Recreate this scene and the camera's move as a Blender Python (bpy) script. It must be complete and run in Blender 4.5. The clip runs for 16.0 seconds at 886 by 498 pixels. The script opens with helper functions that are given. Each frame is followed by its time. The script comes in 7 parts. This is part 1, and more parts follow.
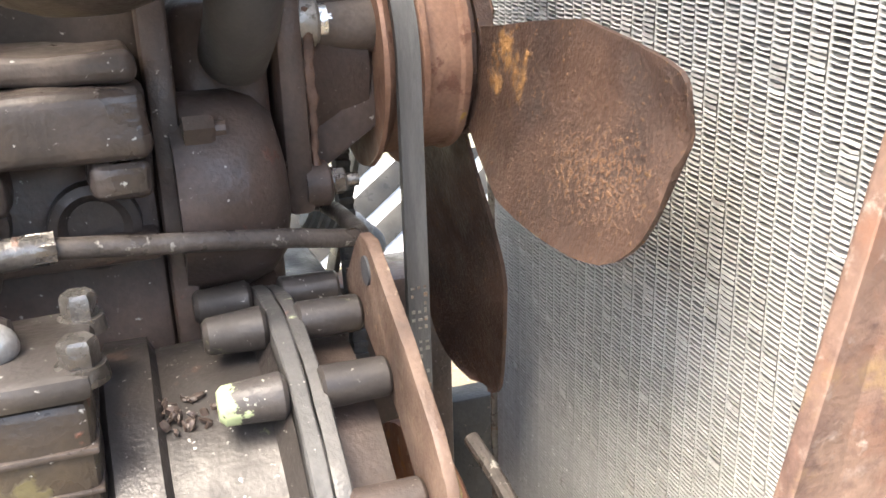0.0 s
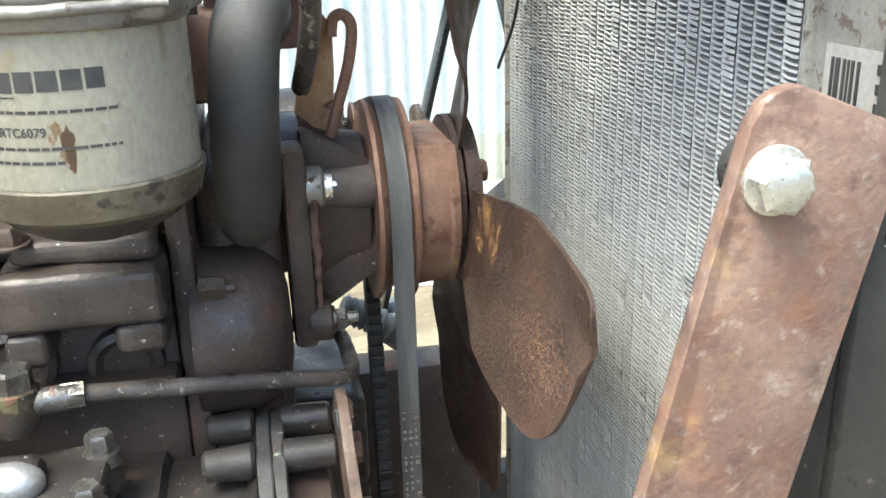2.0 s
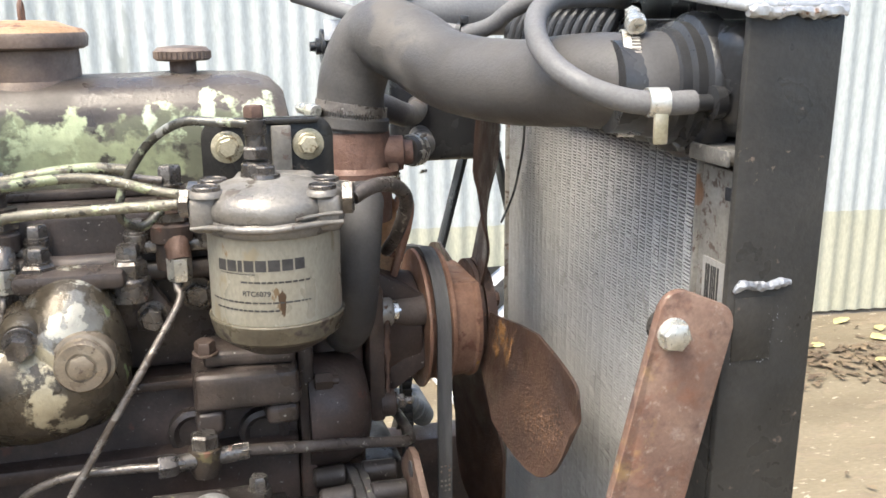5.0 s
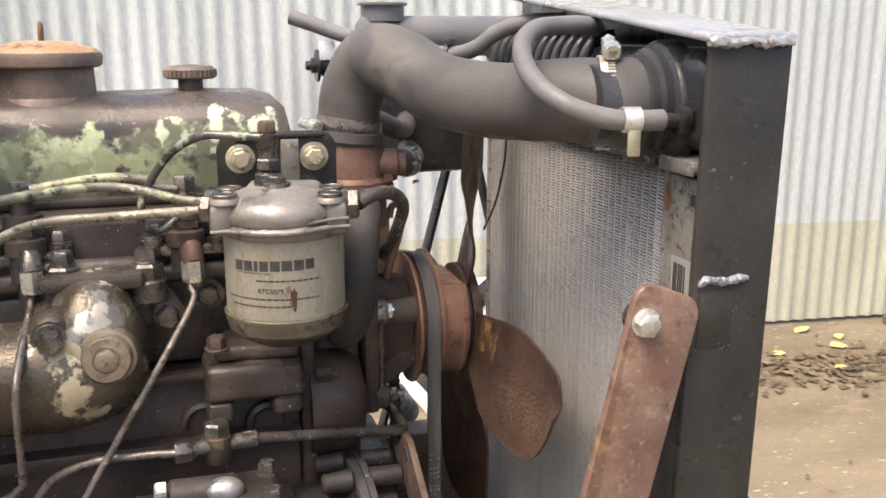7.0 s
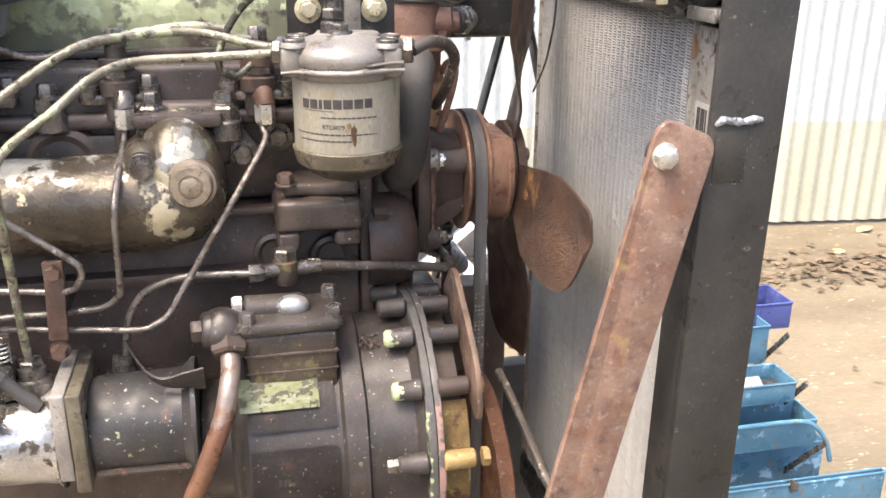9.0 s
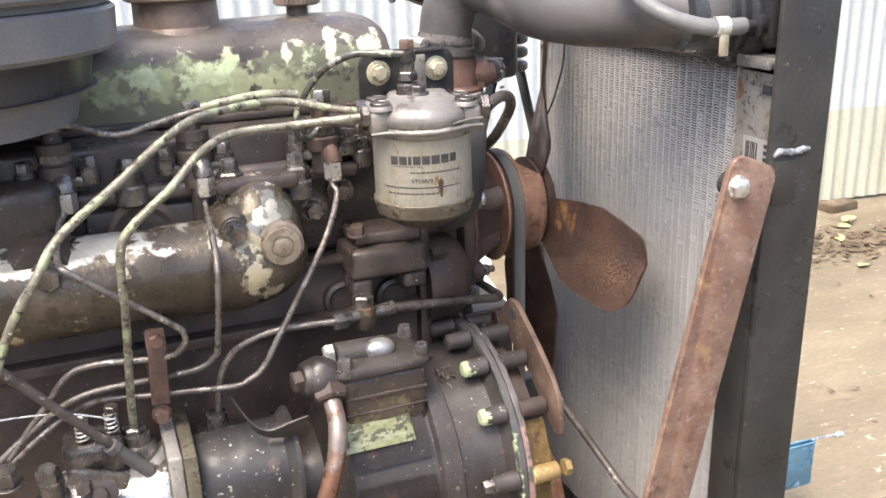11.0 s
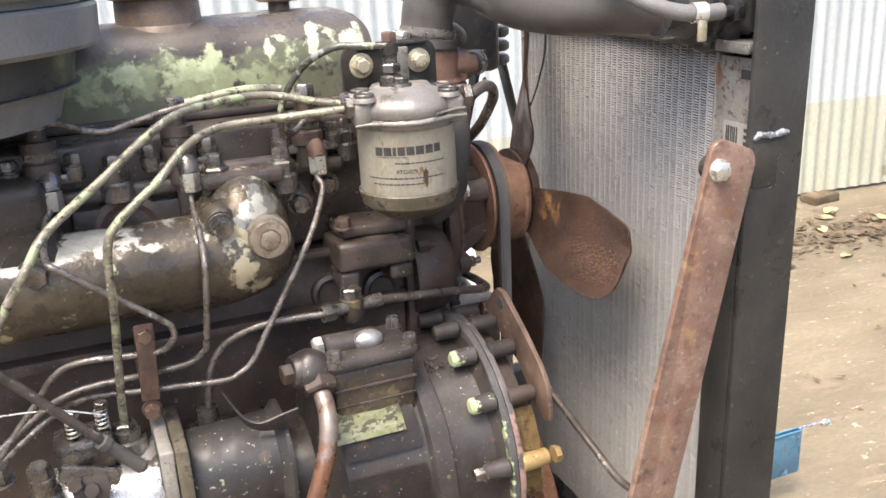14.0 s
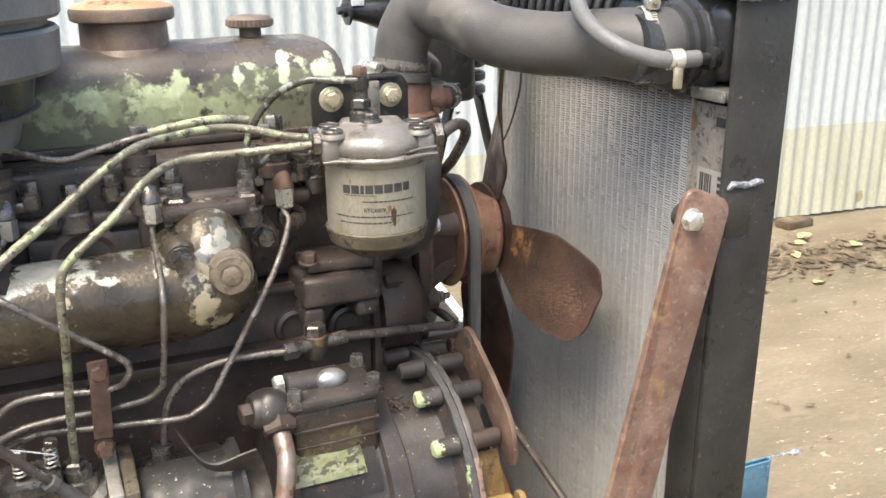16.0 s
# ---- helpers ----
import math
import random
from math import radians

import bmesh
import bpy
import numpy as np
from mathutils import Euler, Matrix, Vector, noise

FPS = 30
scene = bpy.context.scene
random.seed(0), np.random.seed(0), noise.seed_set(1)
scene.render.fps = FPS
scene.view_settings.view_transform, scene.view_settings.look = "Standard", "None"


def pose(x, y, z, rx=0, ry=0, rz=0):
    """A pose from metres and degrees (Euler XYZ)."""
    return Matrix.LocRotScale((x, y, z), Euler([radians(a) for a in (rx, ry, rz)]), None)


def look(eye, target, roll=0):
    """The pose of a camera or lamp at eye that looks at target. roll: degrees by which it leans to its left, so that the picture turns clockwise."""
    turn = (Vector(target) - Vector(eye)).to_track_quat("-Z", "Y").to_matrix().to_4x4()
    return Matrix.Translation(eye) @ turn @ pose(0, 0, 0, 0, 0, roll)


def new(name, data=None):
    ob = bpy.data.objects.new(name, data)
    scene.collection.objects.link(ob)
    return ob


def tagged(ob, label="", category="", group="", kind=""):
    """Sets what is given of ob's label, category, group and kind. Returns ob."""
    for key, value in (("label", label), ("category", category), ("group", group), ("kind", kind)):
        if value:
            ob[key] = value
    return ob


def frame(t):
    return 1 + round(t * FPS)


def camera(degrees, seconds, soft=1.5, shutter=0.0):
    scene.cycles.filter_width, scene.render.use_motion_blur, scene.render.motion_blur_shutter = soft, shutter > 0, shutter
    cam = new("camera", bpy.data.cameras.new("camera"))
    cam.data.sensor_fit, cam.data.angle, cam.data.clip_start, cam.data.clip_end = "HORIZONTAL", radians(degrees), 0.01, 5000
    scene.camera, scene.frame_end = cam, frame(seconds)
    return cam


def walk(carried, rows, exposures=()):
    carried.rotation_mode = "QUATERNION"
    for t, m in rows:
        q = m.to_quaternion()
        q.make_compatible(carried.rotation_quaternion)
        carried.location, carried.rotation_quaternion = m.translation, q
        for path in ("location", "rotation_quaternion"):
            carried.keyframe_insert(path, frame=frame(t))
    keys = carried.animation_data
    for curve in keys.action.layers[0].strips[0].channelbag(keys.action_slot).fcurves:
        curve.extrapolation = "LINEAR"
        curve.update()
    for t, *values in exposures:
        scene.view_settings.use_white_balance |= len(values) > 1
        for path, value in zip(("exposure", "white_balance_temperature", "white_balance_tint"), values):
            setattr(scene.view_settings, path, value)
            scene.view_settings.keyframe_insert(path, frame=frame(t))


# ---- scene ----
cam = camera(51.1, 16.0, soft=1.6)
PATH = [
    (0, (0.092, -0.258, 0.832), (0.709, 1.523, 0.163), -1.9),
    (0.5, (0.124, -0.279, 0.842), (0.667, 1.52, 0.159), -1.8),
    (1, (0.144, -0.304, 0.868), (0.609, 1.51, 0.166), -2.0),
    (1.5, (0.146, -0.311, 0.889), (0.555, 1.513, 0.179), -1.5),
    (2, (0.156, -0.314, 0.929), (0.528, 1.536, 0.268), -1.6),
    (2.5, (0.155, -0.337, 0.961), (0.54, 1.524, 0.337), -1.5),
    (3, (0.137, -0.39, 0.982), (0.539, 1.473, 0.378), -1.3),
    (3.5, (0.132, -0.424, 0.999), (0.544, 1.445, 0.418), -2.0),
    (4, (0.103, -0.464, 1.013), (0.532, 1.41, 0.462), -1.7),
    (6.5, (0.005, -0.601, 1.058), (0.553, 1.268, 0.6), 0.4),
    (7, (0.005, -0.602, 1.047), (0.56, 1.262, 0.579), 0.0),
    (7.5, (-0.003, -0.622, 1.074), (0.552, 1.248, 0.636), -0.8),
    (8, (-0.014, -0.647, 1.078), (0.525, 1.224, 0.62), -1.2),
    (8.5, (-0.008, -0.661, 1.053), (0.494, 1.192, 0.492), -1.0),
    (9, (-0.004, -0.694, 1.023), (0.404, 1.143, 0.346), 0.4),
    (9.5, (-0.084, -0.709, 1.035), (0.405, 1.117, 0.383), -1.8),
    (10, (-0.168, -0.692, 1.055), (0.438, 1.09, 0.379), -2.9),
    (12.5, (-0.21, -0.712, 1.072), (0.501, 1.057, 0.465), -2.2),
    (13, (-0.205, -0.714, 1.063), (0.519, 1.041, 0.433), -2.9),
    (13.5, (-0.202, -0.715, 1.063), (0.521, 1.038, 0.426), -3.1),
    (14, (-0.205, -0.706, 1.06), (0.5, 1.051, 0.415), -2.8),
    (14.5, (-0.205, -0.704, 1.062), (0.501, 1.058, 0.433), -2.9),
    (15, (-0.192, -0.719, 1.082), (0.549, 1.04, 0.484), -2.8),
    (15.5, (-0.158, -0.718, 1.078), (0.574, 1.041, 0.47), -2.3),
    (16, (-0.186, -0.685, 1.08), (0.568, 1.059, 0.454), -0.8),
]
# the phone brightens its picture for the dark close views
EXPOSURES = [(0, 2.62), (1, 2.40), (2, 2.17), (3, 2.04), (3.5, 1.91), (4, 1.88), (6.5, 1.36), (7.5, 1.38), (8.5, 1.36), (9, 2.02), (10, 1.98), (12.5, 1.64), (13.5, 1.74), (14.5, 1.78), (15, 1.78), (16, 1.64)]
BALANCE = {0: (6800, 7), 1: (6200, -4), 2: (6150, -3), 3: (6450, -3), 3.5: (6300, -1), 4: (6300, 0), 6.5: (7300, 13), 7.5: (7150, 12), 8.5: (7900, 12), 9: (6950, 12), 10: (6600, 10), 12.5: (6750, 10), 13.5: (6800, 10), 14.5: (6750, 10), 15: (6800, 8), 16: (6850, 6)}
walk(cam, [(t, look(eye, target, roll)) for t, eye, target, roll in PATH], [(t, e) + BALANCE[t] for t, e in EXPOSURES])

# ---- world and light: bright overcast day ----
GROUND = -0.42
world = bpy.data.worlds.new("sky")
scene.world = world
world.use_nodes = True
wn = world.node_tree.nodes
sky = wn.new("ShaderNodeTexSky")
sky.sky_type = "NISHITA"
sky.sun_disc = False
sky.sun_elevation, sky.sun_rotation = radians(64), radians(234)
sky.air_density, sky.dust_density, sky.ozone_density = 1.0, 4.0, 1.0
wn["Background"].inputs["Strength"].default_value = 0.15
world.node_tree.links.new(sky.outputs["Color"], wn["Background"].inputs["Color"])

sun = new("sun", bpy.data.lights.new("sun", "SUN"))
sun.data.energy, sun.data.angle, sun.data.color = 1.35, radians(32), (1.0, 0.95, 0.86)
sun.matrix_world = look((-1.30, -0.95, 3.3), (0, 0, 0))

# ---- mesh helpers ----
V = Vector


def thing(name, at, label, category, group="", kind=""):
    e = new(name)
    e.empty_display_size = 0.02
    e.location = at
    return tagged(e, label, category, group, kind)


def finish(bm, name, angle=35):
    bmesh.ops.recalc_face_normals(bm, faces=bm.faces)
    me = bpy.data.meshes.new(name)
    for f in bm.faces:
        f.smooth = True
    bm.to_mesh(me)
    bm.free()
    me.set_sharp_from_angle(angle=radians(angle))
    return me


def part(name, bm, material, parent=None, label="", angle=35):
    """One mesh in world coordinates under a thing or under a part."""
    me = bm if isinstance(bm, bpy.types.Mesh) else finish(bm, name, angle)
    if material is not None and not me.materials:
        me.materials.append(material)
    ob = new(name, me)
    if parent is not None:
        ob.parent = parent
        if parent.type == "EMPTY":
            ob.matrix_parent_inverse = Matrix.Translation(-Vector(parent.location))
    return tagged(ob, label)


def solo(name, bm, material, label, category, group="", kind="", angle=35):
    return tagged(part(name, bm, material, None, "", angle), label, category, group, kind)


def frame_of(d):
    d = V(d).normalized()
    a = V((0, 0, 1)) if abs(d.z) < 0.9 else V((1, 0, 0))
    u = d.cross(a).normalized()
    return u, d.cross(u).normalized(), d


def box(bm, c, s, bevel=0.002, rot=None, seg=2):
    m = Matrix.Translation(c) @ (rot.to_4x4() if rot else Matrix()) @ Matrix.Diagonal((*s, 1))
    g = bmesh.ops.create_cube(bm, size=1.0, matrix=m)
    if bevel > 0:
        vs = set(g["verts"])
        es = [e for e in bm.edges if e.verts[0] in vs and e.verts[1] in vs]
        bmesh.ops.bevel(bm, geom=es, offset=min(bevel, min(s) * 0.45), segments=seg, affect="EDGES", profile=0.5)
    return bm


def span(bm, x0, x1, y0, y1, z0, z1, bevel=0.002, seg=2):
    return box(bm, ((x0 + x1) / 2, (y0 + y1) / 2, (z0 + z1) / 2), (x1 - x0, y1 - y0, z1 - z0), bevel, None, seg)


def lathe(bm, at, axis, profile, seg=24, start=0.0, close=True):
    """Turns (distance along the axis, radius) pairs round the axis."""
    u, w, d = frame_of(axis)
    rings = []
    for h, r in profile:
        c = V(at) + d * h
        if r < 1e-6:
            rings.append([bm.verts.new(c)])
        else:
            rings.append([bm.verts.new(c + (u * math.cos(a) + w * math.sin(a)) * r)
                          for a in (start + 2 * math.pi * k / seg for k in range(seg))])
    for a, b in zip(rings, rings[1:]):
        for k in range(seg):
            n = (k + 1) % seg
            q = [a[k % len(a)], a[n % len(a)], b[n % len(b)], b[k % len(b)]]
            q = [v for i, v in enumerate(q) if v not in q[:i]]
            if len(q) > 2:
                bm.faces.new(q)
    if close:
        for ring in (rings[0], rings[-1]):
            if len(ring) > 2:
                bm.faces.new(ring)
    return bm


def rod(bm, p0, p1, r, seg=14, r1=None, edge=0.0):
    d = V(p1) - V(p0)
    L, r1 = d.length, r if r1 is None else r1
    prof = [(0, r), (L, r1)] if edge <= 0 else [(0, r - edge), (edge, r), (L - edge, r1), (L, r1 - edge)]
    return lathe(bm, p0, d, prof, seg)


def spline(pts, n=8):
    """A smooth line through the points."""
    P = [V(p) for p in pts]
    P = [P[0] * 2 - P[1]] + P + [P[-1] * 2 - P[-2]]
    out = []
    for i in range(1, len(P) - 2):
        a, b, c, d = P[i - 1:i + 3]
        for k in range(n):
            t = k / n
            out.append(0.5 * (2 * b + (c - a) * t + (2 * a - 5 * b + 4 * c - d) * t * t + (3 * b - a - 3 * c + d) * t ** 3))
    out.append(P[-2])
    return out


def tube(bm, pts, r, seg=12, n=8, smooth=True, hollow=0.0):
    """A round pipe along the points; r may be a list, one radius for each point given."""
    line = spline(pts, n) if smooth else [V(p) for p in pts]
    if isinstance(r, (list, tuple)):
        rr = []
        for i in range(len(r) - 1):
            rr += [r[i] + (r[i + 1] - r[i]) * k / n for k in range(n)]
        rr.append(r[-1])
    else:
        rr = [r] * len(line)
    d = (line[1] - line[0]).normalized()
    u, w, _ = frame_of(d)
    rings = []
    for i, p in enumerate(line):
        e = line[min(i + 1, len(line) - 1)] - line[max(i - 1, 0)]
        e.normalize()
        q = d.rotation_difference(e)
        u = q @ u
        d = e
        w = d.cross(u).normalized()
        u = w.cross(d).normalized()
        rings.append([bm.verts.new(p + (u * math.cos(a) + w * math.sin(a)) * rr[i]) for a in (2 * math.pi * k / seg for k in range(seg))])
    for a, b in zip(rings, rings[1:]):
        for k in range(seg):
            bm.faces.new((a[k], a[(k + 1) % seg], b[(k + 1) % seg], b[k]))
    for ring, e in ((rings[0], -(line[1] - line[0])), (rings[-1], line[-1] - line[-2])):
        if hollow:
            c = sum((v.co for v in ring), V()) / seg
            inner = [bm.verts.new(c + (v.co - c) * hollow) for v in ring]
            deep = [bm.verts.new(c + (v.co - c) * hollow - e.normalized() * (ring[0].co - c).length * 1.5) for v in ring]
            for k in range(seg):
                n2 = (k + 1) % seg
                bm.faces.new((ring[k], ring[n2], inner[n2], inner[k]))
                bm.faces.new((inner[k], inner[n2], deep[n2], deep[k]))
            bm.faces.new(deep)
        else:
            bm.faces.new(ring)
    return bm


def bolt(bm, at, axis, af, h, washer=0.0, dome=0.18):
    """A hexagon head, chamfered, on a washer; af: across the flats."""
    d = V(axis).normalized()
    p = V(at)
    if washer:
        lathe(bm, p, d, [(0, washer), (0.0014, washer), (0.0017, washer - 0.0004)], 20)
        p = p + d * 0.0017
    r = af / math.sqrt(3)
    lathe(bm, p, d, [(0, r), (h * 0.82, r), (h, r * 0.84)], 6, start=random.random())
    return bm


def extrude(bm, outline, depth, to3d, bevel=0.0):
    """A flat plate from a 2D outline; to3d(u, v, w) places it."""
    lo = [bm.verts.new(to3d(u, v, 0)) for u, v in outline]
    hi = [bm.verts.new(to3d(u, v, depth)) for u, v in outline]
    bm.faces.new(lo)
    bm.faces.new(hi)
    es = []
    for k in range(len(outline)):
        n = (k + 1) % len(outline)
        bm.faces.new((lo[k], lo[n], hi[n], hi[k]))
    if bevel:
        vs = set(lo + hi)
        es = [e for e in bm.edges if e.verts[0] in vs and e.verts[1] in vs and
              ((e.verts[0] in lo) == (e.verts[1] in lo))]
        es = [e for e in es if len(e.link_faces) == 2]
        bmesh.ops.bevel(bm, geom=es, offset=bevel, segments=2, affect="EDGES", profile=0.5)
    return bm


def arc(cx, cy, r, a0, a1, n=8):
    return [(cx + r * math.cos(radians(a0 + (a1 - a0) * k / n)), cy + r * math.sin(radians(a0 + (a1 - a0) * k / n))) for k in range(n + 1)]


def rough_up(bm, amp, scale, cuts=0):
    """Uneven cast or rusted skin."""
    if cuts:
        bmesh.ops.subdivide_edges(bm, edges=bm.edges[:], cuts=cuts, use_grid_fill=True)
    bm.normal_update()
    for v in bm.verts:
        v.co += v.normal * (noise.noise(v.co * scale) * amp)
    return bm


def B():
    return bmesh.new()


# ---- materials ----
def mat(name, cols, scale=30.0, rough=0.6, metal=0.0, bump=0.3, grain=400.0, flecks=(), spread=0.25, rough_var=0.2, stretch=(1, 1, 1), dist=0.0015, soft_edge=0.022):
    """A grimy surface: colours mixed by noise at two scales, then flecks (colour, share, scale, rough, band)."""
    m = bpy.data.materials.new(name)
    m.use_nodes = True
    nt = m.node_tree
    N, L = nt.nodes, nt.links
    bsdf = N["Principled BSDF"]
    co = N.new("ShaderNodeTexCoord")
    mp = N.new("ShaderNodeMapping")
    mp.inputs["Scale"].default_value = stretch
    L.new(co.outputs["Object"], mp.inputs["Vector"])
    vec = mp.outputs["Vector"]

    def nz(s, detail=5.0, r=0.55):
        t = N.new("ShaderNodeTexNoise")
        t.inputs["Scale"].default_value, t.inputs["Detail"].default_value, t.inputs["Roughness"].default_value = s, detail, r
        L.new(vec, t.inputs["Vector"])
        return t.outputs["Fac"]

    def ramp(fac, stops):
        r = N.new("ShaderNodeValToRGB")
        els = r.color_ramp.elements
        while len(els) < len(stops):
            els.new(0.5)
        for e, (p, c) in zip(els, stops):
            e.position, e.color = p, (*c, 1) if len(c) == 3 else c
        L.new(fac, r.inputs["Fac"])
        return r.outputs["Color"]

    def mixc(fac, a, b, mode="MIX"):
        x = N.new("ShaderNodeMix")
        x.data_type, x.blend_type = "RGBA", mode
        for sock, v in ((x.inputs[0], fac), (x.inputs[6], a), (x.inputs[7], b)):
            if isinstance(v, (int, float)):
                sock.default_value = v
            elif isinstance(v, tuple):
                sock.default_value = (*v, 1)
            else:
                L.new(v, sock)
        return x.outputs[2]

    lo, hi = 0.5 - spread * 0.8, 0.5 + spread * 0.8
    n1 = nz(scale)
    col = ramp(n1, [(lo + (hi - lo) * k / max(1, len(cols) - 1), c) for k, c in enumerate(cols)])
    big = ramp(nz(scale * 0.23, 3.0), [(0.3, (0.6, 0.6, 0.6)), (0.7, (1.25, 1.25, 1.25))])
    col = mixc(0.6, col, big, "MULTIPLY")
    fine = ramp(nz(grain, 2.0), [(0.35, (0.8, 0.8, 0.8)), (0.65, (1.15, 1.15, 1.15))])
    col = mixc(0.5, col, fine, "MULTIPLY")
    rgh = ramp(nz(scale * 1.7, 4.0), [(0.35, (max(0.03, rough - rough_var),) * 3), (0.65, (min(1, rough + rough_var),) * 3)])
    height = nz(grain, 4.0)
    for c, share, s, r, band in flecks:
        f = nz(s, 6.0, 0.62)
        for axis, a, b, soft in (band or ()):
            sp = N.new("ShaderNodeSeparateXYZ")
            L.new(co.outputs["Object"], sp.inputs[0])
            up = N.new("ShaderNodeMapRange")
            up.inputs[1].default_value, up.inputs[2].default_value = a - soft, a + soft
            L.new(sp.outputs["XYZ".index(axis)], up.inputs[0])
            dn = N.new("ShaderNodeMapRange")
            dn.inputs[1].default_value, dn.inputs[2].default_value = b + soft, b - soft
            L.new(sp.outputs["XYZ".index(axis)], dn.inputs[0])
            mu = N.new("ShaderNodeMath")
            mu.operation = "MULTIPLY"
            L.new(up.outputs[0], mu.inputs[0])
            L.new(dn.outputs[0], mu.inputs[1])
            ad = N.new("ShaderNodeMath")
            ad.operation = "MULTIPLY_ADD"
            L.new(mu.outputs[0], ad.inputs[0])
            ad.inputs[1].default_value = 0.3
            sb = N.new("ShaderNodeMath")
            sb.operation = "SUBTRACT"
            L.new(f, sb.inputs[0])
            sb.inputs[1].default_value = 0.3
            L.new(sb.outputs[0], ad.inputs[2])
            f = ad.outputs[0]
        cut = 0.5 + 0.16 * (1 - 2 * share)
        mask = ramp(f, [(cut - soft_edge, (0, 0, 0)), (cut + soft_edge, (1, 1, 1))])
        tint = mixc(0.5, c, ramp(nz(s * 2.2), [(0.3, tuple(0.55 * k for k in c)), (0.7, tuple(min(1, 1.25 * k) for k in c))]))
        col = mixc(mask, col, tint)
        rgh = mixc(mask, rgh, (r, r, r))
        hm = N.new("ShaderNodeMath")
        hm.operation = "MULTIPLY_ADD"
        L.new(mask, hm.inputs[0])
        hm.inputs[1].default_value = 0.5
        L.new(height, hm.inputs[2])
        height = hm.outputs[0]
    L.new(col, bsdf.inputs["Base Color"])
    L.new(rgh, bsdf.inputs["Roughness"])
    bsdf.inputs["Metallic"].default_value = metal
    if bump:
        b1 = N.new("ShaderNodeBump")
        b1.inputs["Strength"].default_value, b1.inputs["Distance"].default_value = bump, dist
        L.new(height, b1.inputs["Height"])
        b2 = N.new("ShaderNodeBump")
        b2.inputs["Strength"].default_value, b2.inputs["Distance"].default_value = bump * 0.6, dist * 3
        L.new(n1, b2.inputs["Height"])
        L.new(b1.outputs["Normal"], b2.inputs["Normal"])
        L.new(b2.outputs["Normal"], bsdf.inputs["Normal"])
    return m


LIME, CREAM = (0.46, 0.53, 0.30), (0.44, 0.37, 0.24)
SOOT, OIL, DIRT = (0.034, 0.028, 0.025), (0.060, 0.047, 0.041), (0.098, 0.075, 0.063)
RUST, ORANGE, MAROON = (0.25, 0.118, 0.070), (0.42, 0.20, 0.075), (0.16, 0.076, 0.052)
CHIP = (0.42, 0.40, 0.36)

m_block = mat("oily_cast_iron", [SOOT, OIL, DIRT], 22, 0.42, 0.12, 0.32, 350, [(CHIP, -0.08, 260, 0.5, None)])
m_block_brown = mat("oily_brown_iron", [(0.036, 0.027, 0.023), (0.066, 0.046, 0.038), (0.104, 0.072, 0.058)], 20, 0.52, 0.1, 0.3, 350, [((0.12, 0.06, 0.045), -0.02, 38, 0.6, None), (CHIP, -0.08, 260, 0.5, None)])
m_block_green = mat("olive_grime_iron", [SOOT, (0.055, 0.041, 0.031), (0.092, 0.070, 0.046)], 25, 0.45, 0.1, 0.4, 350, [((0.12, 0.10, 0.05), 0.10, 40, 0.5, None), ((0.17, 0.075, 0.05), 0.02, 34, 0.6, None), (CHIP, -0.06, 220, 0.5, None)])
m_pump_grey = mat("dusty_grey_casting", [(0.031, 0.026, 0.024), (0.052, 0.044, 0.040), (0.082, 0.070, 0.064)], 18, 0.48, 0.2, 0.22, 380, [((0.095, 0.062, 0.049), 0.05, 34, 0.6, None), ((0.17, 0.18, 0.10), -0.04, 70, 0.5, None), (CHIP, -0.04, 260, 0.45, None)])
m_lime = mat("lime_paint_flaking", [(0.11, 0.105, 0.075), (0.17, 0.17, 0.11)], 30, 0.5, 0.1, 0.4, 350, [((0.33, 0.35, 0.19), 0.52, 90, 0.5, None), ((0.42, 0.44, 0.30), 0.42, 120, 0.5, None)], stretch=(0.7, 1, 1))
m_lime_tip = mat("lime_paint_on_boss_end", [(0.045, 0.038, 0.035), (0.085, 0.073, 0.068)], 30, 0.5, 0.1, 0.3, 350, [(LIME, 0.78, 90, 0.5, (("X", 0.09, 0.122, 0.006),)), ((0.55, 0.57, 0.45), 0.02, 160, 0.5, None)])
m_cover = mat("rocker_cover_green_flakes", [(0.060, 0.048, 0.041), (0.098, 0.081, 0.069), (0.14, 0.117, 0.098)], 14, 0.36, 0.1, 0.22, 300,
              [((0.150, 0.152, 0.100), 0.70, 14, 0.5, (("Z", 0.890, 0.962, 0.010), ("X", -0.30, 0.085, 0.03))),
               ((0.30, 0.325, 0.19), 0.62, 38, 0.5, (("Z", 0.905, 0.960, 0.018), ("X", -0.30, 0.05, 0.04))),
               ((0.46, 0.51, 0.31), 0.72, 48, 0.5, (("Z", 0.930, 0.957, 0.018), ("X", -0.20, -0.01, 0.05))),
               ((0.48, 0.54, 0.34), 0.24, 55, 0.5, (("Z", 0.925, 0.978, 0.012), ("X", -0.01, 0.10, 0.02))),
               ((0.05, 0.045, 0.035), 0.30, 48, 0.5, (("Z", 0.89, 0.945, 0.012), ("X", -0.06, 0.11, 0.03))),
               ((0.60, 0.66, 0.46), 0.75, 40, 0.45, (("X", -0.004, 0.006, 0.004), ("Z", 0.945, 0.977, 0.008))),
               ((0.60, 0.66, 0.46), 0.80, 40, 0.45, (("X", 0.042, 0.054, 0.004), ("Z", 0.940, 0.984, 0.008))),
               ((0.58, 0.63, 0.46), 0.50, 45, 0.45, (("X", 0.076, 0.104, 0.006), ("Z", 0.935, 0.98, 0.012)))], soft_edge=0.042)
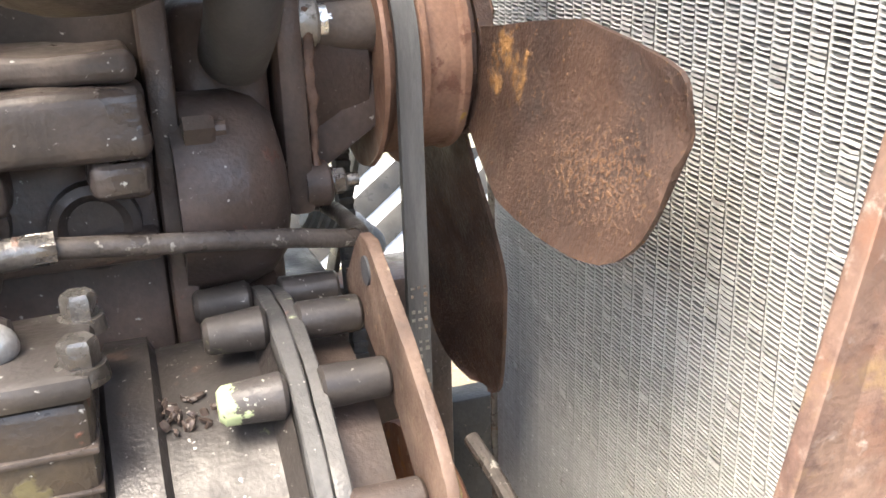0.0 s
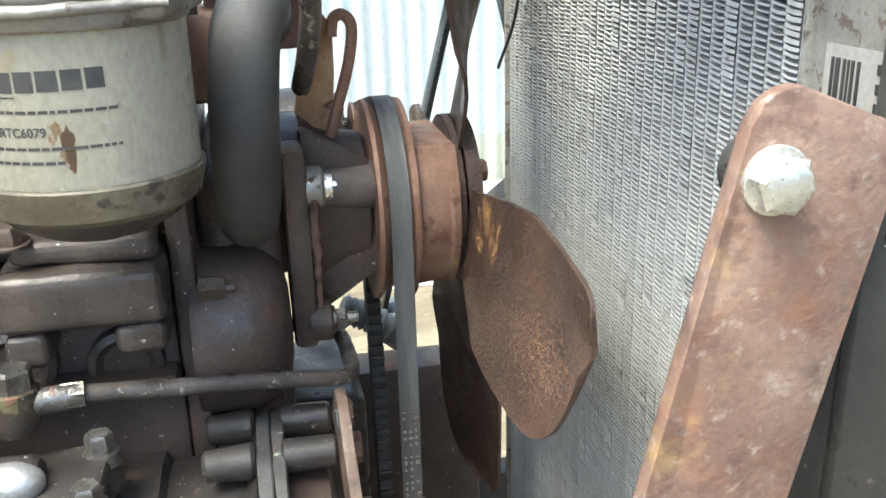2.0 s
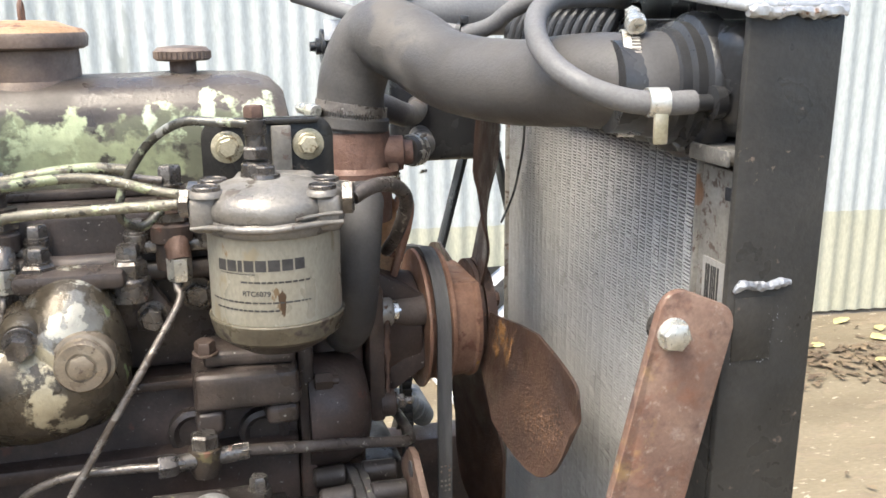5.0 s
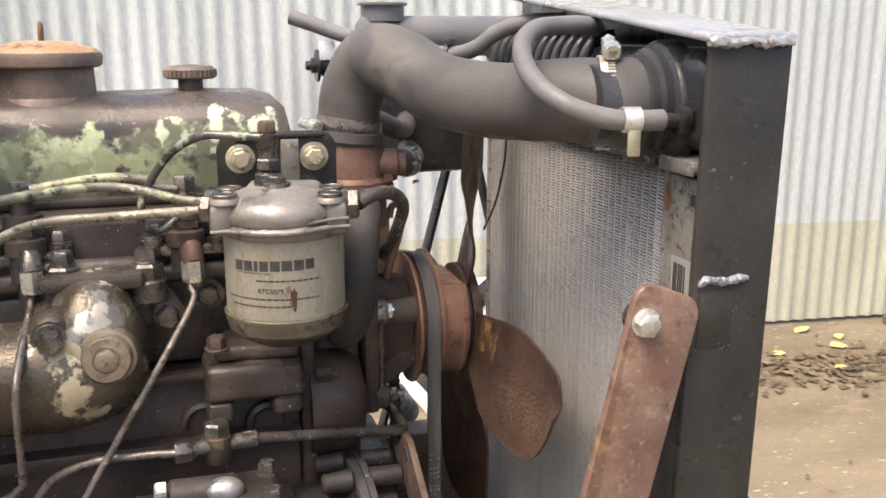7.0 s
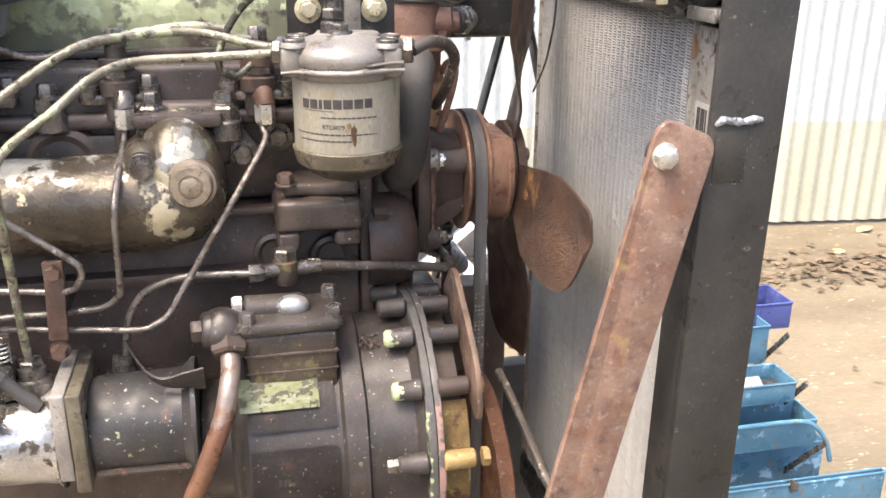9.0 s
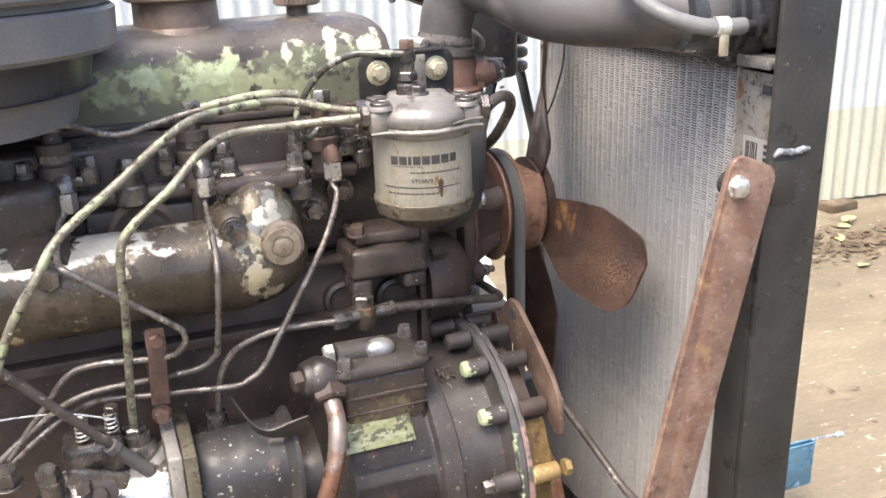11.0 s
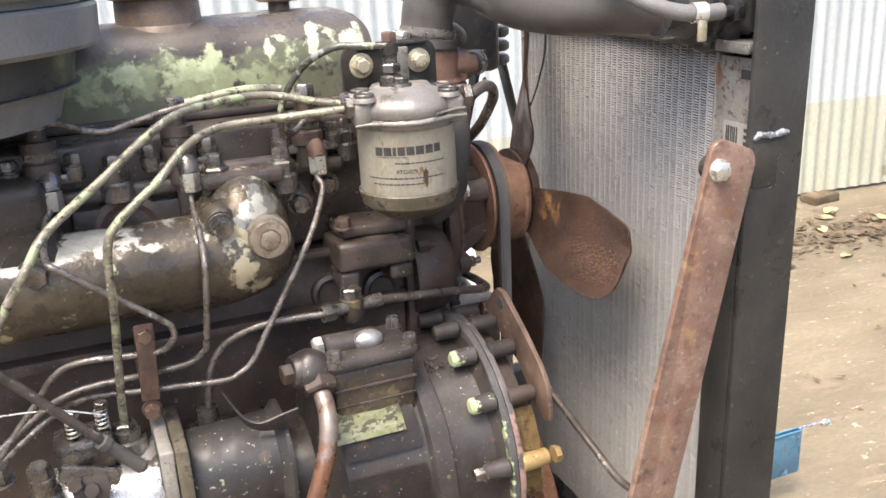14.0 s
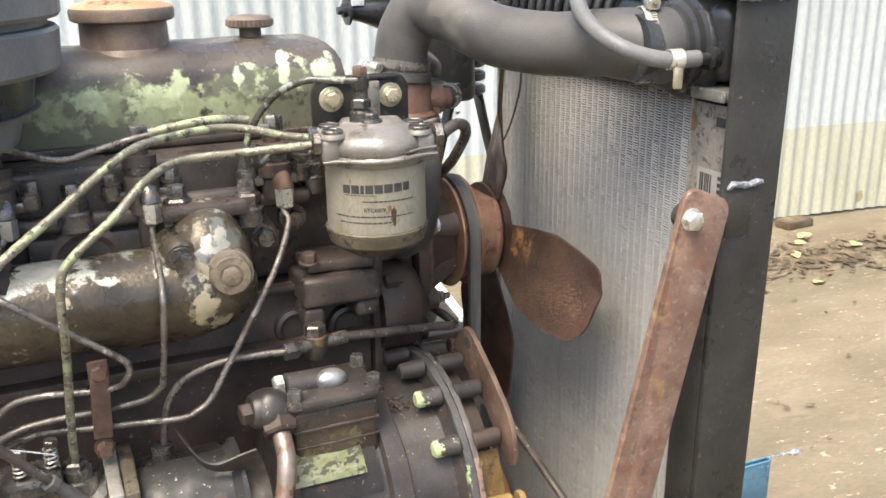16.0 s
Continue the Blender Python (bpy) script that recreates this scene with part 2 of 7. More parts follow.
m_manifold = mat("manifold_bare_cream_highlights", [(0.050, 0.039, 0.028), (0.090, 0.073, 0.052), (0.14, 0.117, 0.084)], 22, 0.28, 0.35, 0.35, 300,
                 [((0.13, 0.125, 0.07), 0.14, 55, 0.5, (("Z", 0.72, 0.775, 0.012),)),
                  # grey sheen painted on the riser
                  ((0.24, 0.23, 0.205), 0.40, 30, 0.22, (("X", -0.095, -0.025, 0.012), ("Z", 0.785, 0.87, 0.012))),
                  ((0.40, 0.345, 0.235), 0.56, 30, 0.4, (("X", -0.092, -0.055, 0.014), ("Z", 0.745, 0.815, 0.012))),
                  ((0.48, 0.45, 0.37), 0.52, 32, 0.35, (("X", -0.088, -0.045, 0.012), ("Z", 0.812, 0.862, 0.010))),
                  (CREAM, 0.30, 36, 0.45, (("X", -0.25, -0.17, 0.02), ("Z", 0.765, 0.82, 0.01))), (CREAM, 0.16, 40, 0.45, (("X", -0.32, -0.20, 0.02), ("Z", 0.72, 0.77, 0.01))),
                  # cream and highlight along the duct's top, both in this pale colour
                  ((0.46, 0.44, 0.385), 0.46, 36, 0.2, (("Z", 0.798, 0.85, 0.008), ("X", -0.34, -0.10, 0.02))),
                  ((0.20, 0.25, 0.11), 0.10, 60, 0.5, (("X", -0.045, -0.01, 0.01),)),
                  ((0.06, 0.045, 0.03), 0.20, 45, 0.5, (("Z", 0.72, 0.785, 0.01),))])
m_alu = mat("dull_cast_aluminium", [(0.19, 0.172, 0.15), (0.29, 0.268, 0.24), (0.40, 0.378, 0.345)], 22, 0.45, 0.4, 0.3, 420, [((0.12, 0.10, 0.082), 0.08, 60, 0.6, None)])
m_alu_bright = mat("bright_machined_aluminium", [(0.36, 0.35, 0.34), (0.50, 0.49, 0.48), (0.62, 0.62, 0.61)], 26, 0.34, 0.8, 0.3, 420, [((0.10, 0.085, 0.07), 0.22, 35, 0.6, None)])
m_can = mat("cream_filter_can", [(0.31, 0.285, 0.225), (0.355, 0.33, 0.265), (0.40, 0.375, 0.31)], 12, 0.34, 0.12, 0.05, 400, [((0.29, 0.25, 0.175), 0.10, 25, 0.5, None), ((0.20, 0.135, 0.075), 0.50, 95, 0.6, (("X", 0.0790, 0.0925, 0.004), ("Z", 0.843, 0.866, 0.005))), ((0.085, 0.050, 0.028), 0.74, 130, 0.6, (("X", 0.0835, 0.0895, 0.003), ("Z", 0.844, 0.863, 0.005))), ((0.13, 0.075, 0.04), 0.60, 150, 0.6, (("X", 0.1045, 0.1085, 0.002), ("Z", 0.838, 0.846, 0.004))), ((0.24, 0.16, 0.09), 0.22, 70, 0.6, (("X", 0.046, 0.060, 0.004), ("Z", 0.872, 0.898, 0.006))), ((0.20, 0.17, 0.10), 0.10, 20, 0.6, (("Z", 0.833, 0.845, 0.004),))], stretch=(1, 1, 0.55))
m_rim = mat("oily_tin_rim", [(0.075, 0.062, 0.045), (0.13, 0.112, 0.08), (0.22, 0.195, 0.14)], 30, 0.42, 0.3, 0.3, 400, [(OIL, 0.2, 30, 0.5, None)])
m_bowl = mat("dark_oily_bowl", [SOOT, OIL, (0.11, 0.09, 0.06)], 25, 0.38, 0.2, 0.3, 400)
m_ink = mat("faded_black_ink", [(0.030, 0.028, 0.028), (0.065, 0.060, 0.057)], 90, 0.6, 0, 0, 600)
m_rust = mat("brown_rust", [MAROON, RUST, (0.34, 0.17, 0.10)], 35, 0.75, 0.1, 0.7, 420, [(ORANGE, 0.08, 55, 0.85, None), ((0.42, 0.30, 0.22), 0.06, 120, 0.8, None)])
m_strap = mat("rusty_flat_bar", [(0.165, 0.098, 0.072), (0.225, 0.138, 0.102), (0.28, 0.182, 0.135)], 26, 0.62, 0.1, 0.34, 450, [((0.20, 0.098, 0.062), 0.22, 45, 0.8, None), ((0.34, 0.22, 0.09), 0.0, 38, 0.8, None), ((0.36, 0.28, 0.23), 0.0, 150, 0.75, None), ((0.105, 0.060, 0.048), 0.10, 60, 0.8, None)], soft_edge=0.09)
m_fan = mat("rusty_fan_steel", [(0.048, 0.030, 0.025), (0.084, 0.050, 0.038), (0.125, 0.073, 0.053)], 24, 0.5, 0.2, 0.7, 420, [((0.29, 0.15, 0.055), 0.56, 60, 0.85, (("Y", 0.155, 0.200, 0.014), ("Z", 0.742, 0.782, 0.012))), ((0.185, 0.098, 0.055), 0.40, 420, 0.8, (("Y", 0.03, 0.14, 0.03), ("Z", 0.70, 0.755, 0.02))), ((0.22, 0.12, 0.055), 0.02, 300, 0.8, None)], soft_edge=0.06)
m_arm = mat("dusty_brown_casting", [(0.085, 0.066, 0.056), (0.125, 0.10, 0.086), (0.165, 0.135, 0.118)], 26, 0.55, 0.1, 0.3, 380)
m_plate = mat("dark_rusty_plate", [(0.075, 0.048, 0.037), (0.12, 0.076, 0.056), (0.17, 0.112, 0.083)], 40, 0.6, 0.1, 0.4, 420, [((0.30, 0.22, 0.16), 0.05, 70, 0.7, None)])
m_case = mat("oily_dark_drive_case", [(0.024, 0.022, 0.022), (0.040, 0.037, 0.036), (0.064, 0.060, 0.058)], 20, 0.50, 0.1, 0.2, 380, [((0.075, 0.055, 0.046), 0.02, 30, 0.6, None), ((0.30, 0.33, 0.20), -0.08, 90, 0.5, None), (CHIP, -0.015, 190, 0.45, None)])
m_pulley = mat("rusty_pulley", [(0.20, 0.105, 0.068), (0.28, 0.155, 0.105), (0.34, 0.20, 0.14)], 30, 0.6, 0.15, 0.4, 420, [((0.40, 0.24, 0.07), 0.16, 60, 0.8, (("X", 0.266, 0.276, 0.003),)), (MAROON, 0.12, 50, 0.7, None)])
m_belt = mat("worn_rubber_belt", [(0.055, 0.054, 0.055), (0.085, 0.083, 0.083), (0.12, 0.116, 0.113)], 30, 0.7, 0, 0.3, 500, stretch=(4, 1, 0.4))
m_rubber = mat("black_rubber_hose", [(0.055, 0.050, 0.047), (0.085, 0.078, 0.073), (0.120, 0.110, 0.102)], 14, 0.55, 0, 0.2, 500, [((0.125, 0.112, 0.10), 0.04, 10, 0.7, None), ((0.12, 0.075, 0.055), -0.06, 16, 0.7, None)])
m_rubber_dark = mat("dark_rubber_hose", [(0.036, 0.034, 0.034), (0.058, 0.055, 0.055), (0.085, 0.081, 0.080)], 14, 0.6, 0, 0.2, 500)
m_hose_grey = mat("dusty_grey_hose", [(0.10, 0.10, 0.10), (0.155, 0.15, 0.15), (0.19, 0.185, 0.18)], 20, 0.65, 0, 0.2, 500)
m_plastic = mat("black_plastic", [(0.018, 0.018, 0.019), (0.032, 0.032, 0.034), (0.05, 0.05, 0.05)], 14, 0.3, 0, 0.15, 400)
m_plastic_grey = mat("dusty_dark_grey_plastic", [(0.13, 0.129, 0.131), (0.175, 0.171, 0.170), (0.215, 0.209, 0.203)], 12, 0.5, 0, 0.15, 400)
m_frame = mat("black_painted_steel", [(0.022, 0.021, 0.019), (0.034, 0.032, 0.029), (0.050, 0.046, 0.041)], 12, 0.42, 0.05, 0.3, 300, [((0.13, 0.10, 0.08), -0.06, 120, 0.7, None)])
m_frame.node_tree.nodes["Principled BSDF"].inputs["Specular IOR Level"].default_value = 0.28
# black steel lightened to grey: the sky's sheen is in the base colour
m_frame_top = mat("black_steel_sheen_in_grey", [(0.36, 0.36, 0.36), (0.48, 0.48, 0.48)], 12, 0.24, 0.4, 0.25, 300, [((0.16, 0.10, 0.07), 0.06, 60, 0.7, None)])
m_weld = mat("silver_weld_bead", [(0.20, 0.205, 0.22), (0.30, 0.31, 0.335), (0.40, 0.41, 0.435)], 70, 0.5, 0.4, 0.6, 500)
m_zinc = mat("zinc_plated_steel", [(0.50, 0.49, 0.44), (0.66, 0.64, 0.58), (0.78, 0.76, 0.70)], 60, 0.32, 0.7, 0.2, 500, [((0.30, 0.24, 0.14), 0.10, 70, 0.6, None)])
m_band = mat("dull_zinc_band", [(0.40, 0.385, 0.34), (0.50, 0.48, 0.43), (0.58, 0.56, 0.51)], 60, 0.38, 0.2, 0.2, 500, [((0.30, 0.24, 0.16), 0.08, 70, 0.6, None)])
m_brass = mat("yellow_passivated_bolt", [(0.36, 0.32, 0.21), (0.50, 0.45, 0.32), (0.60, 0.55, 0.42)], 60, 0.42, 0.45, 0.25, 500, [((0.22, 0.16, 0.09), 0.15, 80, 0.6, None)])
m_chrome = mat("shiny_bolt_end", [(0.75, 0.75, 0.75), (0.9, 0.9, 0.9)], 60, 0.18, 0.9, 0.1, 500)
m_bolt = mat("greasy_steel_bolt", [(0.085, 0.075, 0.068), (0.155, 0.14, 0.128), (0.26, 0.24, 0.222)], 60, 0.27, 0.72, 0.3, 500, [(MAROON, -0.02, 60, 0.7, None)])
m_bolt_brown = mat("rusty_brown_bolt", [(0.075, 0.046, 0.036), (0.135, 0.080, 0.058), (0.20, 0.122, 0.090)], 60, 0.6, 0.2, 0.4, 500)
m_pipe_green = mat("green_flaked_pipe", [(0.13, 0.115, 0.085), (0.19, 0.172, 0.13), (0.28, 0.255, 0.20)], 45, 0.36, 0.3, 0.4, 450, [((0.33, 0.36, 0.22), 0.36, 60, 0.45, None), ((0.05, 0.045, 0.036), 0.16, 130, 0.5, None), ((0.55, 0.57, 0.46), 0.05, 160, 0.45, None)])
m_pipe_loop = mat("dark_pipe_green_flakes", [(0.055, 0.052, 0.045), (0.10, 0.095, 0.08), (0.17, 0.165, 0.15)], 30, 0.3, 0.35, 0.3, 450, [((0.34, 0.38, 0.26), 0.22, 55, 0.45, None), ((0.40, 0.40, 0.37), 0.34, 50, 0.3, (("Z", 0.945, 0.98, 0.012),))])
m_pipe_steel = mat("worn_steel_pipe", [(0.12, 0.10, 0.087), (0.21, 0.185, 0.165), (0.32, 0.295, 0.27)], 50, 0.36, 0.55, 0.3, 450, [((0.10, 0.08, 0.065), 0.22, 50, 0.55, None), ((0.5, 0.48, 0.43), 0.0, 90, 0.35, None)])
m_pipe_dark = mat("dark_greasy_pipe", [(0.050, 0.041, 0.036), (0.090, 0.075, 0.066), (0.14, 0.118, 0.104)], 45, 0.45, 0.3, 0.35, 450, [((0.35, 0.32, 0.28), 0.08, 100, 0.45, None)])
# the grey Z band paints the highlight on the pipe's upper length
m_copper = mat("tarnished_copper_grey_highlight", [(0.15, 0.075, 0.048), (0.24, 0.12, 0.074), (0.33, 0.185, 0.12)], 30, 0.34, 0.5, 0.3, 450, [((0.27, 0.22, 0.19), 0.72, 40, 0.34, (("Z", 0.615, 0.67, 0.02),)), ((0.12, 0.07, 0.05), 0.12, 25, 0.6, None)], soft_edge=0.07)
m_thermo = mat("rusty_red_casting", [(0.095, 0.054, 0.042), (0.155, 0.086, 0.064), (0.22, 0.132, 0.10)], 26, 0.65, 0.1, 0.5, 400, [((0.50, 0.42, 0.30), 0.06, 75, 0.7, (("Z", 0.90, 0.915, 0.004),))])
m_cap = mat("rusty_orange_cap_top", [(0.34, 0.19, 0.10), (0.48, 0.29, 0.16), (0.56, 0.38, 0.24)], 26, 0.7, 0.05, 0.35, 400, [(MAROON, 0.16, 30, 0.7, None)])
m_capside = mat("dusty_brown_cap_side", [(0.10, 0.075, 0.062), (0.17, 0.125, 0.10), (0.24, 0.18, 0.14)], 30, 0.6, 0.1, 0.4, 400)
m_yellow = mat("ochre_painted_casting", [(0.19, 0.125, 0.052), (0.30, 0.20, 0.082), (0.38, 0.275, 0.125)], 42, 0.55, 0.1, 0.5, 400, [((0.44, 0.36, 0.17), 0.20, 85, 0.5, None), (MAROON, 0.10, 40, 0.6, None)])
m_gasket = mat("pink_gasket_edge", [(0.05, 0.046, 0.043), (0.08, 0.074, 0.070), (0.12, 0.108, 0.10)], 30, 0.6, 0, 0.4, 400, [((0.25, 0.155, 0.128), 0.74, 36, 0.65, (("Z", 0.40, 0.618, 0.010),)), ((0.45, 0.48, 0.30), 0.06, 60, 0.5, None)])
m_core = mat("radiator_aluminium", [(0.38, 0.37, 0.35), (0.44, 0.43, 0.41), (0.50, 0.49, 0.47)], 2.5, 0.8, 0.0, 0.0, 300, [((0.30, 0.285, 0.265), 0.06, 75, 0.85, None), ((0.19, 0.175, 0.16), -0.02, 140, 0.85, None), ((0.62, 0.61, 0.585), 0.05, 170, 0.6, None)], soft_edge=0.05)
nt = m_core.node_tree
inf, rmp, mul = nt.nodes.new("ShaderNodeObjectInfo"), nt.nodes.new("ShaderNodeMapRange"), nt.nodes.new("ShaderNodeVectorMath")
rmp.inputs[3].default_value, rmp.inputs[4].default_value = 0.90, 1.10
mul.operation = "SCALE"
nt.links.new(inf.outputs["Random"], rmp.inputs[0])
nt.links.new(nt.nodes["Principled BSDF"].inputs["Base Color"].links[0].from_socket, mul.inputs[0])
nt.links.new(rmp.outputs[0], mul.inputs["Scale"])
nt.links.new(mul.outputs[0], nt.nodes["Principled BSDF"].inputs["Base Color"])
m_tube = mat("dusty_radiator_tube", [(0.31, 0.305, 0.29), (0.37, 0.365, 0.345), (0.43, 0.42, 0.40)], 6, 0.8, 0.0, 0.0, 300, [((0.19, 0.18, 0.165), 0.12, 75, 0.85, None), ((0.66, 0.65, 0.62), 0.04, 170, 0.6, None)], soft_edge=0.05)
for m in (m_core, m_tube):
    nt = m.node_tree
    where = nt.nodes.new("ShaderNodeNewGeometry")
    for ln in [k for k in nt.links if k.from_node.type == "TEX_COORD"]:
        nt.links.new(where.outputs["Position"], ln.to_socket)
# dirty fins, darker than the front edges to deepen the shade between them
m_core_back = mat("inner_fins_dirt_and_shade", [(0.30, 0.29, 0.275), (0.36, 0.35, 0.335), (0.42, 0.41, 0.395)], 14, 0.85, 0.0, 0.0, 300)
m_side = mat("corroded_aluminium_plate", [(0.20, 0.18, 0.155), (0.29, 0.27, 0.24), (0.37, 0.35, 0.32)], 30, 0.5, 0.3, 0.4, 380, [((0.28, 0.17, 0.11), 0.16, 32, 0.75, None), ((0.16, 0.12, 0.10), 0.22, 130, 0.7, None)])
m_lip = mat("dull_grey_crimped_lip", [(0.10, 0.095, 0.088), (0.15, 0.143, 0.133), (0.22, 0.21, 0.195)], 40, 0.5, 0.2, 0.4, 380, [((0.28, 0.26, 0.23), 0.08, 90, 0.5, None)])
m_paper = mat("white_paper_label", [(0.32, 0.30, 0.275), (0.40, 0.38, 0.35)], 30, 0.6, 0, 0.1, 400, [((0.4, 0.33, 0.26), 0.08, 50, 0.7, None)])
m_blue = mat("scuffed_blue_enamel", [(0.045, 0.135, 0.215), (0.07, 0.18, 0.27), (0.105, 0.225, 0.315)], 12, 0.42, 0, 0.2, 300, [((0.16, 0.13, 0.11), 0.07, 35, 0.6, None), ((0.26, 0.44, 0.60), 0.12, 22, 0.4, None)])
m_blue_dark = mat("dark_blue_enamel", [(0.05, 0.07, 0.24), (0.075, 0.10, 0.30)], 14, 0.4, 0, 0.2, 300, [((0.2, 0.2, 0.3), 0.08, 40, 0.5, None)])
# grimy tray floors; also the painted darkness of the slot and plate hole
m_inside = mat("grimy_inside_and_hole_shade", [(0.03, 0.03, 0.035), (0.07, 0.07, 0.075)], 30, 0.7, 0, 0.3, 300)
m_conduit = mat("dusty_grey_conduit", [(0.18, 0.18, 0.175), (0.24, 0.24, 0.23), (0.30, 0.295, 0.285)], 20, 0.5, 0, 0.15, 400)
m_white = mat("white_sheet_steel", [(0.76, 0.77, 0.77), (0.84, 0.85, 0.85)], 10, 0.5, 0, 0.1, 300)
m_wood = mat("weathered_dark_timber", [(0.045, 0.035, 0.028), (0.08, 0.062, 0.05), (0.12, 0.095, 0.075)], 20, 0.8, 0, 0.5, 300, stretch=(6, 1, 1))
m_leaf = mat("dead_brown_leaf", [(0.07, 0.047, 0.03), (0.14, 0.10, 0.062), (0.25, 0.19, 0.12)], 9, 0.7, 0, 0.3, 300)
m_leaf_y = mat("yellow_leaf", [(0.42, 0.35, 0.13), (0.52, 0.46, 0.21), (0.58, 0.53, 0.32)], 14, 0.6, 0, 0.3, 300)

# ---- yard: ground, fence, leaves ----
m_ground = mat("dirty_concrete", [(0.138, 0.110, 0.070), (0.192, 0.155, 0.101), (0.24, 0.199, 0.135)], 1.6, 0.75, 0, 0.5, 60,
               [((0.165, 0.130, 0.085), 0.55, 2.4, 0.75, (("Y", 2.35, 4.2, 0.35),)), ((0.21, 0.165, 0.11), 0.2, 6, 0.7, None), ((0.42, 0.37, 0.28), 0.04, 34, 0.8, None), ((0.20, 0.155, 0.11), 0.04, 46, 0.8, None)], stretch=(0.7, 1.6, 1), dist=0.006)
bm = B()
n = 60
size = 40.0
grid = []
for j in range(n + 1):
    row = []
    for i in range(n + 1):
        u, v = (i / n - 0.5) * 2, (j / n - 0.5) * 2
        x, y = size * u * abs(u) ** 1.4 + 2.0, size * v * abs(v) ** 1.4 + 1.5
        d = math.hypot(x - 2, y - 1.5)
        z = GROUND + (noise.noise(V((x * 1.3, y * 1.3, 0))) * 0.006 if d < 6 else 0)
        row.append(bm.verts.new((x, y, z)))
    grid.append(row)
for j in range(n):
    for i in range(n):
        bm.faces.new((grid[j][i], grid[j][i + 1], grid[j + 1][i + 1], grid[j + 1][i]))
solo("ground", bm, m_ground, "worn tan concrete yard with dirt and fallen leaves", "ground", kind="structure")

FENCE_DIR = V((1, -0.1, 0)).normalized()
FENCE_AT = V((0, 3.50, 0))
FENCE_N = V((-0.1, -1, 0)).normalized()


def fence_sheet(material, z0, z1, u0, u1, pitch, depth, off, foot=0.0):
    bm = B()
    per = 8
    cnt = int((u1 - u0) / pitch * per)
    zs = [z0, z0 + 0.02] + [z0 + (z1 - z0) * k / 6 for k in range(1, 7)]
    cols = []
    for i in range(cnt + 1):
        u = u0 + (u1 - u0) * i / cnt
        w = depth * (0.5 + 0.5 * math.cos(2 * math.pi * u / pitch))
        sheet = math.floor(u / 0.9)
        sag = (noise.noise(V((sheet * 3.1, 0, 0))) * 0.012) * foot
        p = FENCE_AT + FENCE_DIR * u + FENCE_N * (w + off + (0.004 if sheet % 2 else 0))
        cols.append([[bm.verts.new((p.x, p.y, z + (sag if k == 0 else 0))) for k, z in enumerate(zs)],
                     [bm.verts.new((p.x - FENCE_N.x * 0.004, p.y - FENCE_N.y * 0.004, z + (sag if k == 0 else 0))) for k, z in enumerate(zs)]])
    for a, b in zip(cols, cols[1:]):
        for k in range(len(zs) - 1):
            bm.faces.new((a[0][k], b[0][k], b[0][k + 1], a[0][k + 1]))
            bm.faces.new((a[1][k], a[1][k + 1], b[1][k + 1], b[1][k]))
        bm.faces.new((a[0][0], a[1][0], b[1][0], b[0][0]))
    return bm


m_fence_hi = mat("pale_blue_grey_sheet", [(0.48, 0.515, 0.515), (0.53, 0.565, 0.562), (0.57, 0.60, 0.598)], 3.0, 0.5, 0.05, 0.1, 120, [((0.42, 0.45, 0.44), 0.06, 6, 0.6, None)], stretch=(1, 1, 0.25))
m_fence_lo = mat("cream_painted_sheet", [(0.42, 0.415, 0.315), (0.49, 0.485, 0.385), (0.545, 0.54, 0.44)], 3.0, 0.55, 0.0, 0.1, 120, [((0.30, 0.27, 0.17), 0.07, 9, 0.7, (("Z", -0.42, -0.25, 0.08),))], stretch=(1, 1, 0.3))
fence = thing("fence", (1.0, 3.4, GROUND), "tall corrugated metal fence, pale blue above and cream below", "fence", kind="structure")
part("upper_sheet", fence_sheet(m_fence_hi, 0.06, 2.6, -3.5, 9.0, 0.076, 0.015, 0.0), m_fence_hi, fence, "pale blue-grey corrugated sheet", 60)
part("lower_sheet", fence_sheet(m_fence_lo, -0.40, 0.10, -3.5, 9.0, 0.076, 0.015, 0.006, 1.0), m_fence_lo, fence, "cream corrugated sheet with dirty foot", 60)
# dark strip added at the sheet's foot, standing for the dark gap
bm = B()
c = FENCE_AT + FENCE_DIR * 2.75 - FENCE_N * 0.06
box(bm, (c.x, c.y, GROUND + 0.01), (12.5, 0.05, 0.03), 0.004, Matrix.Rotation(math.atan2(-0.1, 1), 3, "Z"))
part("foot_timber", bm, m_wood, fence, "dark strip added in the gap along the foot")
bm = B()
box(bm, (c.x, c.y, 0.9), (12.5, 0.06, 0.09), 0.004, Matrix.Rotation(math.atan2(-0.1, 1), 3, "Z"))
for k in range(6):
    p = FENCE_AT + FENCE_DIR * (-3.2 + 2.4 * k) - FENCE_N * 0.09
    box(bm, (p.x, p.y, 1.08), (0.09, 0.09, 3.0), 0.004)
part("rail_and_posts", bm, m_wood, fence)

# yard buildings on the open sides close the place behind the camera
m_wall = mat("grey_rendered_wall", [(0.30, 0.29, 0.27), (0.38, 0.37, 0.345), (0.44, 0.43, 0.41)], 1.5, 0.8, 0, 0.3, 60)
bm = B()
span(bm, -9, 12, -9.3, -9.0, GROUND, 2.4, 0.02)
solo("wall_south", bm, m_wall, "plain grey rendered yard wall", "wall", kind="structure")
bm = B()
span(bm, -6.3, -6.0, -8.98, 3.7, GROUND, 2.4, 0.02)
solo("wall_west", bm, m_wall, "plain grey rendered yard wall", "wall", kind="structure")


